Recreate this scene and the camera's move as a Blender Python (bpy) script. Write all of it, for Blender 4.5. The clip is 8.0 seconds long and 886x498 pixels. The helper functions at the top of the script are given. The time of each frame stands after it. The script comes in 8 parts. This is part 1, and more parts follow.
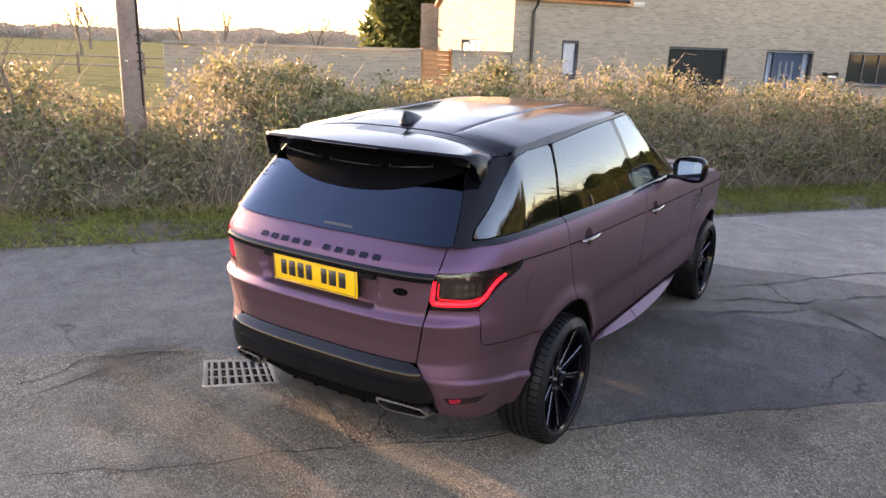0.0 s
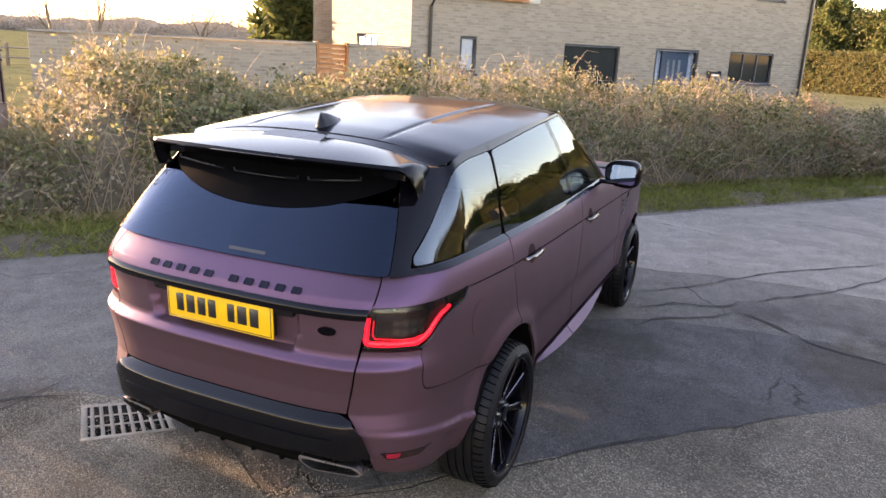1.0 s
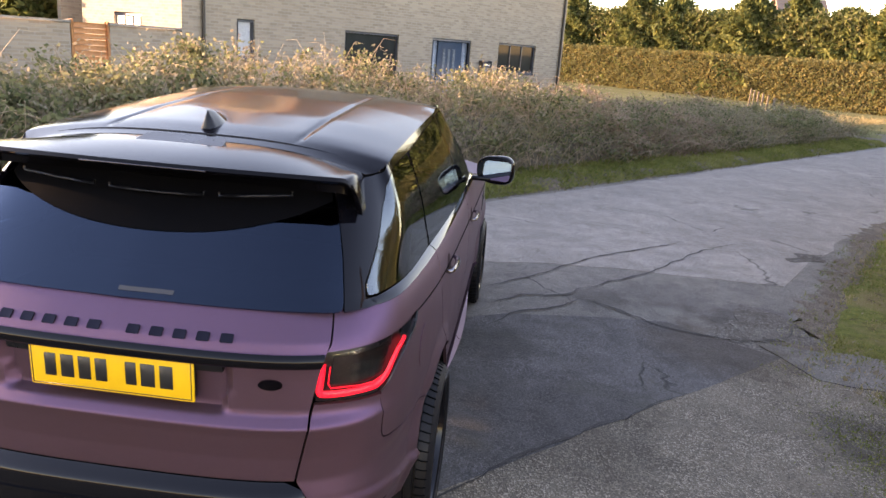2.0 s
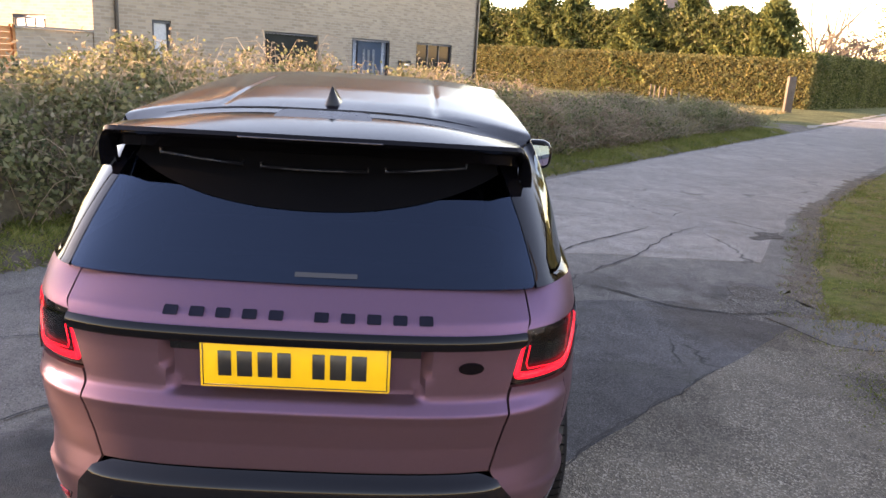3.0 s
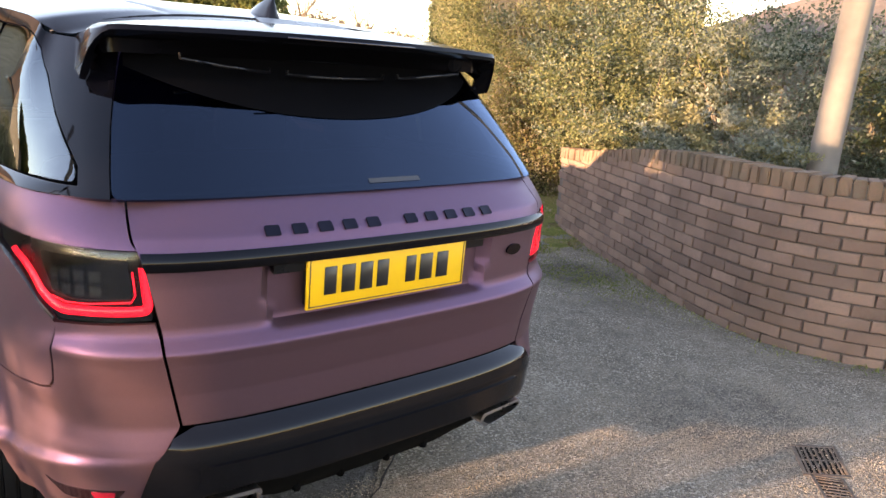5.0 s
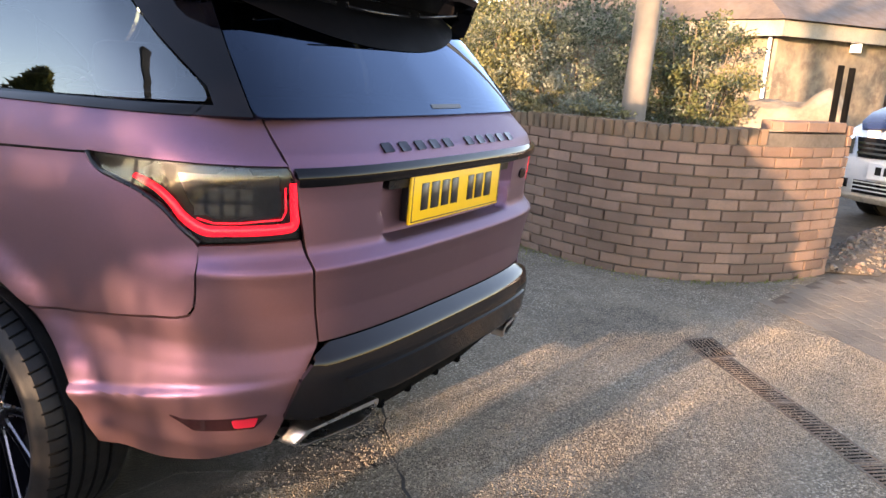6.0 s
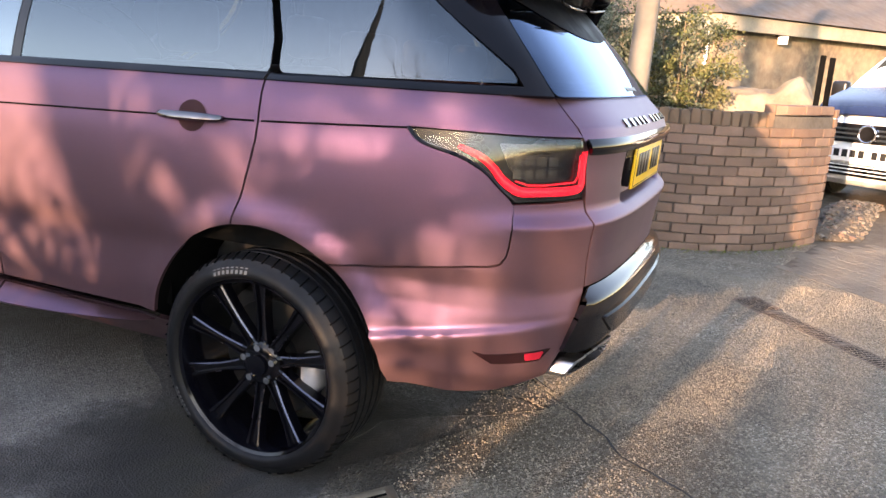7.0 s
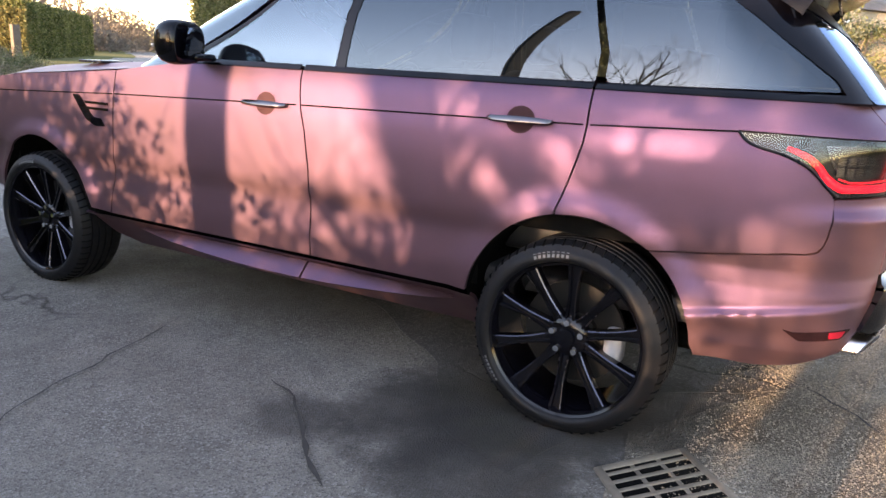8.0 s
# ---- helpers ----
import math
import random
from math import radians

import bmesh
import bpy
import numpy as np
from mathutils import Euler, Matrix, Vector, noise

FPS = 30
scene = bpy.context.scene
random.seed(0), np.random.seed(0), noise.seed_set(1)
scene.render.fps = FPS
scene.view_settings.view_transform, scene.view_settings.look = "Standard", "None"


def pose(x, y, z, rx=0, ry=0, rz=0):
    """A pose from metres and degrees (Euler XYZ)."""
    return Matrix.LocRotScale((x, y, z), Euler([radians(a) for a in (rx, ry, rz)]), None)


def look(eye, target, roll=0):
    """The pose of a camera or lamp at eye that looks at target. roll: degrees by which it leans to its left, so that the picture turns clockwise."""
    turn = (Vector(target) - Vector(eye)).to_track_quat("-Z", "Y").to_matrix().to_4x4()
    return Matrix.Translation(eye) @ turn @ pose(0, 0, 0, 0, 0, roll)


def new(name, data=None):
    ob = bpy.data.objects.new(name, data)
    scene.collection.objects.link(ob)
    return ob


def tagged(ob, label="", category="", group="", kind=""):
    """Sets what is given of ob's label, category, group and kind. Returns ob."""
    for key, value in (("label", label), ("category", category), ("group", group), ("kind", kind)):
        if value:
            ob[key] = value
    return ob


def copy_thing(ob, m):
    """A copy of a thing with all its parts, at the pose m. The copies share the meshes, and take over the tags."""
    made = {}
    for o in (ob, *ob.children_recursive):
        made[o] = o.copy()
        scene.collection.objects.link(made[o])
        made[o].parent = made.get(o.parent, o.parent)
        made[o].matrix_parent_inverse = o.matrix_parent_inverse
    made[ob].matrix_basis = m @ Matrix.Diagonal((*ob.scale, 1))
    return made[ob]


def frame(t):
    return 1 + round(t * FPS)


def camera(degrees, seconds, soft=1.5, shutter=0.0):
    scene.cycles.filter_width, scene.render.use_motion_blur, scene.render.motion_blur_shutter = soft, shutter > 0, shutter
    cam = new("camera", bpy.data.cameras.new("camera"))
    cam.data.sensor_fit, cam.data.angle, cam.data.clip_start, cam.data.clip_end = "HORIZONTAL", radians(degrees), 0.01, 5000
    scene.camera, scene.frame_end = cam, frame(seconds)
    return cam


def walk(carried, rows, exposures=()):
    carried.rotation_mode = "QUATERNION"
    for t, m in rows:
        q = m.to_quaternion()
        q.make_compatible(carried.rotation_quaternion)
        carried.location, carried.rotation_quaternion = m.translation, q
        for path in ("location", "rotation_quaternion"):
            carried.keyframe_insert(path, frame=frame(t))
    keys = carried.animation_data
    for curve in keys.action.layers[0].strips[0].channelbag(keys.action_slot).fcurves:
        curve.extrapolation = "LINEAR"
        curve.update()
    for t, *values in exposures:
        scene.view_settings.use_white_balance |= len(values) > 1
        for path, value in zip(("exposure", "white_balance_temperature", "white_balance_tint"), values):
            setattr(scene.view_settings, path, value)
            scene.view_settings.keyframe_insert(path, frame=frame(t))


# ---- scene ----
cam = camera(61.7, 8.0)
PATH = [
    (0, (2.24, -3.407, 2.016), (1.215, -1.773, 1.488), 2.0),
    (0.5, (2.122, -3.163, 1.998), (1.148, -1.5, 1.465), 2.2),
    (1, (1.847, -3.049, 1.999), (1.071, -1.283, 1.47), 2.9),
    (1.5, (1.505, -2.944, 1.986), (1.031, -1.071, 1.468), 3.4),
    (1.7, (1.366, -2.886, 1.987), (1.029, -0.987, 1.46), 3.8),
    (2.8, (0.446, -2.808, 1.831), (0.47, -0.872, 1.327), 4.2),
    (3, (0.303, -2.799, 1.801), (0.378, -0.863, 1.302), 3.5),
    (3.5, (-0.101, -2.789, 1.775), (0.33, -0.898, 1.287), 3.9),
    (4, (-0.427, -2.71, 1.73), (0.353, -0.934, 1.244), 3.6),
    (4.2, (-0.55, -2.65, 1.7), (0.33, -0.922, 1.211), 3.8),
    (5.3, (-1.323, -2.372, 1.446), (0.075, -1.022, 0.972), 3.4),
    (5.5, (-1.455, -2.273, 1.405), (0.039, -1.03, 0.935), 3.2),
    (6, (-1.842, -1.987, 1.306), (-0.164, -1.004, 0.842), 3.3),
    (6.5, (-2.169, -1.649, 1.242), (-0.406, -0.834, 0.766), 3.3),
    (7, (-2.568, -1.343, 1.243), (-0.789, -0.561, 0.77), 3.2),
    (7.5, (-2.934, -1.048, 1.218), (-1.166, -0.247, 0.735), 3.0),
    (8, (-3.199, -0.791, 1.252), (-1.504, 0.148, 0.758), 2.9),
]
walk(cam, [(t, look(eye, target, roll)) for t, eye, target, roll in PATH], [(0, 3.12, 8400, 40), (4.2, 3.12, 8400, 40), (5.3, 3.05, 8000, 32), (6.5, 3.03, 8000, 32), (8, 3.14, 8000, 32)])

# exposure, sky and sun
SUN_ELEV, SUN_SLOPE = radians(7.5), 0.14      # the sun stands low over the field; its light runs (1, -SUN_SLOPE)
world = bpy.data.worlds.new("sky")
scene.world = world
world.use_nodes = True
wt = world.node_tree
sky = wt.nodes.new("ShaderNodeTexSky")
sky.sky_type = "NISHITA"
sky.sun_disc = False
sky.sun_elevation = SUN_ELEV
sky.sun_rotation = math.atan2(-1.0, SUN_SLOPE)
sky.air_density, sky.dust_density, sky.ozone_density = 1.0, 0.25, 1.6
bg = wt.nodes["Background"]
wt.links.new(sky.outputs[0], bg.inputs[0])
bg.inputs[1].default_value = 0.18
sun_data = bpy.data.lights.new("sun", "SUN")
sun_data.energy, sun_data.angle, sun_data.color = 3.7, radians(0.55), (1.0, 0.79, 0.51)
sun = new("sun", sun_data)
sun.matrix_basis = look((-30, 3.3, 6), (-30 + math.cos(SUN_ELEV), 3.3 - SUN_SLOPE * math.cos(SUN_ELEV), 6 - math.sin(SUN_ELEV) * 1.006))

# ---------------------------------------------------------------- plan
# Road frame: a runs along the road, b across it from the far kerb towards the camera, both in paces of PACE metres.
PACE = 0.92
K0 = Vector((-4.30, 0.83))
DA = Vector((0.6225, 0.7826)).normalized()
DB = Vector((DA.y, -DA.x))


def rise(x, y):
    """Height of the ground, which is level all round."""
    return 0.0


def road(a, b, z=0.0):
    p = K0 + (DA * a + DB * b) * PACE
    return Vector((p.x, p.y, z + rise(p.x, p.y)))


def ab(x, y):
    v = (Vector((x, y)) - K0) / PACE
    return v.dot(DA), v.dot(DB)


def smooth(v):
    v = min(1.0, max(0.0, v))
    return v * v * (3 - 2 * v)


# ---------------------------------------------------------------- building helpers
def part(name, bm, material, parent=None, label="", flat=False, autosmooth=None):
    me = bpy.data.meshes.new(name)
    bm.to_mesh(me)
    bm.free()
    return part_mesh(name, me, material, parent, label, flat, autosmooth)


def part_mesh(name, me, material, parent=None, label="", flat=False, autosmooth=None):
    for m in material if isinstance(material, (list, tuple)) else (material,):
        me.materials.append(m)
    if not flat:
        me.polygons.foreach_set("use_smooth", [True] * len(me.polygons))
        if autosmooth:
            me.set_sharp_from_angle(angle=radians(autosmooth))
    ob = new(name, me)
    if parent:
        ob.parent = parent
        ob.matrix_parent_inverse = parent.matrix_basis.inverted()
    if label:
        ob["label"] = label
    return ob


def thing(name, where, label, category, group="", kind=""):
    """An Empty at the thing's base, which parents its parts. Parts are made in world places."""
    ob = new(name)
    ob.empty_display_size = 0.2
    ob.matrix_basis = Matrix.Translation(where)
    return tagged(ob, label, category, group, kind)


def raw(verts, faces):
    me = bpy.data.meshes.new("m")
    me.from_pydata([tuple(v) for v in verts], [], faces)
    me.update()
    return me


def box_bm(x0, x1, y0, y1, z0, z1, bevel=0.0, seg=2, bm=None, m=None):
    bm = bm or bmesh.new()
    vs = bmesh.ops.create_cube(bm, size=1)["verts"]
    for v in vs:
        v.co = Vector(((x0 + x1) / 2 + v.co.x * (x1 - x0), (y0 + y1) / 2 + v.co.y * (y1 - y0), (z0 + z1) / 2 + v.co.z * (z1 - z0)))
        if m:
            v.co = m @ v.co
    if bevel:
        es = {e for v in vs for e in v.link_edges}
        bmesh.ops.bevel(bm, geom=list(es), offset=bevel, segments=seg, affect="EDGES", profile=0.5)
    return bm


def tube(points, radii, sides=8, closed_ends=True, verts=None, faces=None):
    """A tapered tube along points, appended to lists of verts and faces."""
    verts, faces = ([] if verts is None else verts), ([] if faces is None else faces)
    pts = [Vector(p) for p in points]
    base = len(verts)
    ref = Vector((0, 0, 1))
    for i, p in enumerate(pts):
        t = (pts[min(i + 1, len(pts) - 1)] - pts[max(i - 1, 0)]).normalized()
        u = t.cross(ref)
        if u.length < 0.1:
            u = t.cross(Vector((1, 0, 0)))
        u.normalize()
        w = t.cross(u)
        r = radii[i] if isinstance(radii, (list, tuple)) else radii
        for k in range(sides):
            c = 2 * math.pi * k / sides
            verts.append(p + u * (r * math.cos(c)) + w * (r * math.sin(c)))
    n = len(pts)
    for i in range(n - 1):
        for k in range(sides):
            q = base + i * sides
            faces.append((q + k, q + (k + 1) % sides, q + sides + (k + 1) % sides, q + sides + k))
    if closed_ends:
        faces.append(tuple(base + k for k in range(sides))[::-1])
        faces.append(tuple(base + (n - 1) * sides + k for k in range(sides)))
    return verts, faces


def lathe_x(profile, centre, sides=64, sign=1):
    """Rings about an axle along x: profile of (out, radius); out grows away from the car."""
    bm = bmesh.new()
    rings = []
    for o, r in profile:
        rings.append([bm.verts.new((centre[0] + sign * o, centre[1] + r * math.cos(2 * math.pi * k / sides), centre[2] + r * math.sin(2 * math.pi * k / sides))) for k in range(sides)])
    for r0, r1 in zip(rings, rings[1:]):
        for k in range(sides):
            bm.faces.new((r0[k], r0[(k + 1) % sides], r1[(k + 1) % sides], r1[k]))
    bmesh.ops.recalc_face_normals(bm, faces=bm.faces)
    return bm


# ---------------------------------------------------------------- materials
class Nodes:
    def __init__(self, name):
        self.mat = bpy.data.materials.new(name)
        self.mat.use_nodes = True
        self.t = self.mat.node_tree
        self.b = self.t.nodes["Principled BSDF"]
        self.co = None

    def add(self, kind, **sets):
        n = self.t.nodes.new(kind)
        for k, v in sets.items():
            if k in n.inputs.keys():
                n.inputs[k].default_value = v
        return n

    def link(self, a, b):
        self.t.links.new(a, b)

    def coords(self):
        if self.co is None:
            self.co = self.add("ShaderNodeNewGeometry").outputs["Position"]
        return self.co

    def stretched(self, sx, sy, sz):
        n = self.add("ShaderNodeMapping")
        n.inputs["Scale"].default_value = (sx, sy, sz)
        self.link(self.coords(), n.inputs["Vector"])
        return n.outputs[0]

    def noise(self, scale, detail=4.0, rough=0.55, vec=None, kind="ShaderNodeTexNoise"):
        n = self.add(kind)
        n.inputs["Scale"].default_value = scale
        n.inputs["Detail"].default_value = detail
        n.inputs["Roughness"].default_value = rough
        self.link(vec or self.coords(), n.inputs["Vector"])
        return n.outputs[0]

    def voronoi(self, scale, feature="F1", out="Distance", vec=None, randomness=1.0):
        n = self.add("ShaderNodeTexVoronoi")
        n.feature = feature
        n.inputs["Scale"].default_value = scale
        n.inputs["Randomness"].default_value = randomness
        self.link(vec or self.coords(), n.inputs["Vector"])
        return n.outputs[out]

    def ramp(self, fac, *stops):
        n = self.add("ShaderNodeValToRGB")
        e = n.color_ramp.elements
        while len(e) < len(stops):
            e.new(0.5)
        for el, (p, c) in zip(e, stops):
            el.position = p
            el.color = (*c, 1) if isinstance(c, (tuple, list)) else (c, c, c, 1)
        self.link(fac, n.inputs[0])
        return n.outputs[0]

    def mix(self, fac, a, b, blend="MIX"):
        n = self.add("ShaderNodeMix")
        n.data_type, n.blend_type = "RGBA", blend
        for sock, v in ((n.inputs[0], fac), (n.inputs[6], a), (n.inputs[7], b)):
            if isinstance(v, (int, float)):
                sock.default_value = v
            elif isinstance(v, (tuple, list)):
                sock.default_value = (*v, 1)
            else:
                self.link(v, sock)
        return n.outputs[2]

    def math(self, op, a, b=0.0):
        n = self.add("ShaderNodeMath")
        n.operation = op
        for sock, v in ((n.inputs[0], a), (n.inputs[1], b)):
            if isinstance(v, (int, float)):
                sock.default_value = v
            else:
                self.link(v, sock)
        return n.outputs[0]

    def random(self):
        return self.add("ShaderNodeObjectInfo").outputs["Random"]

    def island(self):
        return self.add("ShaderNodeNewGeometry").outputs["Random Per Island"]

    def bump(self, height, strength=0.3, distance=0.01):
        n = self.add("ShaderNodeBump")
        n.inputs["Strength"].default_value, n.inputs["Distance"].default_value = strength, distance
        self.link(height, n.inputs["Height"])
        self.link(n.outputs[0], self.b.inputs["Normal"])
        return self

    def set(self, **sets):
        names = {"color": "Base Color", "rough": "Roughness", "metal": "Metallic", "spec": "Specular IOR Level", "coat": "Coat Weight", "coat_rough": "Coat Roughness",
                 "trans": "Transmission Weight", "sub": "Subsurface Weight", "sheen": "Sheen Weight"}
        for k, v in sets.items():
            sock = self.b.inputs[names[k]]
            if isinstance(v, (int, float)):
                sock.default_value = v
            elif isinstance(v, (tuple, list)):
                sock.default_value = (*v, 1)
            else:
                self.link(v, sock)
        return self


def plain(name, color, rough=0.5, metal=0.0, var=0.15, scale=30.0, bump=0.0, **more):
    """A surface of one colour with fine mottling at two scales, and wear in its gloss."""
    n = Nodes(name)
    lo = tuple(c * (1 - var) for c in color)
    hi = tuple(min(1, c * (1 + var)) for c in color)
    f = n.mix(0.5, n.noise(scale, 5), n.noise(scale / 9, 3))
    n.set(color=n.ramp(f, (0.3, lo), (0.7, hi)), metal=metal, **more)
    n.set(rough=n.ramp(n.noise(scale / 3, 4), (0.3, max(0.02, rough * 0.8)), (0.7, min(1, rough * 1.2))))
    if bump:
        n.bump(n.noise(scale * 2, 4), bump, 0.004)
    return n.mat


STAINS = ((-0.78, 0.12, 0.62, 0.85, 0), (-1.05, 0.42, 0.45, 0.75, 0), (-1.32, 0.12, 0.42, 0.7, 0), (-1.32, 0.80, 0.22, 0.6, 0), (-0.55, -0.28, 0.42, 0.7, 0), (1.05, 2.05, 0.42, 0.5, 0), (1.45, 1.0, 0.8, 0.35, 0), (2.75, 2.45, 0.7, 0.5, 1), (3.2, 3.1, 0.55, 0.5, 0),
          (-1.72, -0.72, 0.42, 0.65, 1), (-1.15, -1.0, 0.5, 0.4, 1), (-0.35, -1.0, 0.7, 0.5, 1), (1.9, 3.3, 0.35, 0.5, 0), (2.5, 3.6, 0.5, 0.3, 0), (0.6, -1.15, 0.5, 0.35, 1), (-0.2, 1.6, 0.7, 0.3, 0), (3.3, 1.2, 0.4, 0.5, 0), (2.0, -0.9, 0.5, 0.3, 0))


def make_asphalt(name, dark, light, chip, chip_scale, moss=0.0, crack=2.0, relief=0.006, stains=True):
    """Worn asphalt: mottled binder, stone chips, hair cracks, tracked dirt, and the damp or oily stains of STAINS (x, y, radius, depth, brown)."""
    n = Nodes(name)
    big = n.noise(0.55, 6, 0.62)
    mid = n.noise(5.0, 5, 0.6)
    base = n.mix(n.ramp(big, (0.35, 0.0), (0.65, 1.0)), dark, light)
    base = n.mix(n.ramp(mid, (0.3, 0.0), (0.7, 0.6)), base, tuple(c * 0.62 for c in dark))
    base = n.mix(n.ramp(n.noise(1.7, 7, 0.68), (0.44, 0.0), (0.62, 0.5)), base, tuple(c * 0.70 for c in dark))
    base = n.mix(n.ramp(n.noise(0.9, 6, 0.7), (0.52, 0.0), (0.68, 0.4)), base, tuple(c * 1.22 for c in light))
    stones = n.voronoi(chip_scale, out="Color")
    sep = n.add("ShaderNodeSeparateColor")
    n.link(stones, sep.inputs[0])
    bright = n.ramp(sep.outputs[0], (0.55, 0.0), (0.95, 1.0))
    worn = n.ramp(n.noise(2.6, 4, 0.6), (0.35, 0.35), (0.65, 0.95))
    base = n.mix(n.math("MULTIPLY", bright, worn), base, chip)
    darkst = n.ramp(sep.outputs[1], (0.66, 0.0), (1.0, 0.75))
    base = n.mix(darkst, base, tuple(c * 0.40 for c in dark))
    warp = n.add("ShaderNodeVectorMath")
    warp.operation = "ADD"
    n.link(n.coords(), warp.inputs[0])
    nz = n.add("ShaderNodeTexNoise")
    nz.inputs["Scale"].default_value = 1.3
    nz.inputs["Detail"].default_value = 5
    n.link(n.coords(), nz.inputs["Vector"])
    n.link(nz.outputs["Color"], warp.inputs[1])
    cr = n.voronoi(0.42, "DISTANCE_TO_EDGE", "Distance", warp.outputs[0])
    gate = n.ramp(n.noise(0.9, 3), (0.5, 0.0), (0.62, 1.0))
    line = n.math("MULTIPLY", n.ramp(cr, (0.0, 1.0 if crack else 0.0), (max(0.001, 0.012 * crack), 0.0)), gate)
    base = n.mix(n.math("MULTIPLY", line, 0.8), base, (0.018, 0.016, 0.014))
    wet = None
    if stains:
        ragged = n.math("MULTIPLY", n.math("SUBTRACT", n.noise(4.0, 7, 0.68), 0.5), 1.5)
        for x, y, r, depth, brown in STAINS:
            d = n.add("ShaderNodeVectorMath")
            d.operation = "DISTANCE"
            n.link(n.coords(), d.inputs[0])
            d.inputs[1].default_value = (x, y, 0)
            m = n.ramp(n.math("ADD", n.math("MULTIPLY", d.outputs["Value"], 1.0 / r), ragged), (0.55, depth), (1.0, 0.0))
            base = n.mix(m, base, (0.052, 0.036, 0.022) if brown else (0.030, 0.027, 0.024))
            if depth > 0.55 and not brown:
                wet = m if wet is None else n.math("MAXIMUM", wet, m)
    if moss:
        g = n.math("MULTIPLY", n.ramp(n.noise(1.1, 7, 0.7), (0.52, 0.0), (0.68, 1.0)), moss)
        base = n.mix(g, base, (0.055, 0.058, 0.022))
    h = n.math("SUBTRACT", n.math("MULTIPLY", n.voronoi(chip_scale), 0.6), line)
    rough = n.ramp(mid, (0.3, 0.72), (0.7, 0.95))
    if wet is not None:
        rough = n.math("SUBTRACT", rough, n.math("MULTIPLY", wet, 0.30))
    n.set(color=base, rough=rough, spec=0.18)
    n.bump(h, 0.9, relief)
    return n.mat


def make_brick(name, lo, hi, stain, by_object=True):
    n = Nodes(name)
    r = n.random() if by_object else n.island()
    base = n.ramp(r, (0.0, lo), (0.45, tuple((a + b) / 2 for a, b in zip(lo, hi))), (1.0, hi))
    base = n.mix(n.ramp(n.noise(60, 5), (0.35, 0.0), (0.7, 0.5)), base, stain)
    base = n.mix(n.ramp(n.noise(3.0, 4), (0.45, 0.0), (0.75, 0.35)), base, tuple(c * 0.5 for c in lo))
    base = n.mix(n.ramp(n.noise(1.1, 6, 0.7), (0.50, 0.0), (0.72, 0.5)), base, tuple(c * 0.55 for c in stain))
    n.set(color=base, rough=0.9, spec=0.2)
    n.bump(n.noise(140, 5), 0.7, 0.006)
    return n.mat


def make_leaf(name, *cols, rough=0.45, thin=0.42):
    n = Nodes(name)
    stops = [(i / (len(cols) - 1), c) for i, c in enumerate(cols)]
    base = n.ramp(n.island(), *stops)
    base = n.mix(n.ramp(n.noise(1.2, 3), (0.35, 0.0), (0.7, 0.5)), base, tuple(c * 0.6 for c in cols[0]))
    base = n.mix(n.ramp(n.noise(0.55, 4, 0.6), (0.48, 0.0), (0.66, 0.55)), base, cols[-1])
    n.set(color=base, rough=rough, spec=0.08)
    # thin leaves let some light through
    tr = n.add("ShaderNodeBsdfTranslucent")
    n.link(base, tr.inputs[0])
    mx = n.add("ShaderNodeMixShader")
    mx.inputs[0].default_value = thin
    n.link(n.b.outputs[0], mx.inputs[1])
    n.link(tr.outputs[0], mx.inputs[2])
    n.link(mx.outputs[0], n.t.nodes["Material Output"].inputs[0])
    return n.mat


def make_glass(name, tint, rough=0.0, ior=1.5, sheen=(0.74, 0.84, 0.88)):
    n = Nodes(name)
    tr = n.add("ShaderNodeBsdfTransparent")
    tr.inputs[0].default_value = (*tint, 1)
    gl = n.add("ShaderNodeBsdfGlossy")
    gl.inputs["Roughness"].default_value = rough
    gl.inputs[0].default_value = (*sheen, 1)
    fr = n.add("ShaderNodeFresnel")
    fr.inputs[0].default_value = ior
    mx = n.add("ShaderNodeMixShader")
    n.link(fr.outputs[0], mx.inputs[0])
    n.link(tr.outputs[0], mx.inputs[1])
    n.link(gl.outputs[0], mx.inputs[2])
    n.link(mx.outputs[0], n.t.nodes["Material Output"].inputs[0])
    return n.mat


def make_paint():
    """Satin wrap: a copper-rose base with violet flake that gives the gloss."""
    n = Nodes("satin purple wrap")
    flake = n.noise(900, 2)
    base = n.mix(n.ramp(flake, (0.35, 0.0), (0.65, 1.0)), (0.056, 0.028, 0.024), (0.074, 0.037, 0.032))
    base = n.mix(n.ramp(n.noise(2.2, 5), (0.45, 0.0), (0.75, 0.15)), base, (0.064, 0.034, 0.028))
    gloss = n.ramp(n.noise(5, 4), (0.3, 0.40), (0.7, 0.46))
    n.set(color=base, rough=0.55, coat=0.06, coat_rough=0.3)
    metal = n.add("ShaderNodeBsdfPrincipled", Metallic=1.0)
    n.link(n.mix(n.ramp(flake, (0.35, 0.0), (0.65, 1.0)), (0.102, 0.047, 0.122), (0.136, 0.063, 0.160)), metal.inputs["Base Color"])
    n.link(gloss, metal.inputs["Roughness"])
    mx = n.add("ShaderNodeMixShader")
    mx.inputs[0].default_value = 0.46
    n.link(n.b.outputs[0], mx.inputs[1])
    n.link(metal.outputs[0], mx.inputs[2])
    n.link(mx.outputs[0], n.t.nodes["Material Output"].inputs[0])
    n.bump(flake, 0.04, 0.001)
    return n.mat


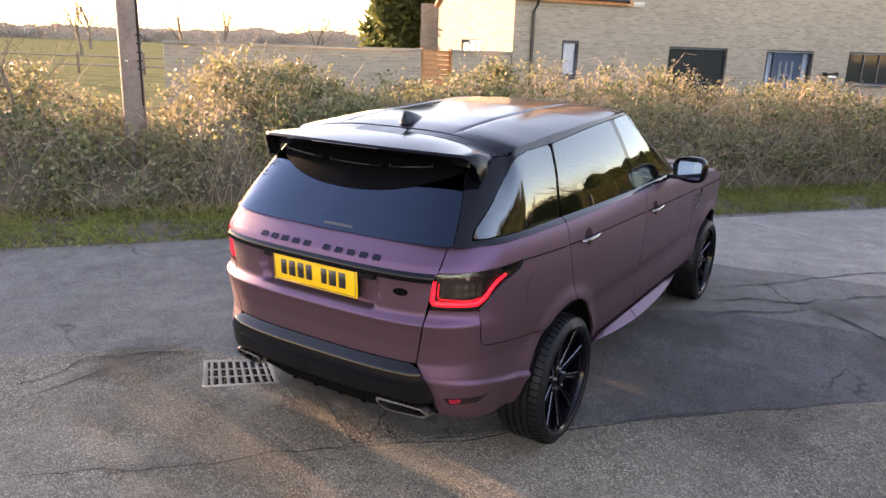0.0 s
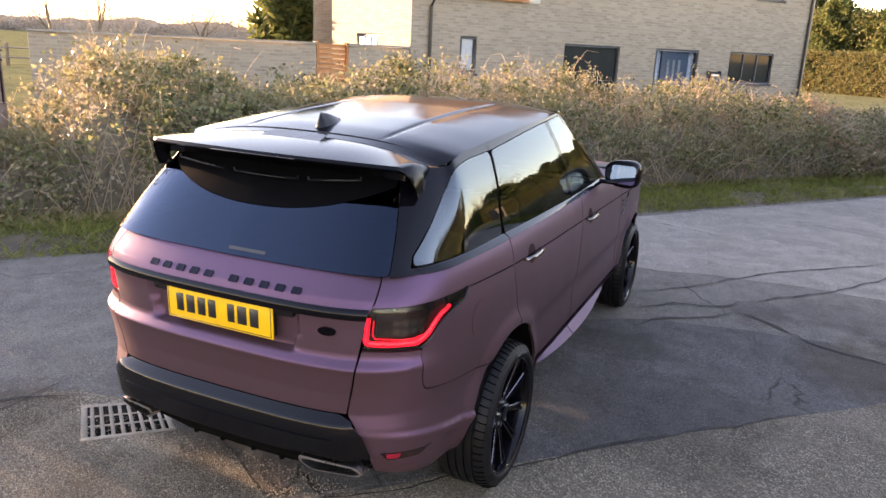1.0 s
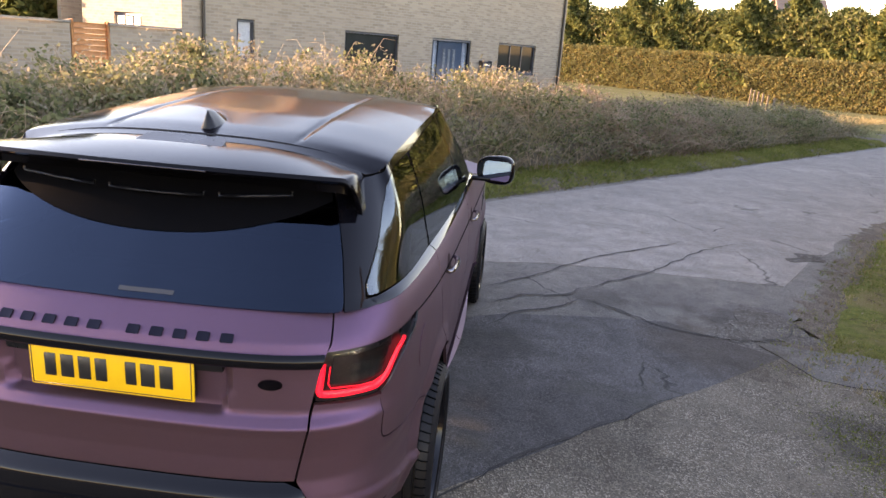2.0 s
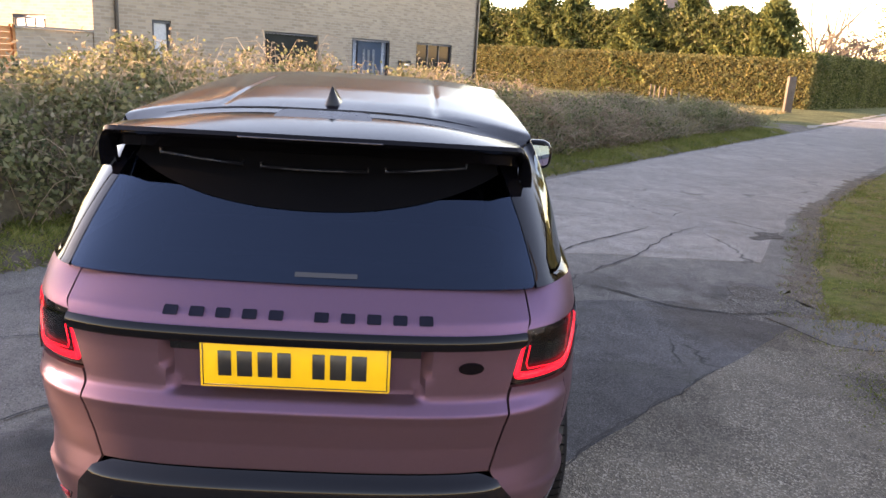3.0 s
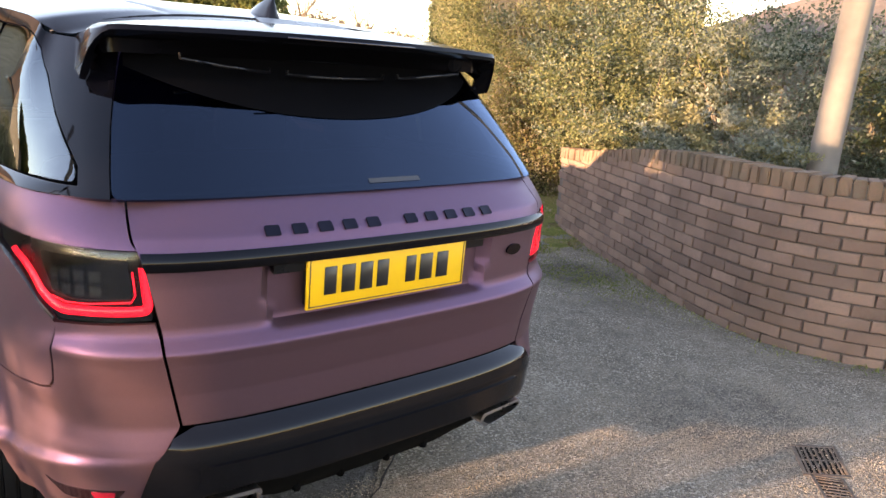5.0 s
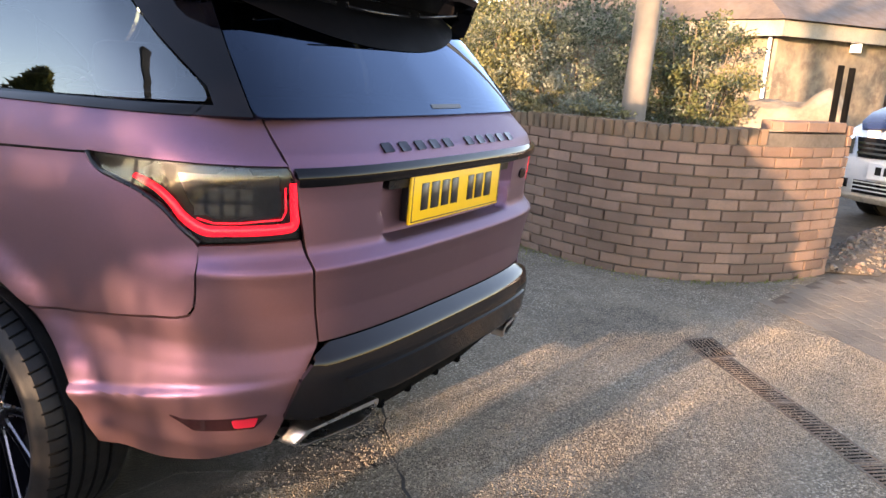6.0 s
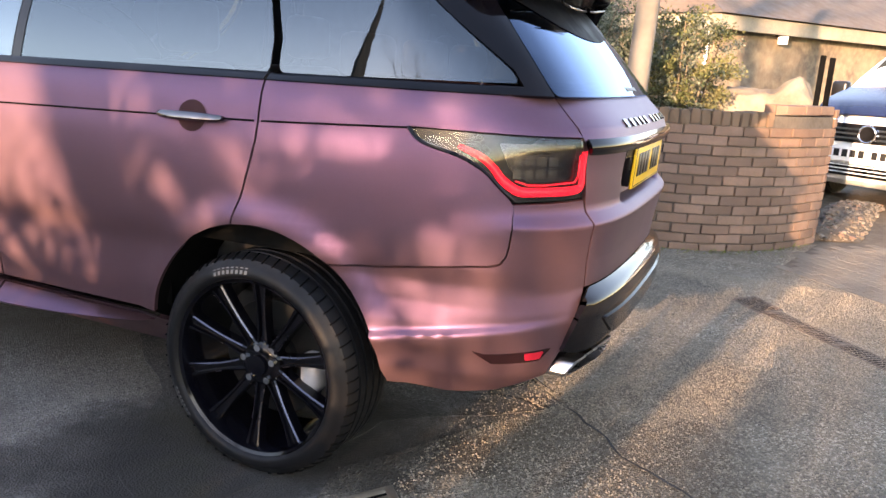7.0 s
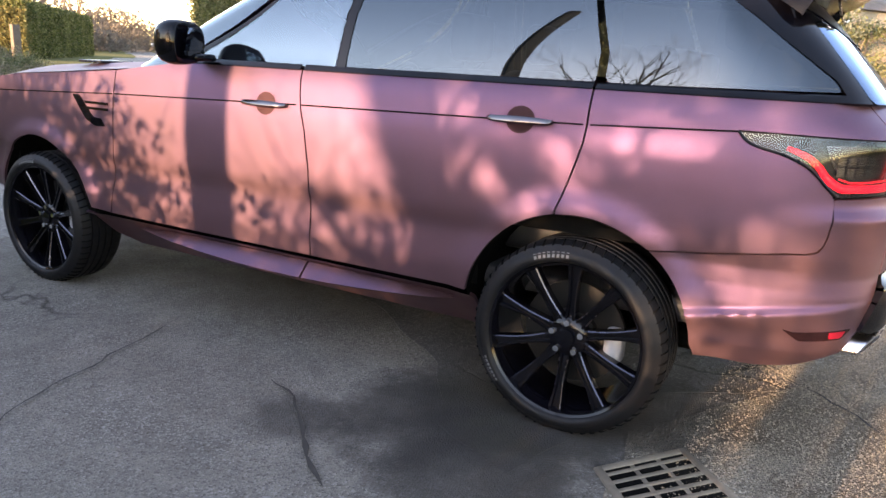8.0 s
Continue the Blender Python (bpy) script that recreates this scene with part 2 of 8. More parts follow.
PAINT = make_paint()
GLOSS_BLACK = plain("gloss black", (0.002, 0.002, 0.0032), 0.06, var=0.2, spec=0.22)
INSERT_BLACK = plain("satin black bumper plastic", (0.0030, 0.0030, 0.0040), 0.08, var=0.2, spec=0.28)
# the spoiler's dark reflection in the rear glass, painted as a flat black
REFLECTION_BLACK = plain("black spoiler reflection", (0.0025, 0.0025, 0.003), 0.5, var=0.1, spec=0.02)
ROOF_BLACK = plain("black roof lacquer", (0.003, 0.003, 0.0045), 0.13, var=0.2, spec=0.10)
BLACK_TRIM = plain("black trim", (0.004, 0.004, 0.005), 0.30, var=0.3, spec=0.3)
RUBBER = plain("tyre rubber", (0.0055, 0.0055, 0.0065), 0.5, var=0.4, scale=60, bump=0.15, spec=0.2)
RUBBER_MARK = plain("raised rubber lettering", (0.09, 0.09, 0.09), 0.7)
RIM_BLACK = plain("black alloy", (0.0025, 0.0025, 0.004), 0.12, var=0.2, spec=0.3)
SPOKE_EDGE = plain("polished spoke edge", (0.10, 0.095, 0.11), 0.25, metal=1.0)
STEEL = plain("brushed steel", (0.45, 0.44, 0.43), 0.35, metal=1.0)
CALIPER = plain("grey caliper", (0.30, 0.30, 0.31), 0.45)
CHROME = plain("chrome", (0.75, 0.75, 0.76), 0.08, metal=1.0, var=0.03)
DARK_CHROME = plain("dark chrome", (0.07, 0.066, 0.075), 0.2, metal=1.0)
BADGE = plain("black chrome badge", (0.022, 0.020, 0.026), 0.15, metal=1.0)
HANDLE_CHROME = plain("polished handle metal", (0.13, 0.12, 0.125), 0.16, metal=1.0)
SATIN_CHROME = plain("satin chrome", (0.50, 0.50, 0.51), 0.3, metal=1.0, var=0.04)
UNDER = plain("underbody", (0.0025, 0.0025, 0.0025), 0.9, spec=0.05)
# rear glass: the sky's blue reflection is put into the gloss colour
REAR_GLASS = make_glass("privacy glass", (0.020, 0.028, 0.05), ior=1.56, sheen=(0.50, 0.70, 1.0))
SIDE_GLASS = make_glass("tinted side glass", (0.14, 0.16, 0.17), ior=2.05)
FRONT_GLASS = make_glass("front side glass", (0.62, 0.68, 0.66), ior=2.9)
CLEAR = make_glass("clear lens", (0.92, 0.92, 0.92))
MIRROR = plain("mirror", (0.40, 0.45, 0.52), 0.02, metal=1.0, var=0.0)
CABIN = plain("dark cabin trim", (0.025, 0.025, 0.027), 0.7, var=0.3)
LEATHER = plain("dark leather", (0.03, 0.028, 0.027), 0.5, var=0.3, bump=0.1)
PLATE_YELLOW = plain("yellow plate", (0.72, 0.40, 0.010), 0.35, var=0.05)
PLATE_WHITE = plain("white plate", (0.8, 0.8, 0.78), 0.35, var=0.05)
PLATE_INK = plain("plate ink", (0.012, 0.012, 0.012), 0.4)


def make_lamp_red(name, strength):
    n = Nodes(name)
    n.set(color=(0.55, 0.012, 0.02), rough=0.25)
    n.b.inputs["Emission Color"].default_value = (1.0, 0.02, 0.035, 1)
    n.b.inputs["Emission Strength"].default_value = strength
    return n.mat


LAMP_RED = make_lamp_red("lit red lamp", 0.24)
REFLECTOR_RED = plain("red reflector", (0.26, 0.010, 0.022), 0.2)
REFLECTOR_DARK = plain("smoked red reflector", (0.012, 0.004, 0.005), 0.10)

LANE_PALE = make_asphalt("pale worn asphalt", (0.222, 0.193, 0.164), (0.304, 0.266, 0.226), (0.36, 0.332, 0.30), 130, crack=0.8, relief=0.008, stains=False)
ASPHALT = make_asphalt("road asphalt", (0.136, 0.121, 0.102), (0.192, 0.170, 0.144), (0.25, 0.232, 0.21), 150, crack=0.8, relief=0.008)
APRON = make_asphalt("chipped apron asphalt", (0.175, 0.146, 0.110), (0.258, 0.216, 0.163), (0.50, 0.43, 0.335), 135, crack=0.0, relief=0.022)
PATCH = make_asphalt("dark asphalt patch", (0.080, 0.075, 0.070), (0.115, 0.107, 0.10), (0.18, 0.17, 0.16), 150, moss=0.2, crack=0.6)
CONCRETE = plain("weathered concrete", (0.25, 0.235, 0.21), 0.9, var=0.3, scale=20, bump=0.3)
EARTH = plain("leaf litter earth", (0.085, 0.062, 0.04), 0.95, var=0.5, scale=25, bump=0.6)
FIELD = plain("field grass", (0.135, 0.128, 0.062), 0.95, var=0.4, scale=6, bump=0.1, spec=0.0)
RED_BRICK = make_brick("old red brick", (0.138, 0.084, 0.063), (0.268, 0.166, 0.123), (0.165, 0.122, 0.092))
COPING_BRICK = make_brick("mossy coping brick", (0.13, 0.085, 0.06), (0.21, 0.125, 0.085), (0.12, 0.11, 0.07))
MORTAR = plain("mortar", (0.085, 0.070, 0.056), 0.95, var=0.3, scale=40, bump=0.4)
BUFF_MORTAR = plain("pale mortar", (0.42, 0.38, 0.32), 0.95, var=0.2, scale=20, bump=0.3)
TILE = plain("orange roof tile", (0.42, 0.19, 0.09), 0.85, var=0.35, scale=14, bump=0.4)
FRAME_GREY = plain("anthracite frame", (0.035, 0.04, 0.05), 0.4)
DOOR_BLUE = plain("blue-grey door", (0.035, 0.065, 0.11), 0.4)
WINDOW_DARK = plain("dark window glass", (0.026, 0.029, 0.027), 0.05, var=0.2, scale=3, spec=0.1)
FROSTED = plain("frosted door glass", (0.17, 0.20, 0.225), 0.25)
BLIND = plain("pale blind", (0.36, 0.38, 0.39), 0.3)
TIMBER = plain("weathered timber", (0.20, 0.165, 0.125), 0.85, var=0.35, scale=18, bump=0.5)
GATE_WOOD = plain("orange larch", (0.40, 0.17, 0.065), 0.75, var=0.3, scale=16, bump=0.3)
POLE_WOOD = plain("grey telegraph pole", (0.17, 0.125, 0.105), 0.85, var=0.35, scale=22, bump=0.5)
BARK = plain("bark", (0.13, 0.10, 0.07), 0.95, var=0.4, scale=25, bump=0.6)
TWIG = plain("dead stems", (0.32, 0.24, 0.16), 0.9, var=0.4, scale=12)
PALE_TRUNK = plain("pale smooth post", (0.14, 0.124, 0.106), 0.8, var=0.15, scale=14, bump=0.2)
PIPE_BLACK = plain("black plastic pipe", (0.008, 0.008, 0.009), 0.35)
IRON = plain("rusty iron", (0.12, 0.085, 0.06), 0.7, metal=0.4, var=0.5, scale=35, bump=0.4)
IRON_PALE = plain("worn grey iron", (0.19, 0.155, 0.115), 0.6, metal=0.3, var=0.35, scale=35, bump=0.3)
WHITE_PAINT = plain("white paint", (0.78, 0.78, 0.77), 0.3, var=0.05, coat=0.4)
NAVY = plain("navy bonnet", (0.012, 0.020, 0.058), 0.16, spec=0.18)
LEAF_GREEN = make_leaf("bramble leaves", (0.062, 0.078, 0.036), (0.140, 0.152, 0.070), (0.215, 0.218, 0.100), (0.27, 0.235, 0.132))
LEAF_DRY = make_leaf("dry bramble leaves", (0.17, 0.132, 0.092), (0.27, 0.220, 0.155), (0.36, 0.300, 0.21), (0.22, 0.208, 0.12), rough=0.7)
LEAF_HEDGE = make_leaf("ivy hedge leaves", (0.085, 0.105, 0.045), (0.135, 0.148, 0.060), (0.175, 0.170, 0.078), (0.21, 0.190, 0.100), rough=0.65)
LEAF_VARIEGATED = make_leaf("variegated leaves", (0.040, 0.060, 0.036), (0.070, 0.095, 0.058), (0.15, 0.168, 0.118), (0.29, 0.30, 0.245))
LEAF_CONIFER = make_leaf("conifer sprays", (0.040, 0.060, 0.022), (0.092, 0.112, 0.038), (0.165, 0.172, 0.058), rough=0.6)
LEAF_BROWN = make_leaf("clipped beech leaves", (0.155, 0.125, 0.052), (0.21, 0.17, 0.070), (0.17, 0.165, 0.06), rough=0.7)
GRASS = make_leaf("verge grass", (0.095, 0.130, 0.026), (0.185, 0.205, 0.050), (0.285, 0.265, 0.095), rough=0.6)
STRAW = make_leaf("straw grass", (0.30, 0.23, 0.12), (0.42, 0.33, 0.18), (0.24, 0.21, 0.09), rough=0.8)

# ---------------------------------------------------------------- ground and road
def sheet(name, us, vs, place, material, label="", category="", kind="structure"):
    verts = [place(u, v) for u in us for v in vs]
    k = len(vs)
    faces = [(i * k + j, (i + 1) * k + j, (i + 1) * k + j + 1, i * k + j + 1) for i in range(len(us) - 1) for j in range(k - 1)]
    ob = part_mesh(name, raw(verts, faces), material)
    bm = bmesh.new()
    bm.from_mesh(ob.data)
    bmesh.ops.recalc_face_normals(bm, faces=bm.faces)
    if sum(f.normal.z for f in bm.faces) < 0:
        bmesh.ops.reverse_faces(bm, faces=bm.faces)
    bm.to_mesh(ob.data)
    bm.free()
    return tagged(ob, label, category, "", kind)


def verge_edge(a):
    """Where the near verge begins, across the road."""
    return float(np.interp(a, [6.2, 6.7, 8.85, 12.7, 17, 21, 30], [5.3, 5.2, 4.75, 4.1, 4.05, 4.2, 4.3]))


def steps(*runs):
    out = []
    for a, b, n in runs:
        out += [a + (b - a) * i / n for i in range(n)]
    return out + [runs[-1][1]]


def hump(x, y, s=1.0):
    return noise.noise(Vector((x * s, y * s, 3.3)))


def ground_at(x, y):
    a, b = ab(x, y)
    z = rise(x, y) - 0.03
    if b < 0:                                    # earth bank beyond the far kerb
        z += 0.10 * smooth(-b / 1.2) + 0.05 * hump(x, y, 0.9) * smooth(-b / 0.6)
    return Vector((x, y, z))


xs = steps((-900, -120, 6), (-120, -30, 12), (-30, 40, 90), (40, 130, 12), (130, 900, 6))
ys = steps((-700, -60, 6), (-60, -10, 8), (-10, 60, 90), (60, 200, 14), (200, 1200, 8))
sheet("ground", xs, ys, ground_at, FIELD, "rough green and straw-coloured field grass", "ground")

# lane of worn asphalt, with a ragged edge against the far bank
lane = sheet("road", steps((-40, -6, 20), (-6, 40, 120), (40, 260, 40)), steps((-0.05, 0.25, 2), (0.25, 4.6, 12), (4.6, 5.0, 2)),
      lambda a, b: road(a, b + (0.10 * hump(a, 0, 1.7) if b < 0 else (0.22 * hump(a, 9, 1.1) if b > 4.9 else 0)), -0.001 + 0.0005 * hump(a, b, 0.6)),
      ASPHALT, "worn grey asphalt lane with cracks", "road")
# irregular darker repair patches in the lane and by the wheels, each a thin slab
def patch(name, corners, z, material, label, ragged=0.05):
    pts = []
    for i, c in enumerate(corners):
        n = corners[(i + 1) % len(corners)]
        for k in range(8):
            x, y = c[0] + (n[0] - c[0]) * k / 8, c[1] + (n[1] - c[1]) * k / 8
            pts.append((x + ragged * hump(x, y, 4.1), y + ragged * hump(y, x, 3.7)))
    bm = bmesh.new()
    top = [bm.verts.new((x, y, rise(x, y) + z)) for x, y in pts]
    low = [bm.verts.new((x, y, rise(x, y) - 0.02)) for x, y in pts]
    bm.faces.new(top)
    for i in range(len(pts)):
        j = (i + 1) % len(pts)
        bm.faces.new((top[j], top[i], low[i], low[j]))
    bmesh.ops.triangulate(bm, faces=[f for f in bm.faces if len(f.verts) > 4])
    bmesh.ops.recalc_face_normals(bm, faces=bm.faces)
    return tagged(part(name, bm, material, flat=True), label, "road patch", "", "structure")


patch("pavement", [(-16, -11), (-7.8, -4.45), (-2.58, -1.25), (-1.97, -0.72), (-1.58, -0.35), (-0.75, -0.24), (-0.3, -0.50), (0.08, -0.72), (0.94, 0.19), (2.35, 1.59), (3.2, 2.42), (4.62, 2.36), (4.5, 2.0), (3.7, 0.2), (3.6, -1.0), (5, -3), (9, -14), (-6, -20)], 0.0035, APRON, "coarse chipped asphalt drive apron", 0.03)
patch("road_patch", [(-1.25, 0.02), (-0.4, -0.2), (0.0, -0.68), (0.94, 0.17), (2.35, 1.57), (3.15, 2.35), (2.38, 2.89), (1.13, 2.67), (0.27, 2.11), (-0.2, 1.2), (-0.65, 0.6), (-1.1, 0.35)], 0.0015, PATCH, "smooth dark asphalt repair patch", 0.04)
patch("kerb_slab", [(3.06, 2.54), (3.27, 2.02), (4.13, 1.80), (4.47, 2.36), (3.76, 2.57)], 0.010, make_asphalt("worn pale slab", (0.13, 0.117, 0.10), (0.19, 0.17, 0.145), (0.26, 0.24, 0.21), 120, moss=0.4), "low concrete slab at the end of the verge", 0.05)

POTHOLE = make_asphalt("pothole dirt", (0.090, 0.078, 0.064), (0.135, 0.117, 0.096), (0.22, 0.195, 0.165), 80, crack=0.1, relief=0.02, stains=False)
patch("lane_surface", [tuple(road(a, b).xy) for a, b in ((4.4, 0.12), (7, 0.1), (12, 0.12), (20, 0.1), (34, 0.1), (60, 0.1), (110, 0.1), (110, 4.3), (60, 4.3), (34, 4.3), (20, 4.1), (12, 4.1), (8.4, 4.5), (7.2, 3.0), (5.6, 1.6))], 0.0022, LANE_PALE, "pale worn asphalt of the lane further on", 0.10)
patch("broken_edge", [(2.47, 2.03), (3.19, 1.89), (3.54, 2.32), (3.46, 2.83), (3.08, 3.18), (2.59, 2.68)], 0.0008, POTHOLE, "broken gravelly edge of the lane", 0.08)


# cracks: wandering dark ribbons, each a child of the lane
CRACK = plain("dirt in the cracks", (0.030, 0.026, 0.022), 0.95)


def crack(x0, y0, x1, y1, width, seed, bend=0.08, z=0.008):
    n = max(6, int(math.hypot(x1 - x0, y1 - y0) / 0.06))
    dx, dy = x1 - x0, y1 - y0
    ln = math.hypot(dx, dy)
    ux, uy = -dy / ln, dx / ln
    v, f = [], []
    for i in range(n + 1):
        t = i / n
        o = bend * math.sin(math.pi * t) * math.sin(5 * t + seed) + 0.035 * hump(seed, t * ln * 5, 1) + 0.018 * hump(seed + 9, t * ln * 17, 1)
        w = width * 0.62 * (0.35 + 0.65 * abs(hump(seed + 4, t * ln * 9, 1)) * 2) * min(1, 8 * t + 0.1, 8 * (1 - t) + 0.1)
        x, y = x0 + dx * t + ux * o, y0 + dy * t + uy * o
        v += [Vector((x + ux * w, y + uy * w, rise(x, y) + z)), Vector((x - ux * w, y - uy * w, rise(x, y) + z))]
    f = [(2 * i, 2 * i + 1, 2 * i + 3, 2 * i + 2) for i in range(n)]
    part_mesh("crack", raw(v, f), CRACK, lane, flat=True)


for k, c in enumerate(((0.99, 2.33, 1.74, 3.22, 0.022), (1.74, 3.22, 2.86, 2.54, 0.03), (1.77, 3.51, 3.74, 5.95, 0.022), (0.94, 3.31, 3.08, 5.77, 0.024), (1.03, 2.88, 1.77, 3.51, 0.03), (2.86, 2.54, 3.54, 3.1, 0.02))):
    crack(*c, k * 1.7)
for k, c in enumerate(((2.2, 7.47, 3.16, 7.15, 0.016), (3.16, 7.15, 3.51, 6.39, 0.014), (3.51, 6.39, 3.83, 6.78, 0.014), (3.83, 6.78, 3.46, 7.24, 0.014), (4.13, 5.36, 4.72, 5.73, 0.014), (9.1, 12.1, 10.2, 12.71, 0.04))):
    crack(*c, 20 + k * 1.3, 0.03)
for k, c in enumerate(((-1.96, -1.38, -2.02, -0.86, 0.012), (-2.02, -0.86, -1.53, -0.42, 0.018), (-1.75, -1.36, -1.73, -0.26, 0.014), (-1.06, -1.91, 0.08, -0.72, 0.014), (0.08, -0.72, 2.35, 1.59, 0.014), (-1.15, 1.07, -1.63, 0.42, 0.016), (-0.9, 1.9, -2.6, 1.33, 0.010))):
    crack(*c, 40 + k * 2.1, 0.03, 0.0095)
# worn hollows with loose dirt where the lane meets the verge
patch("pothole", [(2.87, 2.67), (3.15, 2.54), (3.56, 2.75), (3.48, 3.34), (3.15, 3.52), (2.98, 3.18)], 0.0052, POTHOLE, "shallow broken hollow in the lane's edge", 0.16)
patch("pothole", [(4.13, 5.28), (4.57, 5.43), (4.67, 5.81), (4.28, 5.71)], 0.0055, POTHOLE, "shallow broken hollow in the lane's edge", 0.14)

EDGE_MUD = make_asphalt("muddy lane edge", (0.105, 0.082, 0.060), (0.155, 0.122, 0.090), (0.23, 0.19, 0.15), 80, moss=0.25, crack=0.0, relief=0.02, stains=False)
for a0, a1, w, sd in ((6.3, 8.4, 0.62, 1), (8.4, 10.6, 0.5, 2), (10.6, 14.0, 0.6, 3), (14.0, 19.0, 0.45, 4)):
    v, n = [], int((a1 - a0) / 0.07)
    for k in range(n + 1):
        a = a0 + (a1 - a0) * k / n
        b = verge_edge(a) + 0.13 - w * (0.25 + 0.75 * abs(hump(sd + 2, a * 1.9, 1.0)) + 0.35 * hump(sd, a * 7.0, 1.0) + 0.2 * hump(sd, a * 19.0, 1.0)) * math.sin(math.pi * (0.12 + 0.76 * k / n))
        v += [Vector((*road(a, b).xy, 0.0042)), Vector((*road(a, max(b + 0.1, verge_edge(a) + 0.33)).xy, 0.0042))]
    tagged(part_mesh("broken_edge", raw(v, [(2 * k, 2 * k + 1, 2 * k + 3, 2 * k + 2) for k in range(n)]), EDGE_MUD, flat=True), "broken muddy edge of the lane", "road edge", "", "structure")

# ---------------------------------------------------------------- far house
HA0, HA1, HB = 10.55, 28.25, -11.6          # house front along the lane
EAVE, WING_EAVE = 5.9, 3.78
HOUSE_K, HOUSE_TURN = 0.886, 0.9329         # metres in a unit of the house's own plan, and the way its front runs
HC, HS = HOUSE_K * math.cos(HOUSE_TURN), HOUSE_K * math.sin(HOUSE_TURN)
house_frame = Matrix(((HC, HS, 0, -4.336), (HS, -HC, 0, 0.8025), (0, 0, HOUSE_K, 0.052), (0, 0, 0, 1)))


def wall_with_holes(name, axis, at, thick, u0, u1, z0, z1, holes, frame_m, material, parent):
    """A wall slab along u (axis 'a' or 'b'), with openings (u0, u1, z0, z1) right through it."""
    us = sorted({u0, u1, *[h[0] for h in holes], *[h[1] for h in holes]})
    zs = sorted({z0, z1, *[h[2] for h in holes], *[h[3] for h in holes]})
    bm = bmesh.new()

    def inside(u, z):
        return any(h[0] < u < h[1] and h[2] < z < h[3] for h in holes)
    solid = {(i, j): not inside((us[i] + us[i + 1]) / 2, (zs[j] + zs[j + 1]) / 2) for i in range(len(us) - 1) for j in range(len(zs) - 1)}
    cache = {}

    def v(i, j, k):
        if (i, j, k) not in cache:
            t = at - thick * k
            p = (us[i], t, zs[j]) if axis == "a" else (t, us[i], zs[j])
            cache[i, j, k] = bm.verts.new(frame_m @ Vector(p))
        return cache[i, j, k]
    for (i, j), s in solid.items():
        if not s:
            continue
        bm.faces.new((v(i, j, 0), v(i + 1, j, 0), v(i + 1, j + 1, 0), v(i, j + 1, 0)))
        bm.faces.new((v(i, j, 1), v(i, j + 1, 1), v(i + 1, j + 1, 1), v(i + 1, j, 1)))
        for di, dj, e in ((-1, 0, ((i, j), (i, j + 1))), (1, 0, ((i + 1, j), (i + 1, j + 1))), (0, -1, ((i, j), (i + 1, j))), (0, 1, ((i, j + 1), (i + 1, j + 1)))):
            if not solid.get((i + di, j + dj), False):
                (p, q), (r, s2) = e
                bm.faces.new((v(p, q, 0), v(r, s2, 0), v(r, s2, 1), v(p, q, 1)))
    bmesh.ops.recalc_face_normals(bm, faces=bm.faces)
    return part(name, bm, material, parent, flat=True)


def make_buff_wall():
    """Pale brickwork, seen from twenty metres: courses and stretchers in the material."""
    n = Nodes("buff brickwork")
    tex = n.add("ShaderNodeTexBrick")
    rot = n.add("ShaderNodeVectorRotate")
    rot.rotation_type = "Z_AXIS"
    rot.inputs["Angle"].default_value = -HOUSE_TURN
    n.link(n.coords(), rot.inputs["Vector"])
    sep = n.add("ShaderNodeSeparateXYZ")
    n.link(rot.outputs[0], sep.inputs[0])
    com = n.add("ShaderNodeCombineXYZ")
    n.link(n.math("ADD", sep.outputs[0], sep.outputs[1]), com.inputs[0])
    n.link(sep.outputs[2], com.inputs[1])
    n.link(com.outputs[0], tex.inputs["Vector"])
    tex.inputs["Scale"].default_value = 1.0
    tex.inputs["Brick Width"].default_value = 0.225
    tex.inputs["Row Height"].default_value = 0.075
    tex.inputs["Mortar Size"].default_value = 0.010
    tex.inputs["Color1"].default_value = (0.222, 0.182, 0.137, 1)
    tex.inputs["Color2"].default_value = (0.312, 0.260, 0.196, 1)
    tex.inputs["Mortar"].default_value = (0.285, 0.250, 0.205, 1)
    streak = n.add("ShaderNodeTexNoise")
    st = n.add("ShaderNodeMapping")
    st.inputs["Scale"].default_value = (1.6, 9.0, 1)
    n.link(com.outputs[0], st.inputs[0])
    n.link(st.outputs[0], streak.inputs["Vector"])
    streak.inputs["Scale"].default_value = 1.0
    streak.inputs["Detail"].default_value = 4
    base = n.mix(n.ramp(streak.outputs[0], (0.52, 0.0), (0.68, 0.4)), tex.outputs[0], (0.172, 0.138, 0.106))
    base = n.mix(n.ramp(n.noise(0.35, 4), (0.45, 0.0), (0.7, 0.3)), base, (0.202, 0.164, 0.128))
    n.set(color=base, rough=0.92, spec=0.2)
    n.bump(tex.outputs["Fac"], -0.4, 0.01)
    return n.mat


BUFF_WALL = make_buff_wall()
house = thing("house", house_frame @ Vector((HA0, HB, 0)), "pale buff brick house with anthracite windows and orange tile roof", "house")
front_holes = [(12.2, 12.78, 1.42, 2.5), (16.1, 18.45, 0.35, 2.45), (20.1, 22.2, 0.02, 2.47), (23.85, 26.3, 1.35, 2.50), (24.9, 26.4, 4.45, 5.45)]
wall_with_holes("wall", "a", HB, 0.3, HA0, HA1, -0.4, EAVE, [h for h in front_holes if True] + [(HA0, 14.3, WING_EAVE, EAVE)], house_frame, BUFF_WALL, house)
wall_with_holes("wall", "b", HA0 + 0.3, 0.3, HB - 6.3, HB - 0.3, -0.4, WING_EAVE, [(HB - 4.0, HB - 2.25, 1.2, 2.45)], house_frame, BUFF_WALL, house)
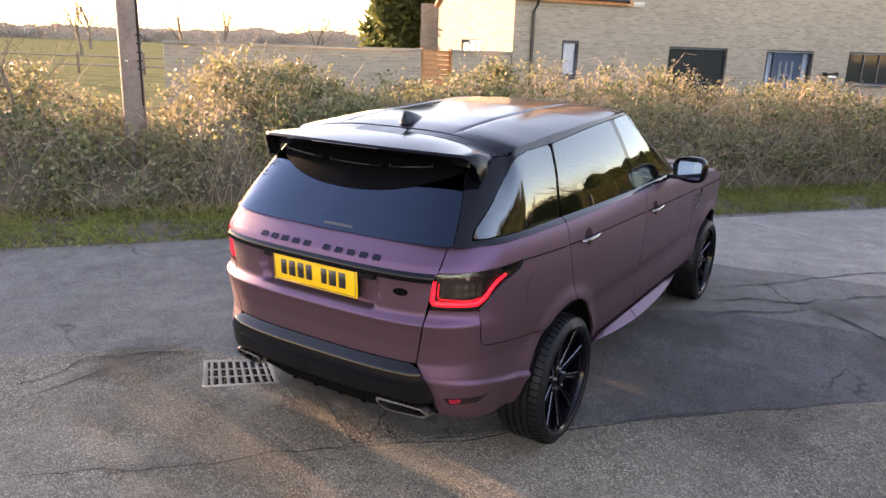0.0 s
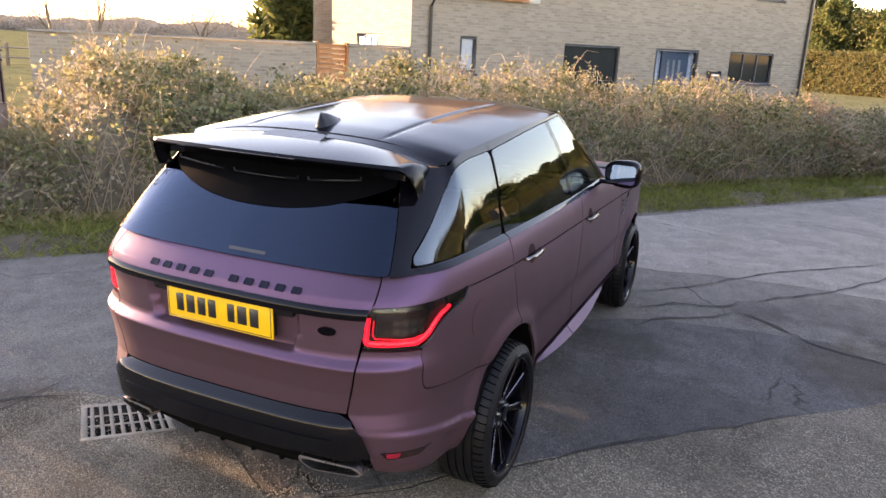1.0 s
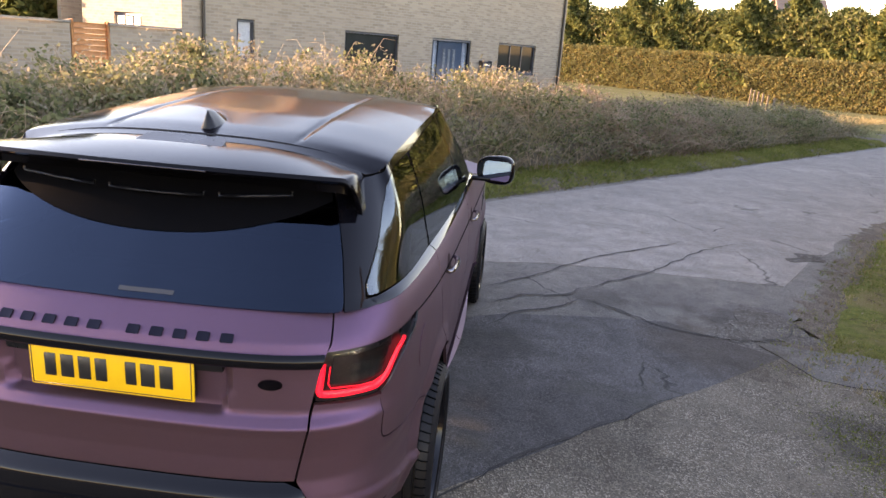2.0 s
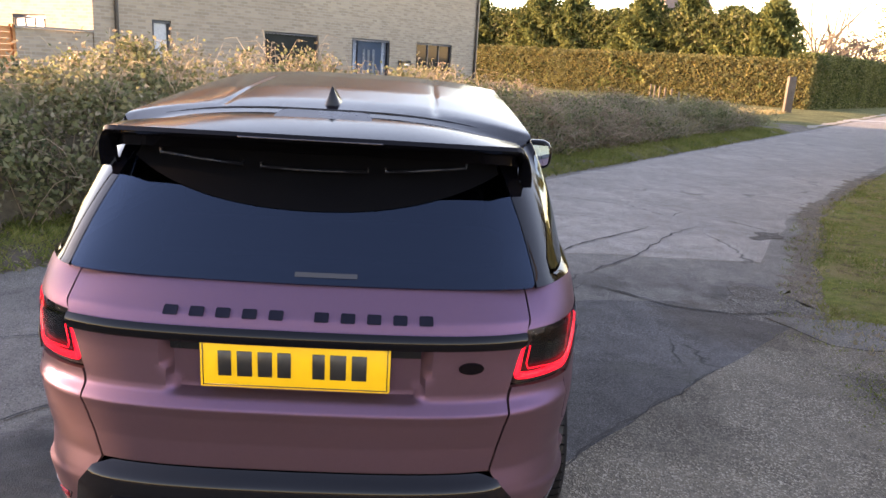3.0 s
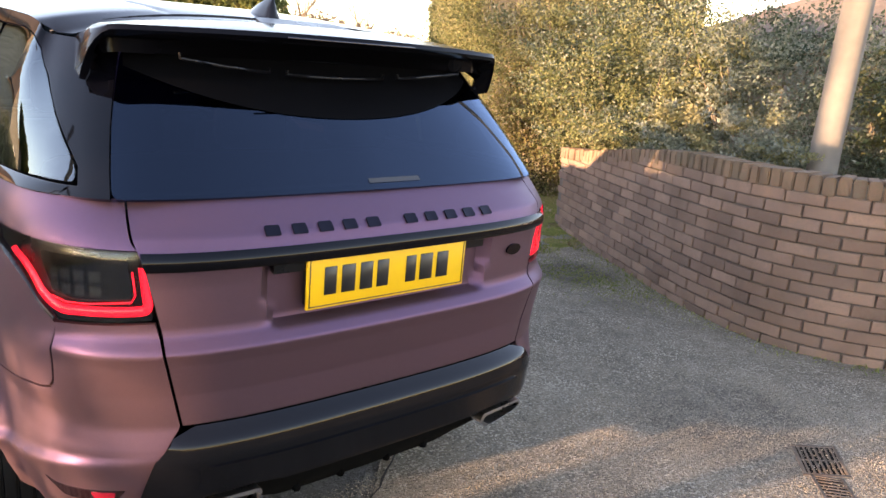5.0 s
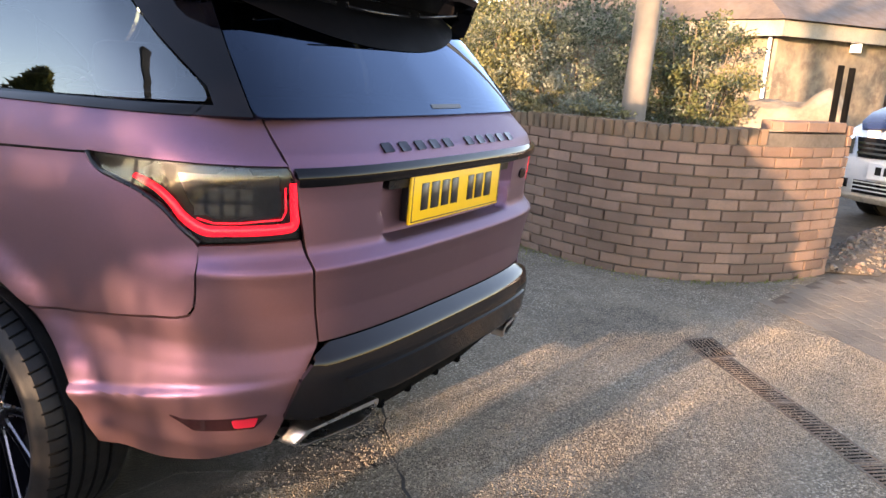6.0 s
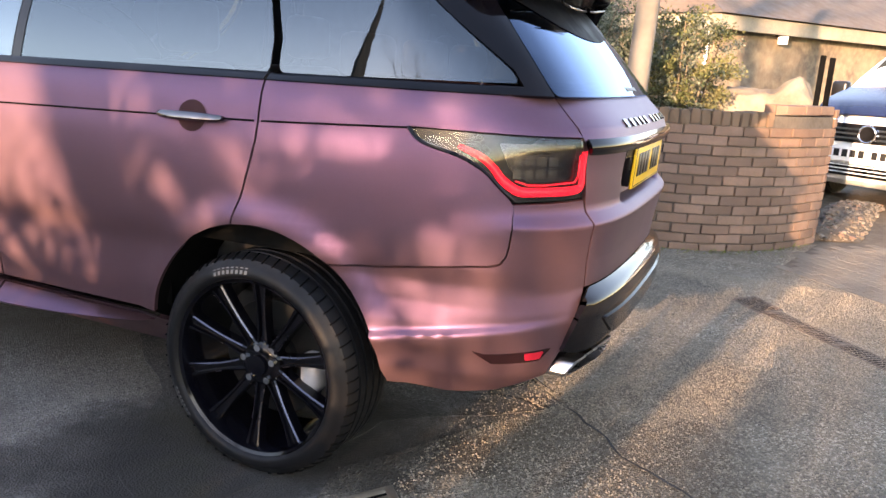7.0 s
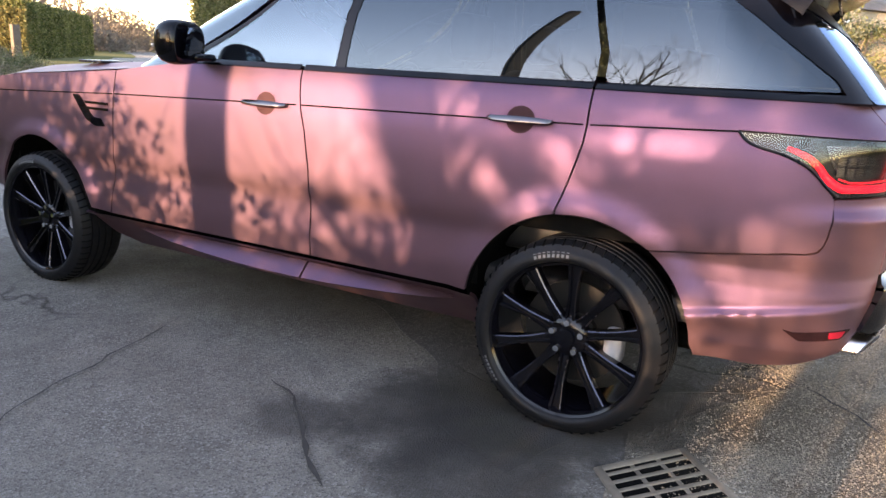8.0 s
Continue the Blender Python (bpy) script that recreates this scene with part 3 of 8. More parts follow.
wall_with_holes("wall", "b", HA1, 0.3, HB - 8.0, HB - 0.3, -0.4, EAVE, [], house_frame, BUFF_WALL, house)
wall_with_holes("wall", "a", HB - 8.0, 0.3, HA0, HA1, -0.4, EAVE, [(HA0, 14.3, WING_EAVE, EAVE)], house_frame, BUFF_WALL, house)
wall_with_holes("wall", "b", 14.6, 0.3, HB - 7.7, HB - 0.3, WING_EAVE - 0.2, EAVE, [], house_frame, BUFF_WALL, house)


def prism(a0, a1, b0, b1, z0, zr, over, parent, ridge_along="a"):
    bm = bmesh.new()
    mid = (b0 + b1) / 2
    k = (zr - z0) / (abs(b1 - b0) / 2)
    pts = []
    for a in (a0 - over, a1 + over):
        for b, z in ((b0 - over, z0 - k * over), (mid, zr), (b1 + over, z0 - k * over), (b1 + over, z0 - k * over - 0.12), (mid, zr - 0.14), (b0 - over, z0 - k * over - 0.12)):
            pts.append(bm.verts.new(house_frame @ Vector((a, b, z))))
    for i in range(6):
        j = (i + 1) % 6
        bm.faces.new((pts[i], pts[j], pts[6 + j], pts[6 + i]))
    bm.faces.new(pts[:6])
    bm.faces.new(pts[6:][::-1])
    bmesh.ops.recalc_face_normals(bm, faces=bm.faces)
    return part("roof", bm, TILE, parent, flat=True)


prism(14.3, HA1, HB - 8.0, HB, EAVE, 9.3, 0.25, house)
prism(HA0, 14.4, HB - 6.3, HB, WING_EAVE, 5.9, 0.12, house)


def gable(a, b0, b1, z0, zr, parent):
    bm = bmesh.new()
    vs = [bm.verts.new(house_frame @ Vector((aa, b, z))) for aa in (a, a + 0.3) for b, z in ((b0, z0), (b1, z0), ((b0 + b1) / 2, zr))]
    bm.faces.new(vs[:3])
    bm.faces.new(vs[3:][::-1])
    for i in range(3):
        bm.faces.new((vs[i], vs[(i + 1) % 3], vs[3 + (i + 1) % 3], vs[3 + i]))
    bmesh.ops.recalc_face_normals(bm, faces=bm.faces)
    part("gable", bm, BUFF_WALL, parent, flat=True)


gable(HA0 + 0.004, HB - 6.3, HB, WING_EAVE - 0.01, 5.72, house)
gable(14.3, HB - 8, HB, EAVE - 0.01, 9.1, house)
gable(HA1 - 0.3, HB - 8, HB, EAVE - 0.01, 9.1, house)


def hbox(a0, a1, b0, b1, z0, z1, bevel=0.0, bm=None):
    return box_bm(a0, a1, b0, b1, z0, z1, bevel, 1, bm, house_frame)


def frame_ring(a0, a1, z0, z1, w, b0, b1, axis="a"):
    bm = bmesh.new()
    for u0, u1, y0, y1 in ((a0, a1, z0, z0 + w), (a0, a1, z1 - w, z1), (a0, a0 + w, z0 + w, z1 - w), (a1 - w, a1, z0 + w, z1 - w)):
        if axis == "a":
            hbox(u0, u1, b0, b1, y0, y1, 0.006, bm)
        else:
            hbox(b0, b1, u0, u1, y0, y1, 0.006, bm)
    return bm


def house_window(a0, a1, z0, z1, mullions, pane_mat, frame_w=0.08, axis="a", at=HB):
    w = new("window")
    w.parent = house
    w.matrix_parent_inverse = house.matrix_basis.inverted()
    part("frame", frame_ring(a0, a1, z0, z1, frame_w, at - 0.16, at - 0.06, axis), FRAME_GREY, w)
    n = mullions + 1
    for i in range(n):
        u0 = a0 + frame_w + (a1 - a0 - 2 * frame_w) * i / n
        u1 = a0 + frame_w + (a1 - a0 - 2 * frame_w) * (i + 1) / n
        e0, e1 = (0.0 if i == 0 else 0.025), (0.0 if i == n - 1 else 0.025)
        if axis == "a":
            part("pane", hbox(u0 + e0, u1 - e1, at - 0.125, at - 0.105, z0 + frame_w, z1 - frame_w), pane_mat, w, flat=True)
            if i:
                part("mullion", hbox(u0 - 0.025, u0 + 0.025, at - 0.155, at - 0.065, z0 + frame_w, z1 - frame_w), FRAME_GREY, w, flat=True)
        else:
            part("pane", hbox(at - 0.125, at - 0.105, u0 + e0, u1 - e1, z0 + frame_w, z1 - frame_w), pane_mat, w, flat=True)
            if i:
                part("mullion", hbox(at - 0.155, at - 0.065, u0 - 0.025, u0 + 0.025, z0 + frame_w, z1 - frame_w), FRAME_GREY, w, flat=True)
    if axis == "a":
        part("sill", hbox(a0 - 0.05, a1 + 0.05, at - 0.1, at + 0.05, z0 - 0.06, z0 - 0.002, 0.008), FRAME_GREY, w)
    return w


house_window(12.2, 12.78, 1.42, 2.5, 0, BLIND)
house_window(16.1, 18.45, 0.35, 2.45, 0, WINDOW_DARK, 0.07)
house_window(23.85, 26.3, 1.35, 2.50, 2, WINDOW_DARK)
house_window(24.9, 26.4, 4.45, 5.45, 1, WINDOW_DARK)
house_window(HB - 4.0, HB - 2.25, 1.2, 2.45, 2, BLIND, 0.1, "b", HA0 + 0.16)

door = new("door")
door.parent = house
door.matrix_parent_inverse = house.matrix_basis.inverted()
part("door_frame", frame_ring(20.1, 22.2, 0.02, 2.47, 0.09, HB - 0.2, HB - 0.04), FRAME_GREY, door)
part("door_leaf", hbox(20.5, 21.8, HB - 0.16, HB - 0.10, 0.11, 2.38, 0.01), DOOR_BLUE, door)
for u in (20.78, 21.05, 21.32):
    part("glazing_slot", hbox(u, u + 0.12, HB - 0.105, HB - 0.09, 0.55, 2.1, 0.004), FROSTED, door, "pale frosted glazing slot")
for u in (20.19, 21.83):
    part("side_light", hbox(u, u + 0.28, HB - 0.14, HB - 0.12, 0.11, 2.38), FROSTED, door, "frosted side light")
part("door_handle", hbox(21.62, 21.66, HB - 0.10, HB - 0.05, 0.95, 1.35, 0.01), STEEL, door)


def pipe_run(points, r, material, name, parent, label=""):
    v, f = tube([house_frame @ Vector(p) for p in points], r, 8)
    return part_mesh(name, raw(v, f), material, parent, label, autosmooth=50)


pipe_run([(11.15, HB + 0.30, WING_EAVE - 0.12), (11.15, HB + 0.26, WING_EAVE - 0.3), (11.15, HB + 0.07, WING_EAVE - 0.5), (11.15, HB + 0.07, -0.1)], 0.045, PIPE_BLACK, "downpipe", house)
pipe_run([(28.0, HB + 0.07, EAVE - 0.2), (28.0, HB + 0.07, -0.1)], 0.045, PIPE_BLACK, "downpipe", house)
part("gutter", hbox(HA0 - 0.1, 14.3, HB + 0.06, HB + 0.2, WING_EAVE - 0.10, WING_EAVE, 0.03), PIPE_BLACK, house)
part("gutter", hbox(14.3, HA1 + 0.2, HB + 0.20, HB + 0.34, EAVE - 0.16, EAVE - 0.04, 0.03), PIPE_BLACK, house)
part("lintel_band", hbox(14.3, 15.0, HB - 0.02, HB + 0.012, 3.55, 3.72), BUFF_MORTAR, house)
mail = thing("letterbox", house_frame @ Vector((23.0, HB, 1.2)), "dark wall letterbox beside the blue door", "letterbox")
part("box", hbox(22.75, 23.3, HB + 0.004, HB + 0.16, 1.35, 1.75, 0.02), FRAME_GREY, mail)
part("flap", hbox(22.82, 23.23, HB + 0.155, HB + 0.175, 1.60, 1.68, 0.006), STEEL, mail)

# garden wall of the house, with its timber gate
garden = thing("wall_garden", house_frame @ Vector((5, HB, 0)), "pale brick garden wall with stone coping", "wall", kind="structure")
GW = 2.12


def gw_box(a0, a1, b0, b1, z0, z1, bevel=0.0):
    return box_bm(a0, a1, b0, b1, z0, z1, bevel, 1, None, house_frame)


for a0, a1 in ((0.9, 7.72), (8.66, HA0 - 0.02)):
    part("wall_face", gw_box(a0, a1, HB - 0.22, HB - 0.01, -0.5, GW - 0.06), BUFF_WALL, garden, flat=True)
    part("coping", gw_box(a0 - 0.02, a1, HB - 0.26, HB + 0.03, GW - 0.058, GW, 0.012), CONCRETE, garden)
gate = thing("garden_gate", house_frame @ Vector((8.2, HB, 0)), "closed orange-brown timber garden gate of horizontal boards", "gate")
for k in range(15):
    z = 0.1 + k * 0.133
    part("board", gw_box(7.80, 8.60, HB - 0.14, HB - 0.11, z, z + 0.123, 0.004), GATE_WOOD, gate)
for u in (7.74, 8.60):
    part("gate_post", gw_box(u, u + 0.058, HB - 0.16, HB - 0.02, -0.3, GW + 0.02, 0.006), GATE_WOOD, gate)
part("latch", gw_box(8.50, 8.56, HB - 0.11, HB - 0.085, 1.0, 1.12, 0.005), PIPE_BLACK, gate)

# ---------------------------------------------------------------- curved brick wall by the drive
WALL_LINE = [(4.53, 2.48), (4.04, 1.58), (3.70, 0.93), (3.43, 0.40), (3.25, -0.04), (3.16, -0.42), (3.22, -0.81), (3.42, -1.15), (3.72, -1.45), (4.20, -1.72)]


def catmull(pts, n=16):
    out = []
    for i in range(len(pts) - 1):
        p = [Vector(pts[max(0, min(len(pts) - 1, i + k))]) for k in (-1, 0, 1, 2)]
        for k in range(n):
            t = k / n
            out.append(0.5 * ((2 * p[1]) + (p[2] - p[0]) * t + (2 * p[0] - 5 * p[1] + 4 * p[2] - p[3]) * t * t + (3 * p[1] - p[0] - 3 * p[2] + p[3]) * t ** 3))
    return out + [Vector(pts[-1])]


wall_curve = catmull([Vector((x, y, 0)) for x, y in WALL_LINE])
wall_len = [0.0]
for p, q in zip(wall_curve, wall_curve[1:]):
    wall_len.append(wall_len[-1] + (q - p).length)


def wall_at(s):
    """A point of the wall's face line and the way along it, s metres from its far end."""
    s = min(max(s, 0.0), wall_len[-1] - 1e-4)
    i = next(k for k in range(len(wall_len) - 1) if wall_len[k + 1] > s)
    f = (s - wall_len[i]) / (wall_len[i + 1] - wall_len[i])
    return wall_curve[i].lerp(wall_curve[i + 1], f), (wall_curve[i + 1] - wall_curve[i]).normalized()


def wall_height(s):
    return 0.81 + 0.24 * smooth(s / 2.6)


brick_wall = thing("wall_drive", wall_curve[60], "curved red brick drive wall with soldier-course coping", "wall", kind="structure")
bm = bmesh.new()
rows = []
for i in range(len(wall_curve)):
    p, t = wall_at(wall_len[i])
    o = Vector((-t.y, t.x, 0))                  # behind the face
    h = wall_height(wall_len[i]) - 0.02
    rows.append([bm.verts.new(p + o * d + Vector((0, 0, z))) for d, z in ((0.012, -0.2), (0.012, h), (0.205, h), (0.205, -0.2))])
for r0, r1 in zip(rows, rows[1:]):
    for k in range(3):
        bm.faces.new((r0[k], r0[k + 1], r1[k + 1], r1[k]))
bm.faces.new(rows[0])
bm.faces.new(rows[-1][::-1])
bmesh.ops.recalc_face_normals(bm, faces=bm.faces)
part("mortar_core", bm, MORTAR, brick_wall, flat=True)

# ---------------------------------------------------------------- the car
# x to its right, y ahead from the rear axle, z up.
LOWER = [(0, -0.962), (0.25, -0.958), (0.44, -0.942), (0.58, -0.908), (0.69, -0.845), (0.765, -0.755), (0.81, -0.63), (0.835, -0.45), (0.855, -0.2), (0.868, 0.1), (0.876, 0.5), (0.88, 1.2),
         (0.88, 2.0), (0.875, 2.6), (0.865, 2.95), (0.84, 3.3), (0.77, 3.55), (0.6, 3.72), (0.3, 3.81), (0, 3.835)]
UPPER = [(0, -0.862), (0.3, -0.853), (0.5, -0.832), (0.63, -0.795), (0.70, -0.735), (0.745, -0.64), (0.785, -0.42), (0.805, 0.0), (0.825, 0.5), (0.835, 1.0), (0.83, 1.5), (0.81, 1.9),
         (0.74, 2.15), (0.6, 2.3), (0.3, 2.4), (0, 2.43)]


class Outline:
    """A half plan outline from the middle of the rear round to the middle of the front; s is signed, + on the right."""

    def __init__(self, pts):
        c = catmull([Vector((x, y, 0)) for x, y in pts], 14)
        self.c = np.array([(v.x, v.y) for v in c])
        self.s = np.r_[0, np.cumsum(np.hypot(*np.diff(self.c, axis=0).T))]
        t = np.gradient(self.c, axis=0)
        t /= np.hypot(*t.T)[:, None]
        self.n = np.stack([t[:, 1], -t[:, 0]], 1)
        self.end = self.s[-1]

    def at(self, s):
        a, sg = abs(s), (1 if s >= 0 else -1)
        x, y = np.interp(a, self.s, self.c[:, 0]), np.interp(a, self.s, self.c[:, 1])
        nx, ny = np.interp(a, self.s, self.n[:, 0]), np.interp(a, self.s, self.n[:, 1])
        return x * sg, y, nx * sg, ny

    def of_x(self, x):
        k = self.c[:, 1] < 0
        return float(np.interp(abs(x), self.c[k, 0], self.s[k])) * (1 if x >= 0 else -1)

    def of_y(self, y):
        return float(np.interp(y, self.c[:, 1], self.s))


LO, UP = Outline(LOWER), Outline(UPPER)
SIDE = np.array([(0.22, -0.24), (0.27, -0.19), (0.31, -0.145), (0.36, -0.095), (0.40, -0.058), (0.412, -0.040), (0.424, -0.006), (0.434, -0.022), (0.52, -0.012), (0.62, -0.014), (0.675, -0.012), (0.715, 0.004), (0.80, 0.010), (0.92, 0.010),
                 (1.0, 0.006), (1.05, 0.0), (1.062, -0.004), (1.10, -0.008), (1.16, -0.022), (1.20, -0.045)])
REAR = np.array([(0.25, -0.20), (0.34, -0.10), (0.42, -0.04), (0.50, -0.016), (0.60, -0.010), (0.66, -0.020), (0.74, -0.012), (0.82, 0.004), (0.848, 0.0125), (0.853, 0.0115), (0.880, -0.013), (0.885, -0.0155), (0.90, -0.018), (1.0, -0.012), (1.05, -0.006),
                 (1.075, -0.008), (1.11, -0.022), (1.15, -0.062), (1.185, -0.098), (1.2, -0.112)])
TUCK = np.array([(0.30, -0.085), (0.36, -0.05), (0.42, -0.026), (0.50, -0.010), (0.56, -0.008), (0.62, -0.012), (0.68, -0.010), (0.73, 0.004), (0.80, 0.010), (0.92, 0.010), (1.0, 0.006), (1.05, 0.0), (1.062, -0.004), (1.10, -0.008), (1.16, -0.022), (1.20, -0.045)])
HUB_Z, ARCH = 0.372, 0.405          # centre and radius of the arch openings
WHEEL_X, WHEEL_Z, TYRE_R = 0.778, 0.336, 0.349
AXLES = (0.0, 2.923)


def arch_flare(y, z):
    out = 0.0
    for ya in AXLES:
        r = math.hypot(y - ya, z - HUB_Z)
        out += 0.020 * (1 - smooth((r - 0.415) / 0.075)) if r > 0.3 else 0.020
    return out


def lower(s, z, extra=0.0):
    x, y, nx, ny = LO.at(s)
    wr = 1 - smooth((abs(s) - 0.62) / 0.42)
    side, rear = np.interp(z, SIDE[:, 0], SIDE[:, 1]), np.interp(z, REAR[:, 0], REAR[:, 1])
    if y < -0.3:
        side = np.interp(z, TUCK[:, 0], TUCK[:, 1])
    off = wr * rear + (1 - wr) * side + extra
    if y > -0.65 and abs(nx) > 0.5:
        off += arch_flare(y, z)
    # wing crease of the bumper's lower lip
    if y < -0.3:
        zc = float(np.interp(y, [-0.92, -0.86, -0.70, -0.40], [0.585, 0.577, 0.557, 0.507]))
        off += 0.016 * math.exp(-(max(0.0, z - zc) / 0.009) ** 2 - (max(0.0, zc - z) / 0.045) ** 2) * (1 - 0.75 * wr)
    return Vector((x + nx * off, y + ny * off, z))


def upper(s, z, extra=0.0):
    x, y, nx, ny = UP.at(s)
    h = z - 1.2
    lean_x = -0.34 * (x / 0.8) * (1 + 0.25 * h)
    rearw, frontw = smooth((-0.25 - y) / 0.48), smooth((y - 1.15) / 1.1)
    lean_y = rearw * 0.98 - frontw * 1.95
    bulge = 0.018 * math.sin(math.pi * min(1, max(0, h / 0.42))) + extra
    return Vector((x + lean_x * h + nx * bulge, y + lean_y * h + ny * bulge, z))


def clip_panel(poly, place, ds=0.05, dz=0.04, flange=0.014):
    """A panel cut out of a surface: the polygon in (s, z) is sliced into a fine grid, laid onto place(s, z), and its rim turned inwards."""
    bm = bmesh.new()
    bm.faces.new([bm.verts.new((p[0], p[1], 0)) for p in poly])
    for ax, step in ((0, ds), (1, dz)):
        lo, hi = min(p[ax] for p in poly), max(p[ax] for p in poly)
        k = math.ceil((lo + 1e-5) / step)
        while k * step < hi - 1e-5:
            co = (k * step, 0, 0) if ax == 0 else (0, k * step, 0)
            no = (1, 0, 0) if ax == 0 else (0, 1, 0)
            bmesh.ops.bisect_plane(bm, geom=bm.verts[:] + bm.edges[:] + bm.faces[:], plane_co=co, plane_no=no, dist=1e-6)
            k += 1
    inner, out = {}, {}
    for v in bm.verts:
        s, z = v.co.x, v.co.y
        p = place(s, z)
        e = 2e-3
        n = (place(s + e, z) - place(s - e, z)).cross(place(s, z + e) - place(s, z - e))
        n.normalize()
        if n.dot(Vector((p.x, (p.y - 1.4) * 0.35, 0))) < 0:
            n = -n
        inner[v], out[v] = -n * flange, n
        v.co = p
    bm.normal_update()
    if sum(f.normal.dot(inner[f.verts[0]] if flange else -out[f.verts[0]]) for f in bm.faces) > 0:
        bmesh.ops.reverse_faces(bm, faces=bm.faces)
        bm.normal_update()
    if flange:
        rim = [e for e in bm.edges if e.is_boundary]
        made = {}
        for e in rim:
            for v in e.verts:
                if v not in made:
                    made[v] = (bm.verts.new(v.co), bm.verts.new(v.co + inner[v]))
        for e in rim:
            f = e.link_faces[0]
            a, b = e.verts
            # keep the face's own winding for the turned rim
            loop = next(l for l in f.loops if l.edge == e)
            a, b = loop.vert, loop.link_loop_next.vert
            bm.faces.new((made[b][0], made[a][0], made[a][1], made[b][1]))
    return bm


def arc(ya, r, z_from, z_to, steps_n=18, forward=True):
    """Points of a wheel arch in (y, z), clockwise seen from the left, between two heights either side of the crown."""
    a0 = math.pi - math.asin((z_from - HUB_Z) / r)
    a1 = math.asin((z_to - HUB_Z) / r)
    return [(ya + r * math.cos(a0 + (a1 - a0) * i / steps_n), HUB_Z + r * math.sin(a0 + (a1 - a0) * i / steps_n)) for i in range(steps_n + 1)]


def fillet(pts, radius, n=4):
    """Rounds the corners of a closed polygon."""
    out = []
    for i, p in enumerate(pts):
        a, b, c = Vector(pts[i - 1]), Vector(p), Vector(pts[(i + 1) % len(pts)])
        d0, d1 = (a - b), (c - b)
        r = min(radius, d0.length * 0.45, d1.length * 0.45)
        ang = d0.angle(d1) if d0.length > 1e-6 and d1.length > 1e-6 else math.pi
        if ang > 2.75 or r < 1e-4:
            out.append(tuple(b))
            continue
        q0, q1 = b + d0.normalized() * r, b + d1.normalized() * r
        for k in range(n + 1):
            t = k / n
            out.append(tuple(q0.lerp(b, t).lerp(b.lerp(q1, t), t)))
    return out


car = thing("car", (0, 0, 0), "satin purple SUV with gloss black roof parked on the apron", "car")


def ys(pts):
    """(y, z) points of the side as (s, z) on the lower outline."""
    return [(LO.of_y(y), z) for y, z in pts]


def mirrored(poly):
    return [(-s, z) for s, z in poly][::-1]


def both(name, poly, place, material, ds=0.05, dz=0.035, label="", flange=0.014, parent=None):
    return [part(name, clip_panel(p, place, ds, dz, flange), material, parent or car, label, autosmooth=38) for p in (poly, mirrored(poly))]


GAP = 0.0035
# tailgate: s by x on the rear
X = LO.of_x
tail_edge = [(0.553, 0.662), (0.570, 0.76), (0.585, 0.86), (0.598, 0.93), (0.612, 1.0), (0.622, 1.055), (0.640, 1.10), (0.672, 1.185)]


def tailgate_place(s, z):
    p = lower(s, z)
    x = abs(p.x)
    w = smooth((0.362 - 0.25 * (0.97 - z) * (z < 0.97) - x) / 0.022) * smooth((z - 0.876) / 0.014) * (1 - smooth((z - 1.062) / 0.006))
    p.y += 0.034 * w
    return p


g = GAP
tail_poly = [(X(-x) + g, z) for x, z in tail_edge][::-1] + [(X(x) - g, z) for x, z in tail_edge]
tailgate = part("tailgate", clip_panel(tail_poly, tailgate_place, 0.016, 0.0055), PAINT, car, autosmooth=40)

# rear quarter panels, with the lamp cut out of their corner
LAMP = [(X(0.606), 0.922), (LO.of_y(-0.748), 0.916), (LO.of_y(-0.715), 0.945), (LO.of_y(-0.668), 0.992), (LO.of_y(-0.60), 1.026), (LO.of_y(-0.50), 1.054), (LO.of_y(-0.462), 1.088), (LO.of_y(-0.60), 1.087), (X(0.63), 1.081)]
rear_gap = [(0.071, 0.7713), (0.067, 0.79), (0.045, 0.86), (0.02, 0.94), (0.0, 1.02), (-0.004, 1.08), (-0.006, 1.185)]
quarter = ys([(y - g, z) for y, z in rear_gap][::-1]) + ys([p for p in arc(0, ARCH, 0.705, 0.777)[::-1] if -0.235 < p[0] < 0.060]) + ys([(-0.2435, 0.6957)]) \
    + ys([(-0.40, 0.708), (-0.50, 0.722), (-0.64, 0.741), (-0.695, 0.745), (-0.720, 0.752), (-0.733, 0.770), (-0.738, 0.80), (-0.741, 0.84), (-0.746, 0.905)]) + [(LO.of_y(-0.715), 0.949), (LO.of_y(-0.668), 0.996), (LO.of_y(-0.60), 1.031), (LO.of_y(-0.50), 1.059), (LO.of_y(-0.457), 1.093), (LO.of_y(-0.60), 1.092), (X(0.632), 1.086)] \
    + [(X(x) + g, z) for x, z in tail_edge if z > 1.09]
both("quarter_panel", quarter, lower, PAINT, 0.03, 0.025)
# bumper skin, painted
bumper = [(X(0.560), 0.652)] + [(X(x) + g, z) for x, z in tail_edge[:4] if z < 0.92] + [(X(0.602), 0.916), (LO.of_y(-0.746), 0.910)] + ys([(-0.7455, 0.84), (-0.7425, 0.799), (-0.737, 0.767), (-0.7235, 0.747), (-0.697, 0.739), (-0.64, 0.735), (-0.50, 0.716), (-0.40, 0.702), (-0.2495, 0.6905)]) \
    + ys([p for p in arc(0, ARCH, 0.40, 0.40, 30) if p[0] < -0.10 and p[1] < 0.68]) [::-1] + ys([(-0.42, 0.36), (-0.60, 0.355), (-0.74, 0.37)]) + [(X(0.66), 0.41), (X(0.63), 0.50), (X(0.60), 0.585)]
both("bumper_skin", bumper, lower, PAINT, 0.025, 0.009)
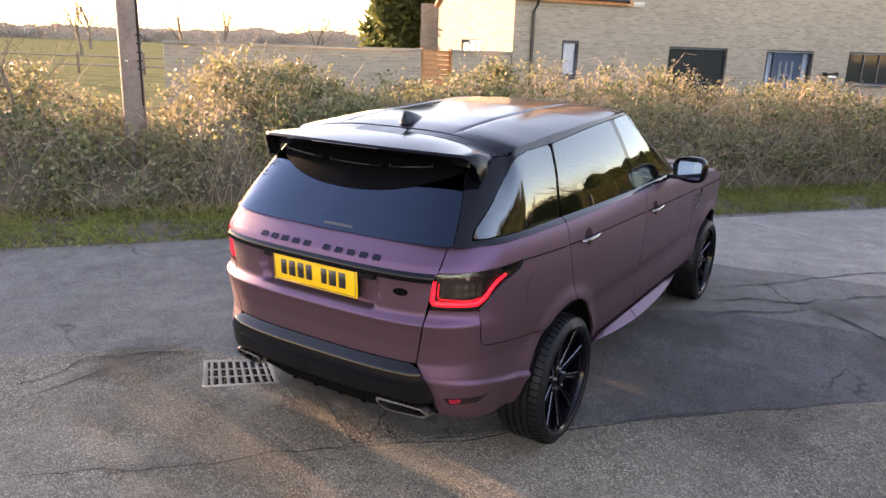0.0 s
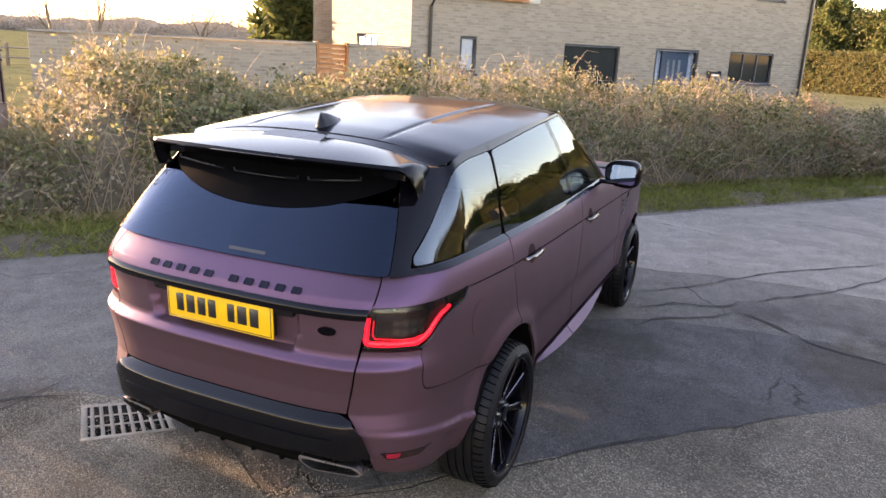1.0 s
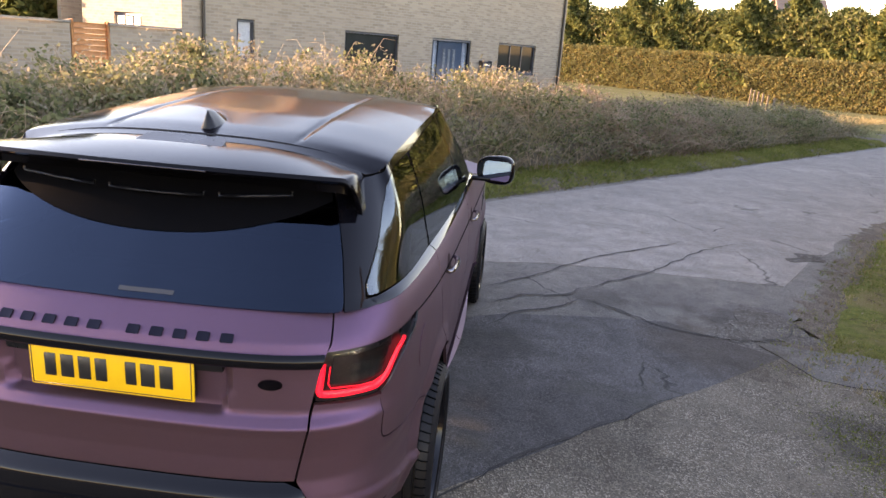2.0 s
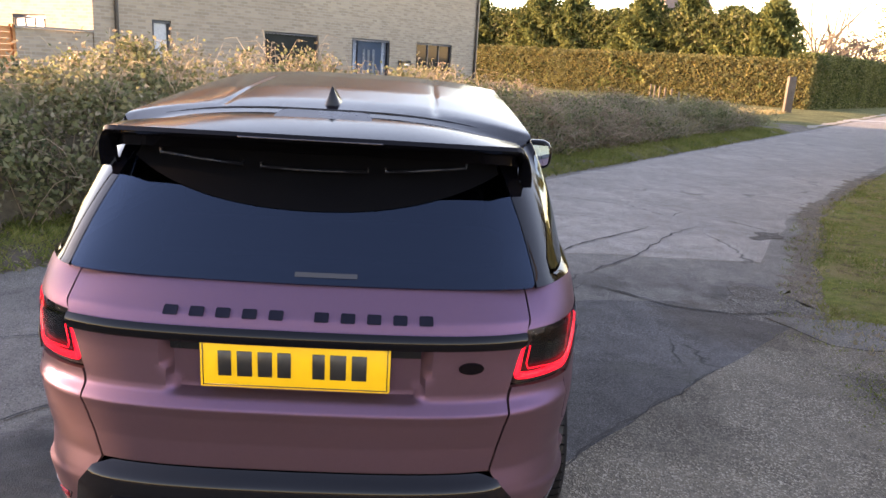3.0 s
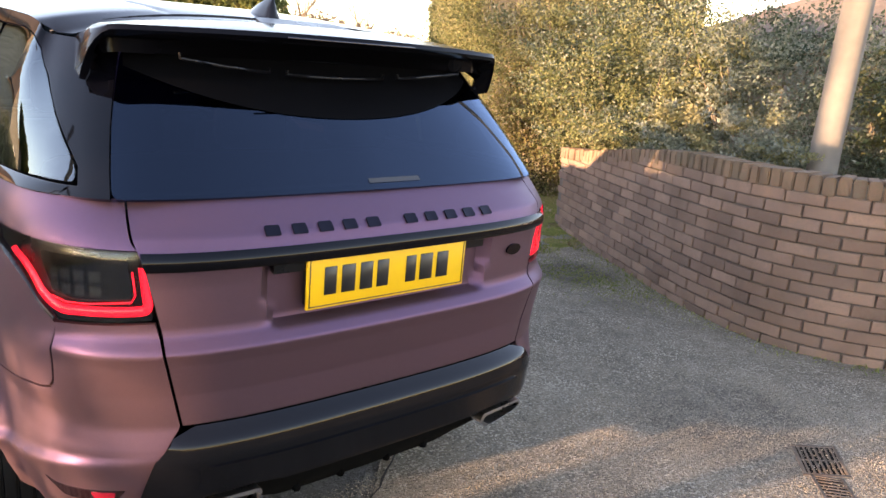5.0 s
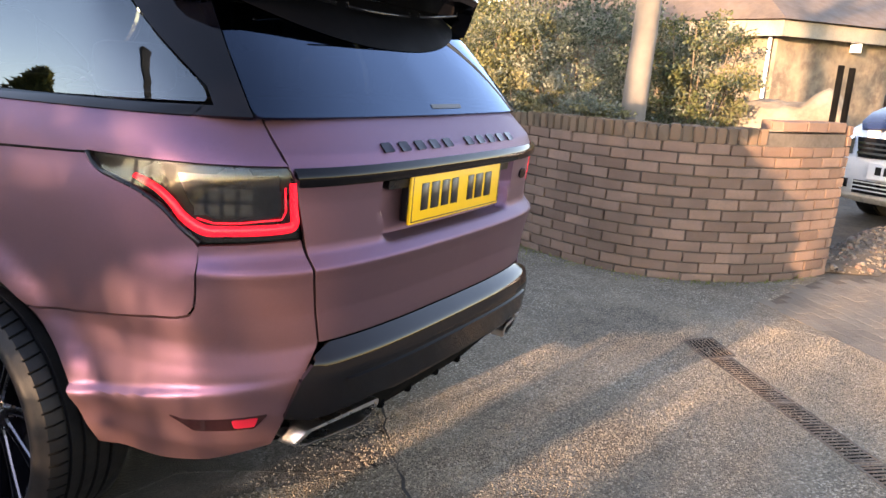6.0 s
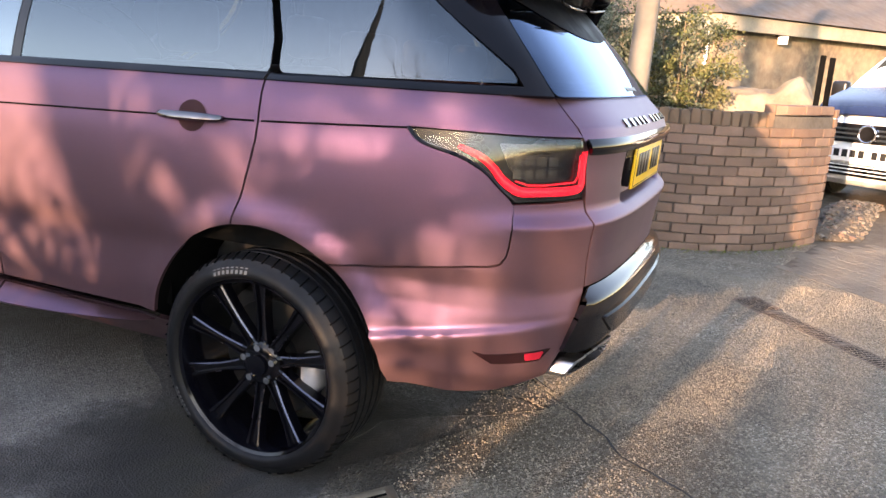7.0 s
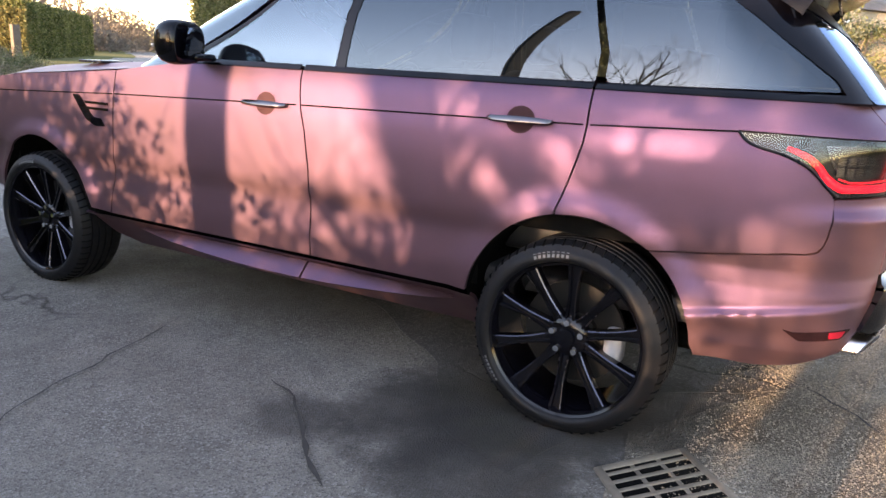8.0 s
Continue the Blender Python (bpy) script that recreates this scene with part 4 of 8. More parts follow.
# doors, wings and sills
b_gap = [(1.135, 0.436), (1.128, 0.62), (1.124, 0.80), (1.145, 0.95), (1.175, 1.06), (1.19, 1.185)]
rear_door = ys([(y - g, z) for y, z in b_gap]) + ys([(y + g, z) for y, z in rear_gap][::-1]) + ys([p for p in arc(0, ARCH, 0.45, 0.437, 40) if p[0] > 0.085]) 
front_gap = [(2.40, 0.436), (2.34, 0.62), (2.31, 0.8), (2.295, 1.0), (2.29, 1.13)]
front_door = ys([(y - g, z) for y, z in front_gap]) + ys([(1.95, 1.175), (1.8, 1.185)]) + ys([(y + g, z) for y, z in b_gap][::-1])
wing = ys([(y + g, z) for y, z in front_gap][::-1]) + ys([p for p in arc(AXLES[1], ARCH, 0.45, 0.42)]) + ys([(3.36, 0.44), (3.52, 0.45), (3.58, 0.86), (3.30, 0.955), (3.30, 0.985), (3.50, 0.97), (3.45, 1.03), (3.1, 1.075), (2.7, 1.10)])
doors = both("front_door", front_door, lower, PAINT, 0.05, 0.028) + both("rear_door", rear_door, lower, PAINT, 0.04, 0.028)
both("front_wing", wing, lower, PAINT, 0.04, 0.028)
sill = ys([(2.55, 0.425), (0.375, 0.425), (0.372, 0.30), (0.42, 0.235), (2.45, 0.235), (2.52, 0.30)])
both("sill", sill, lower, PAINT, 0.08, 0.02)


def blade(sign, t0, t1):
    """A length of the raised sill blade, whose broad face looks up and outwards; thin at both ends."""
    bm = bmesh.new()
    rows = []
    for i in range(25):
        t = t0 + (t1 - t0) * i / 24
        y = 2.20 - 1.72 * t
        w = max(0.004, math.sin(math.pi * min(1.0, max(0.0, t))) ** 0.75)
        zc = 0.384 - 0.004 * t
        x = float(lower(LO.of_y(y), 0.44).x)
        rows.append([bm.verts.new((sign * (x + d), y, zc + z)) for d, z in ((-0.075, 0.016 * w), (-0.036 + 0.012 * w, 0.018 * w), (-0.020 + 0.052 * w, -0.042 * w), (-0.026 + 0.050 * w, -0.052 * w), (-0.13, -0.062 * w - 0.03))])
    for r0, r1 in zip(rows, rows[1:]):
        for k in range(4):
            bm.faces.new((r0[k], r0[k + 1], r1[k + 1], r1[k]))
    for r in (rows[0], rows[-1]):
        bm.faces.new(r)
    bmesh.ops.recalc_face_normals(bm, faces=bm.faces)
    return bm


for sg in (-1, 1):
    part("sill_blade", blade(sg, 0.0, 0.597), PAINT, car, autosmooth=40)
    part("sill_blade", blade(sg, 0.603, 1.0), PAINT, car, autosmooth=40)


# dark shell behind the shut lines, and the floor
def shell():
    bm = bmesh.new()
    rings = []
    zs_ = [0.0, 0.1, 0.42, 0.74, 1.0]
    ss = np.linspace(-LO.end, LO.end, 120)
    for q in zs_:
        ring_ = []
        for s in ss:
            top = float(np.interp(LO.at(float(s))[1], [-1, 2.1, 2.4, 2.7, 3.1, 3.5, 3.9], [1.16, 1.14, 1.05, 1.02, 0.98, 0.88, 0.80]))
            ring_.append(bm.verts.new(lower(float(s), 0.37 + (top - 0.37) * q, -0.055 if q < 1 else -0.03)))
        rings.append(ring_)
    for r0, r1 in zip(rings, rings[1:]):
        for k in range(len(ss) - 1):
            c = (r0[k].co + r1[k + 1].co) / 2
            if any(math.hypot(c.y - ya, c.z - HUB_Z) < ARCH + 0.03 for ya in AXLES) and abs(c.x) > 0.5:
                continue
            bm.faces.new((r0[k], r0[k + 1], r1[k + 1], r1[k]))
    return bm


part("inner_shell", shell(), UNDER, car)
part("floor_pan", box_bm(-0.55, 0.55, -0.55, 3.5, 0.27, 0.36, 0.03), UNDER, car)


def wheel_well(ya, sg):
    bm = bmesh.new()
    r0, r1 = [], []
    for i in range(25):
        a = math.pi * (-0.02 + 1.04 * i / 24)
        y, z = ya + (ARCH + 0.005) * math.cos(a), HUB_Z + (ARCH + 0.005) * math.sin(a)
        p = lower(sg * LO.of_y(y), max(0.3, z), -0.012)
        r0.append(bm.verts.new((p.x, y, z)))
        r1.append(bm.verts.new((sg * 0.52, y, z)))
    for k in range(24):
        bm.faces.new((r0[k], r0[k + 1], r1[k + 1], r1[k]))
    bm.faces.new(r1)
    return bm


for ya in AXLES:
    for sg in (-1, 1):
        part("wheel_liner", wheel_well(ya, sg), UNDER, car)

# character line: a thin black groove strip along the shoulder
for sg in (-1, 1):
    v, f = [], []
    for y0, y1 in ((-0.47, -0.015), (0.01, 1.165), (1.195, 2.285), (2.305, 3.3)):
        pts = [lower(sg * LO.of_y(y0 + (y1 - y0) * i / 20), float(np.interp(y0 + (y1 - y0) * i / 20, [-0.5, 0, 1.2, 2.3, 3.3], [1.090, 1.071, 1.050, 1.022, 0.982])), 0.0005) for i in range(21)]
        tube(pts, 0.0032, 5, True, v, f)
    part_mesh("shoulder_groove", raw(v, f), UNDER, car)

# ---- greenhouse
U = UP.of_y


def us(pts):
    return [(U(y), z) for y, z in pts]


qwin = us([(-0.03, 1.205), (-0.03, 1.30), (0.02, 1.45), (0.05, 1.555), (-0.18, 1.545), (-0.36, 1.522), (-0.54, 1.495), (-0.64, 1.43), (-0.73, 1.245), (-0.725, 1.215)])
rwin = us([(0.985, 1.20), (0.0, 1.205), (0.0, 1.30), (0.045, 1.45), (0.08, 1.555), (0.55, 1.595), (0.93, 1.62), (0.975, 1.40)])
fwin = us([(1.80, 1.195), (1.035, 1.20), (1.025, 1.40), (0.985, 1.622), (1.22, 1.635), (1.45, 1.52), (1.66, 1.36), (1.80, 1.235)])
both("quarter_glass", fillet(qwin, 0.03), lambda s, z: upper(s, z, 0.0), SIDE_GLASS, 0.06, 0.05, "dark tinted quarter glass", 0.004)
for ob, w in zip(doors[2:], (fillet(rwin, 0.02), mirrored(fillet(rwin, 0.02)))):
    part("window", clip_panel(w, lambda s, z: upper(s, z), 0.08, 0.05, 0.004), SIDE_GLASS, ob, "dark tinted door glass")
for ob, w in zip(doors[:2], (fillet(fwin, 0.02), mirrored(fillet(fwin, 0.02)))):
    part("window", clip_panel(w, lambda s, z: upper(s, z), 0.08, 0.05, 0.004), FRONT_GLASS, ob, "lightly tinted door glass")

# tailgate glass
XU = UP.of_x
glass_edge = [(0.648, 1.187), (0.645, 1.25), (0.64, 1.33), (0.63, 1.42), (0.618, 1.505)]
gpoly = [(XU(-x), z) for x, z in glass_edge][::-1] + [(XU(x), z) for x, z in glass_edge]
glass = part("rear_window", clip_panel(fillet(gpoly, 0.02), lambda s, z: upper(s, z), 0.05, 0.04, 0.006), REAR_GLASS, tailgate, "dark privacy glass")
# D-pillars with the wrap-round black panel, and the belt trim and window rails
for sgn in (1, -1):
    dpil = [(XU(0.651), 1.187), (XU(0.648), 1.25), (XU(0.643), 1.33), (XU(0.633), 1.42), (XU(0.62), 1.52)] + us([(-0.55, 1.535), (-0.40, 1.55), (-0.18, 1.575), (0.06, 1.592), (0.054, 1.558), (-0.18, 1.548), (-0.363, 1.525), (-0.543, 1.499), (-0.644, 1.432), (-0.736, 1.247), (-0.732, 1.208), (-0.03, 1.202), (-0.03, 1.187)])
    poly = dpil if sgn > 0 else mirrored(dpil)
    part("rear_pillar", clip_panel(poly, lambda s, z: upper(s, z), 0.03, 0.025, 0.01), GLOSS_BLACK, car, autosmooth=45)
    rail = us([(0.062, 1.592), (0.6, 1.625), (1.2, 1.652), (1.42, 1.60), (1.75, 1.34), (1.93, 1.187), (1.83, 1.187), (1.815, 1.235), (1.665, 1.365), (1.455, 1.525), (1.225, 1.640), (0.985, 1.626), (0.93, 1.624), (0.55, 1.599), (0.085, 1.559), (0.062, 1.559)])
    poly = rail if sgn > 0 else mirrored(rail)
    part("roof_rail", clip_panel(poly, lambda s, z: upper(s, z), 0.05, 0.03, 0.012), GLOSS_BLACK, car, autosmooth=45)
    bp = us([(1.03, 1.20), (1.021, 1.40), (0.981, 1.622), (0.934, 1.618), (0.979, 1.40), (0.989, 1.20)])
    poly = bp if sgn > 0 else mirrored(bp)
    part("door_pillar", clip_panel(poly, lambda s, z: upper(s, z, 0.001), 0.05, 0.05, 0.01), GLOSS_BLACK, car)
    v, f = [], []
    for y0, y1 in ((-0.715, -0.01), (0.0, 1.18), (1.2, 1.93)):
        rows = []
        for i in range(25):
            y = y0 + (y1 - y0) * i / 24
            a, b = lower(sgn * LO.of_y(y), 1.183), upper(sgn * U(y), 1.207)
            o = Vector((sgn * 0.006, 0, 0))
            rows.append((a, a.lerp(b, 0.15) + o, a.lerp(b, 0.75) + o, b))
        k0 = len(v)
        for r in rows:
            v += list(r)
        for i in range(24):
            for k in range(3):
                q = k0 + i * 4 + k
                f.append((q, q + 1, q + 5, q + 4) if sgn > 0 else (q, q + 4, q + 5, q + 1))
    part_mesh("belt_trim", raw(v, f), GLOSS_BLACK, car, autosmooth=50)
# rear shoulder cap between tailgate corner and D-pillar
# windscreen
bm = bmesh.new()
rows = []
for j in range(11):
    z = 1.13 + 0.53 * j / 10
    s0 = float(np.interp(z, [1.13, 1.34, 1.60, 1.66], [U(1.99), U(1.80), U(1.62), U(1.60)]))
    rows.append([bm.verts.new(upper(sg * (s0 + (UP.end - s0) * t), z)) for sg, t in [(1, i / 12) for i in range(12)] + [(-1, 1 - i / 12) for i in range(13)]])
for r0, r1 in zip(rows, rows[1:]):
    for k in range(len(r0) - 1):
        bm.faces.new((r0[k], r0[k + 1], r1[k + 1], r1[k]))
bm.normal_update()
if sum(q.normal.y for q in bm.faces) < 0:
    bmesh.ops.reverse_faces(bm, faces=bm.faces)
part("windscreen", bm, FRONT_GLASS, car, "clear windscreen")


# roof skin: its edge lies on the top of the pillars and rails
TOPS = [(-0.9, 1.53), (-0.55, 1.535), (-0.40, 1.55), (-0.18, 1.575), (0.06, 1.592), (0.6, 1.625), (1.2, 1.652), (1.5, 1.655)]
EDGE = []
for yb in np.linspace(-0.80, 1.36, 60):
    zt = float(np.interp(yb, *zip(*TOPS)))
    q = upper(U(float(yb)), zt)
    EDGE.append((q.y, q.x, zt))
EDGE = np.array(sorted(EDGE))


def roof_mid(y):
    return float(np.interp(y, [-0.42, -0.2, 0.1, 0.6, 1.0, 1.30, 1.47], [1.600, 1.635, 1.664, 1.692, 1.699, 1.69, 1.668]))


def roof_point(u, y):
    w = float(np.interp(y, EDGE[:, 0], EDGE[:, 1])) + 0.003
    e = float(np.interp(y, EDGE[:, 0], EDGE[:, 2])) + 0.002
    m = roof_mid(y)
    z = e + (m - e) * (1 - abs(u) ** 3.0)
    # two long grooves between the roof panels
    z -= 0.006 * math.exp(-((abs(u) - 0.52) / 0.018) ** 2) * smooth((y + 0.3) / 0.05)
    return Vector((u * w, y - 0.24 * u * u * smooth((y - 0.9) / 0.5), z))


def roof_sheet():
    bm = bmesh.new()
    uu = np.r_[np.linspace(-1, -0.56, 8), np.linspace(-0.545, -0.495, 6), np.linspace(-0.48, 0.48, 17), np.linspace(0.495, 0.545, 6), np.linspace(0.56, 1, 8)]
    yy = np.r_[np.linspace(-0.40, 1.45, 40)]
    grid = [[bm.verts.new(roof_point(float(u), float(y))) for u in uu] for y in yy]
    for r0, r1 in zip(grid, grid[1:]):
        for k in range(len(uu) - 1):
            bm.faces.new((r0[k], r0[k + 1], r1[k + 1], r1[k]))
    bmesh.ops.recalc_face_normals(bm, faces=bm.faces)
    return bm


part("roof", roof_sheet(), ROOF_BLACK, car, "gloss black roof panel", autosmooth=50)


# roof spoiler: its lip turns down at both ends into fins that meet the rear pillars
def spoiler():
    bm = bmesh.new()
    rows = []
    n = 61
    for i in range(n):
        u = -1 + 2 * i / (n - 1)
        a, sg = abs(u), (1 if u >= 0 else -1)
        c = min(1.0, a / 0.78)
        q = max(0.0, (a - 0.78) / 0.22)
        lip = Vector((sg * (0.590 * c + 0.055 * math.sin(q * math.pi / 2)), -0.732 + 0.085 * c * c + 0.085 * q, 1.571 - 0.010 * c * c - 0.122 * (1 - math.cos(q * math.pi / 2)) ** 0.9))
        root = roof_point(sg * c * 0.985, -0.395)
        root = root.lerp(Vector((sg * 0.640, -0.505, 1.475)), q)
        top0 = Vector((root.x, root.y - 0.004, root.z - 0.002))
        mid = top0.lerp(lip, 0.55) + Vector((sg * 0.006 * q, 0, 0.012 * (1 - q)))
        edge = lip + Vector((sg * 0.002 * q, -0.005, -0.012 + 0.006 * q))
        under = lip + Vector((-sg * 0.012 * (0.3 + q), 0.012, -0.026 + 0.016 * q))
        inn = lip + Vector((-sg * 0.030 * (0.3 + q), 0.075 - 0.03 * q, -0.032 + 0.012 * q))
        foot = Vector((sg * (0.575 * c + 0.050 * q), -0.575 + 0.012 * q, 1.498 - 0.012 * q))
        rows.append([bm.verts.new(p) for p in (top0, mid, lip, edge, under, inn, foot)])
    for r0, r1 in zip(rows, rows[1:]):
        for k in range(6):
            bm.faces.new((r0[k], r0[k + 1], r1[k + 1], r1[k]))
    for r in (rows[0], rows[-1]):
        bm.faces.new(r)
    bmesh.ops.recalc_face_normals(bm, faces=bm.faces)
    return bm


spoil = part("roof_spoiler", spoiler(), ROOF_BLACK, car, autosmooth=38)
part("brake_light", box_bm(-0.20, 0.20, -0.7405, -0.7345, 1.5555, 1.561, 0.002), DARK_CHROME, spoil, "high-level brake light strip")
# three curved slots under the spoiler, each with a bright lower lip
for x0, x1 in ((-0.44, -0.205), (-0.155, 0.155), (0.205, 0.44)):
    v, f = [], []
    pts = [Vector((x, -0.650, 1.462 + 0.16 * x * x)) for x in np.linspace(x0, x1, 13)]
    tube([pts[0] + Vector((0, 0, 0.012))] + pts + [pts[-1] + Vector((0, 0, 0.012))], 0.0042, 6, True, v, f)
    part_mesh("vent_lip", raw(v, f), BLACK_TRIM, spoil, autosmooth=60)
# black band across the top of the glass: the spoiler's dark reflection painted on, its lower edge a long arc
arc_low = [(x, 1.357 + 0.105 * (abs(x) / 0.60) ** 2.2) for x in np.linspace(-0.612, 0.612, 25)]
reflection_poly = [(XU(float(x)), float(z)) for x, z in arc_low] + [(XU(0.612), 1.500), (XU(-0.612), 1.500)]
part("printed_border", clip_panel(reflection_poly, lambda s, z: upper(s, z, 0.003), 0.06, 0.03, 0.0), REFLECTION_BLACK, glass, "black band painted for the spoiler's reflection")
# shark-fin aerial and the hatch seam behind it
bm = bmesh.new()
rows = []
for i in range(13):
    t = i / 12
    y = -0.275 + 0.19 * t
    h = 0.072 * (1 - t) ** 0.75 * smooth(t / 0.06 + 0.25)
    w = 0.030 * math.sin(math.pi * min(1, 0.22 + t * 0.78)) ** 0.7
    z0 = roof_point(0, y).z - 0.004
    rows.append([bm.verts.new((x, y, z0 + z)) for x, z in ((-w, 0), (-w * 0.55, h * 0.45), (-w * 0.12, h * 0.92), (0, h), (w * 0.12, h * 0.92), (w * 0.55, h * 0.45), (w, 0))])
for r0, r1 in zip(rows, rows[1:]):
    for k in range(6):
        bm.faces.new((r0[k], r0[k + 1], r1[k + 1], r1[k]))
bm.faces.new(rows[0])
bmesh.ops.recalc_face_normals(bm, faces=bm.faces)
part("shark_fin_aerial", bm, GLOSS_BLACK, car, autosmooth=50)
v, f = tube([roof_point(u / 10, -0.335 + 0.0) + Vector((0, 0, 0.0)) for u in range(-10, 11)], 0.004, 5)
part_mesh("hatch_seam", raw(v, f), BLACK_TRIM, car)
# oblong dark slab on the spoiler's top, added to paint the aerial fin's reflection
fin_refl = fillet([(-0.155, -0.505), (0.155, -0.505), (0.135, -0.41), (-0.135, -0.41)], 0.03, 5)
bm = bmesh.new()
zp = 1.6085
lo_ = [bm.verts.new((x, y, zp - 0.02 - (-0.43 - y) * 0.22)) for x, y in fin_refl]
hi_ = [bm.verts.new((x, y, zp + 0.004 - (-0.43 - y) * 0.22)) for x, y in fin_refl]
bm.faces.new(hi_)
for k in range(len(fin_refl)):
    bm.faces.new((lo_[k], lo_[(k + 1) % len(fin_refl)], hi_[(k + 1) % len(fin_refl)], hi_[k]))
bmesh.ops.recalc_face_normals(bm, faces=bm.faces)
part("spoiler_pod", bm, BLACK_TRIM, spoil, autosmooth=40)

# ---- rear details
# gloss strip across the tailgate between the lamps
strip = [(X(-0.614), 1.040), (X(0.614), 1.040), (X(0.624), 1.083), (X(-0.624), 1.083)]
part("tailgate_strip", clip_panel(strip, lambda s, z: lower(s, z, 0.010 + 0.008 * math.sin(math.pi * min(1, max(0, (z - 1.040) / 0.043)))), 0.05, 0.007, 0.02), GLOSS_BLACK, tailgate)
# black bar below the strip: the strip's shade on the tailgate, painted as a part
shade = [(X(-0.335), 1.012), (X(0.335), 1.012), (X(0.335), 1.034), (X(-0.335), 1.034)]
part("plate_light_bar", clip_panel(shade, lambda s, z: lower(s, z, -0.006), 0.05, 0.02, 0.03), BLACK_TRIM, tailgate)

# number plate: yellow, with plain bars in place of its characters
tilt = -0.045
plate_m = Matrix(((1, 0, 0, 0), (0, 1, tilt, -0.9455 - tilt * 0.975), (0, 0, 1, 0), (0, 0, 0, 1)))
part("plate_plinth", box_bm(-0.246, 0.246, 0.005, 0.032, 0.916, 1.042, 0.004, 2, None, plate_m), BLACK_TRIM, tailgate)
plate = part("number_plate", box_bm(-0.253, 0.253, -0.006, 0.004, 0.910, 1.048, 0.0035, 2, None, plate_m), PLATE_YELLOW, car, "yellow rear number plate with dark bars")
bars = [(-0.205, -0.170), (-0.155, -0.115), (-0.100, -0.062), (-0.048, -0.012), (0.045, 0.078), (0.092, 0.135), (0.150, 0.190)]
for x0, x1 in bars:
    part("plate_bar", box_bm(x0, x1, -0.0085, -0.0055, 0.945, 1.018, 0.001, 1, None, plate_m), PLATE_INK, plate)
for x0, x1, z0, z1 in ((-0.246, 0.246, 0.9165, 0.919), (-0.246, 0.246, 1.039, 1.0415), (-0.2465, -0.244, 0.9165, 1.0415), (0.244, 0.2465, 0.9165, 1.0415)):
    part("plate_border", box_bm(x0, x1, -0.0072, -0.0058, z0, z1, 0, 1, None, plate_m), PLATE_INK, plate)

# plain raised blocks where the tailgate's lettering stands
for i, xc in enumerate((-0.335, -0.265, -0.195, -0.125, -0.055, 0.065, 0.135, 0.205, 0.275, 0.345)):
    s = X(xc)
    block = fillet([(s - 0.019, 1.106), (s + 0.019, 1.106), (s + 0.019, 1.128), (s - 0.019, 1.128)], 0.004, 2)
    part("badge_block", clip_panel(block, lambda q, z: lower(q, z, 0.006), 0.02, 0.02, 0.008), BADGE, tailgate)
oval = [(X(0.475) + 0.036 * math.cos(2 * math.pi * k / 20), 0.985 + 0.017 * math.sin(2 * math.pi * k / 20)) for k in range(20)]
part("oval_badge", clip_panel(oval, lambda q, z: lower(q, z, 0.006), 0.02, 0.02, 0.008), BADGE, tailgate)


# small pale sticker low on the rear glass
st = [(XU(-0.02), 1.203), (XU(0.15), 1.203), (XU(0.15), 1.214), (XU(-0.02), 1.214)]
part("window_sticker", clip_panel(st, lambda s, z: upper(s, z, 0.002), 0.05, 0.02, 0.0), plain("pale sticker", (0.022, 0.022, 0.024), 0.5), glass, "small pale sticker bar")


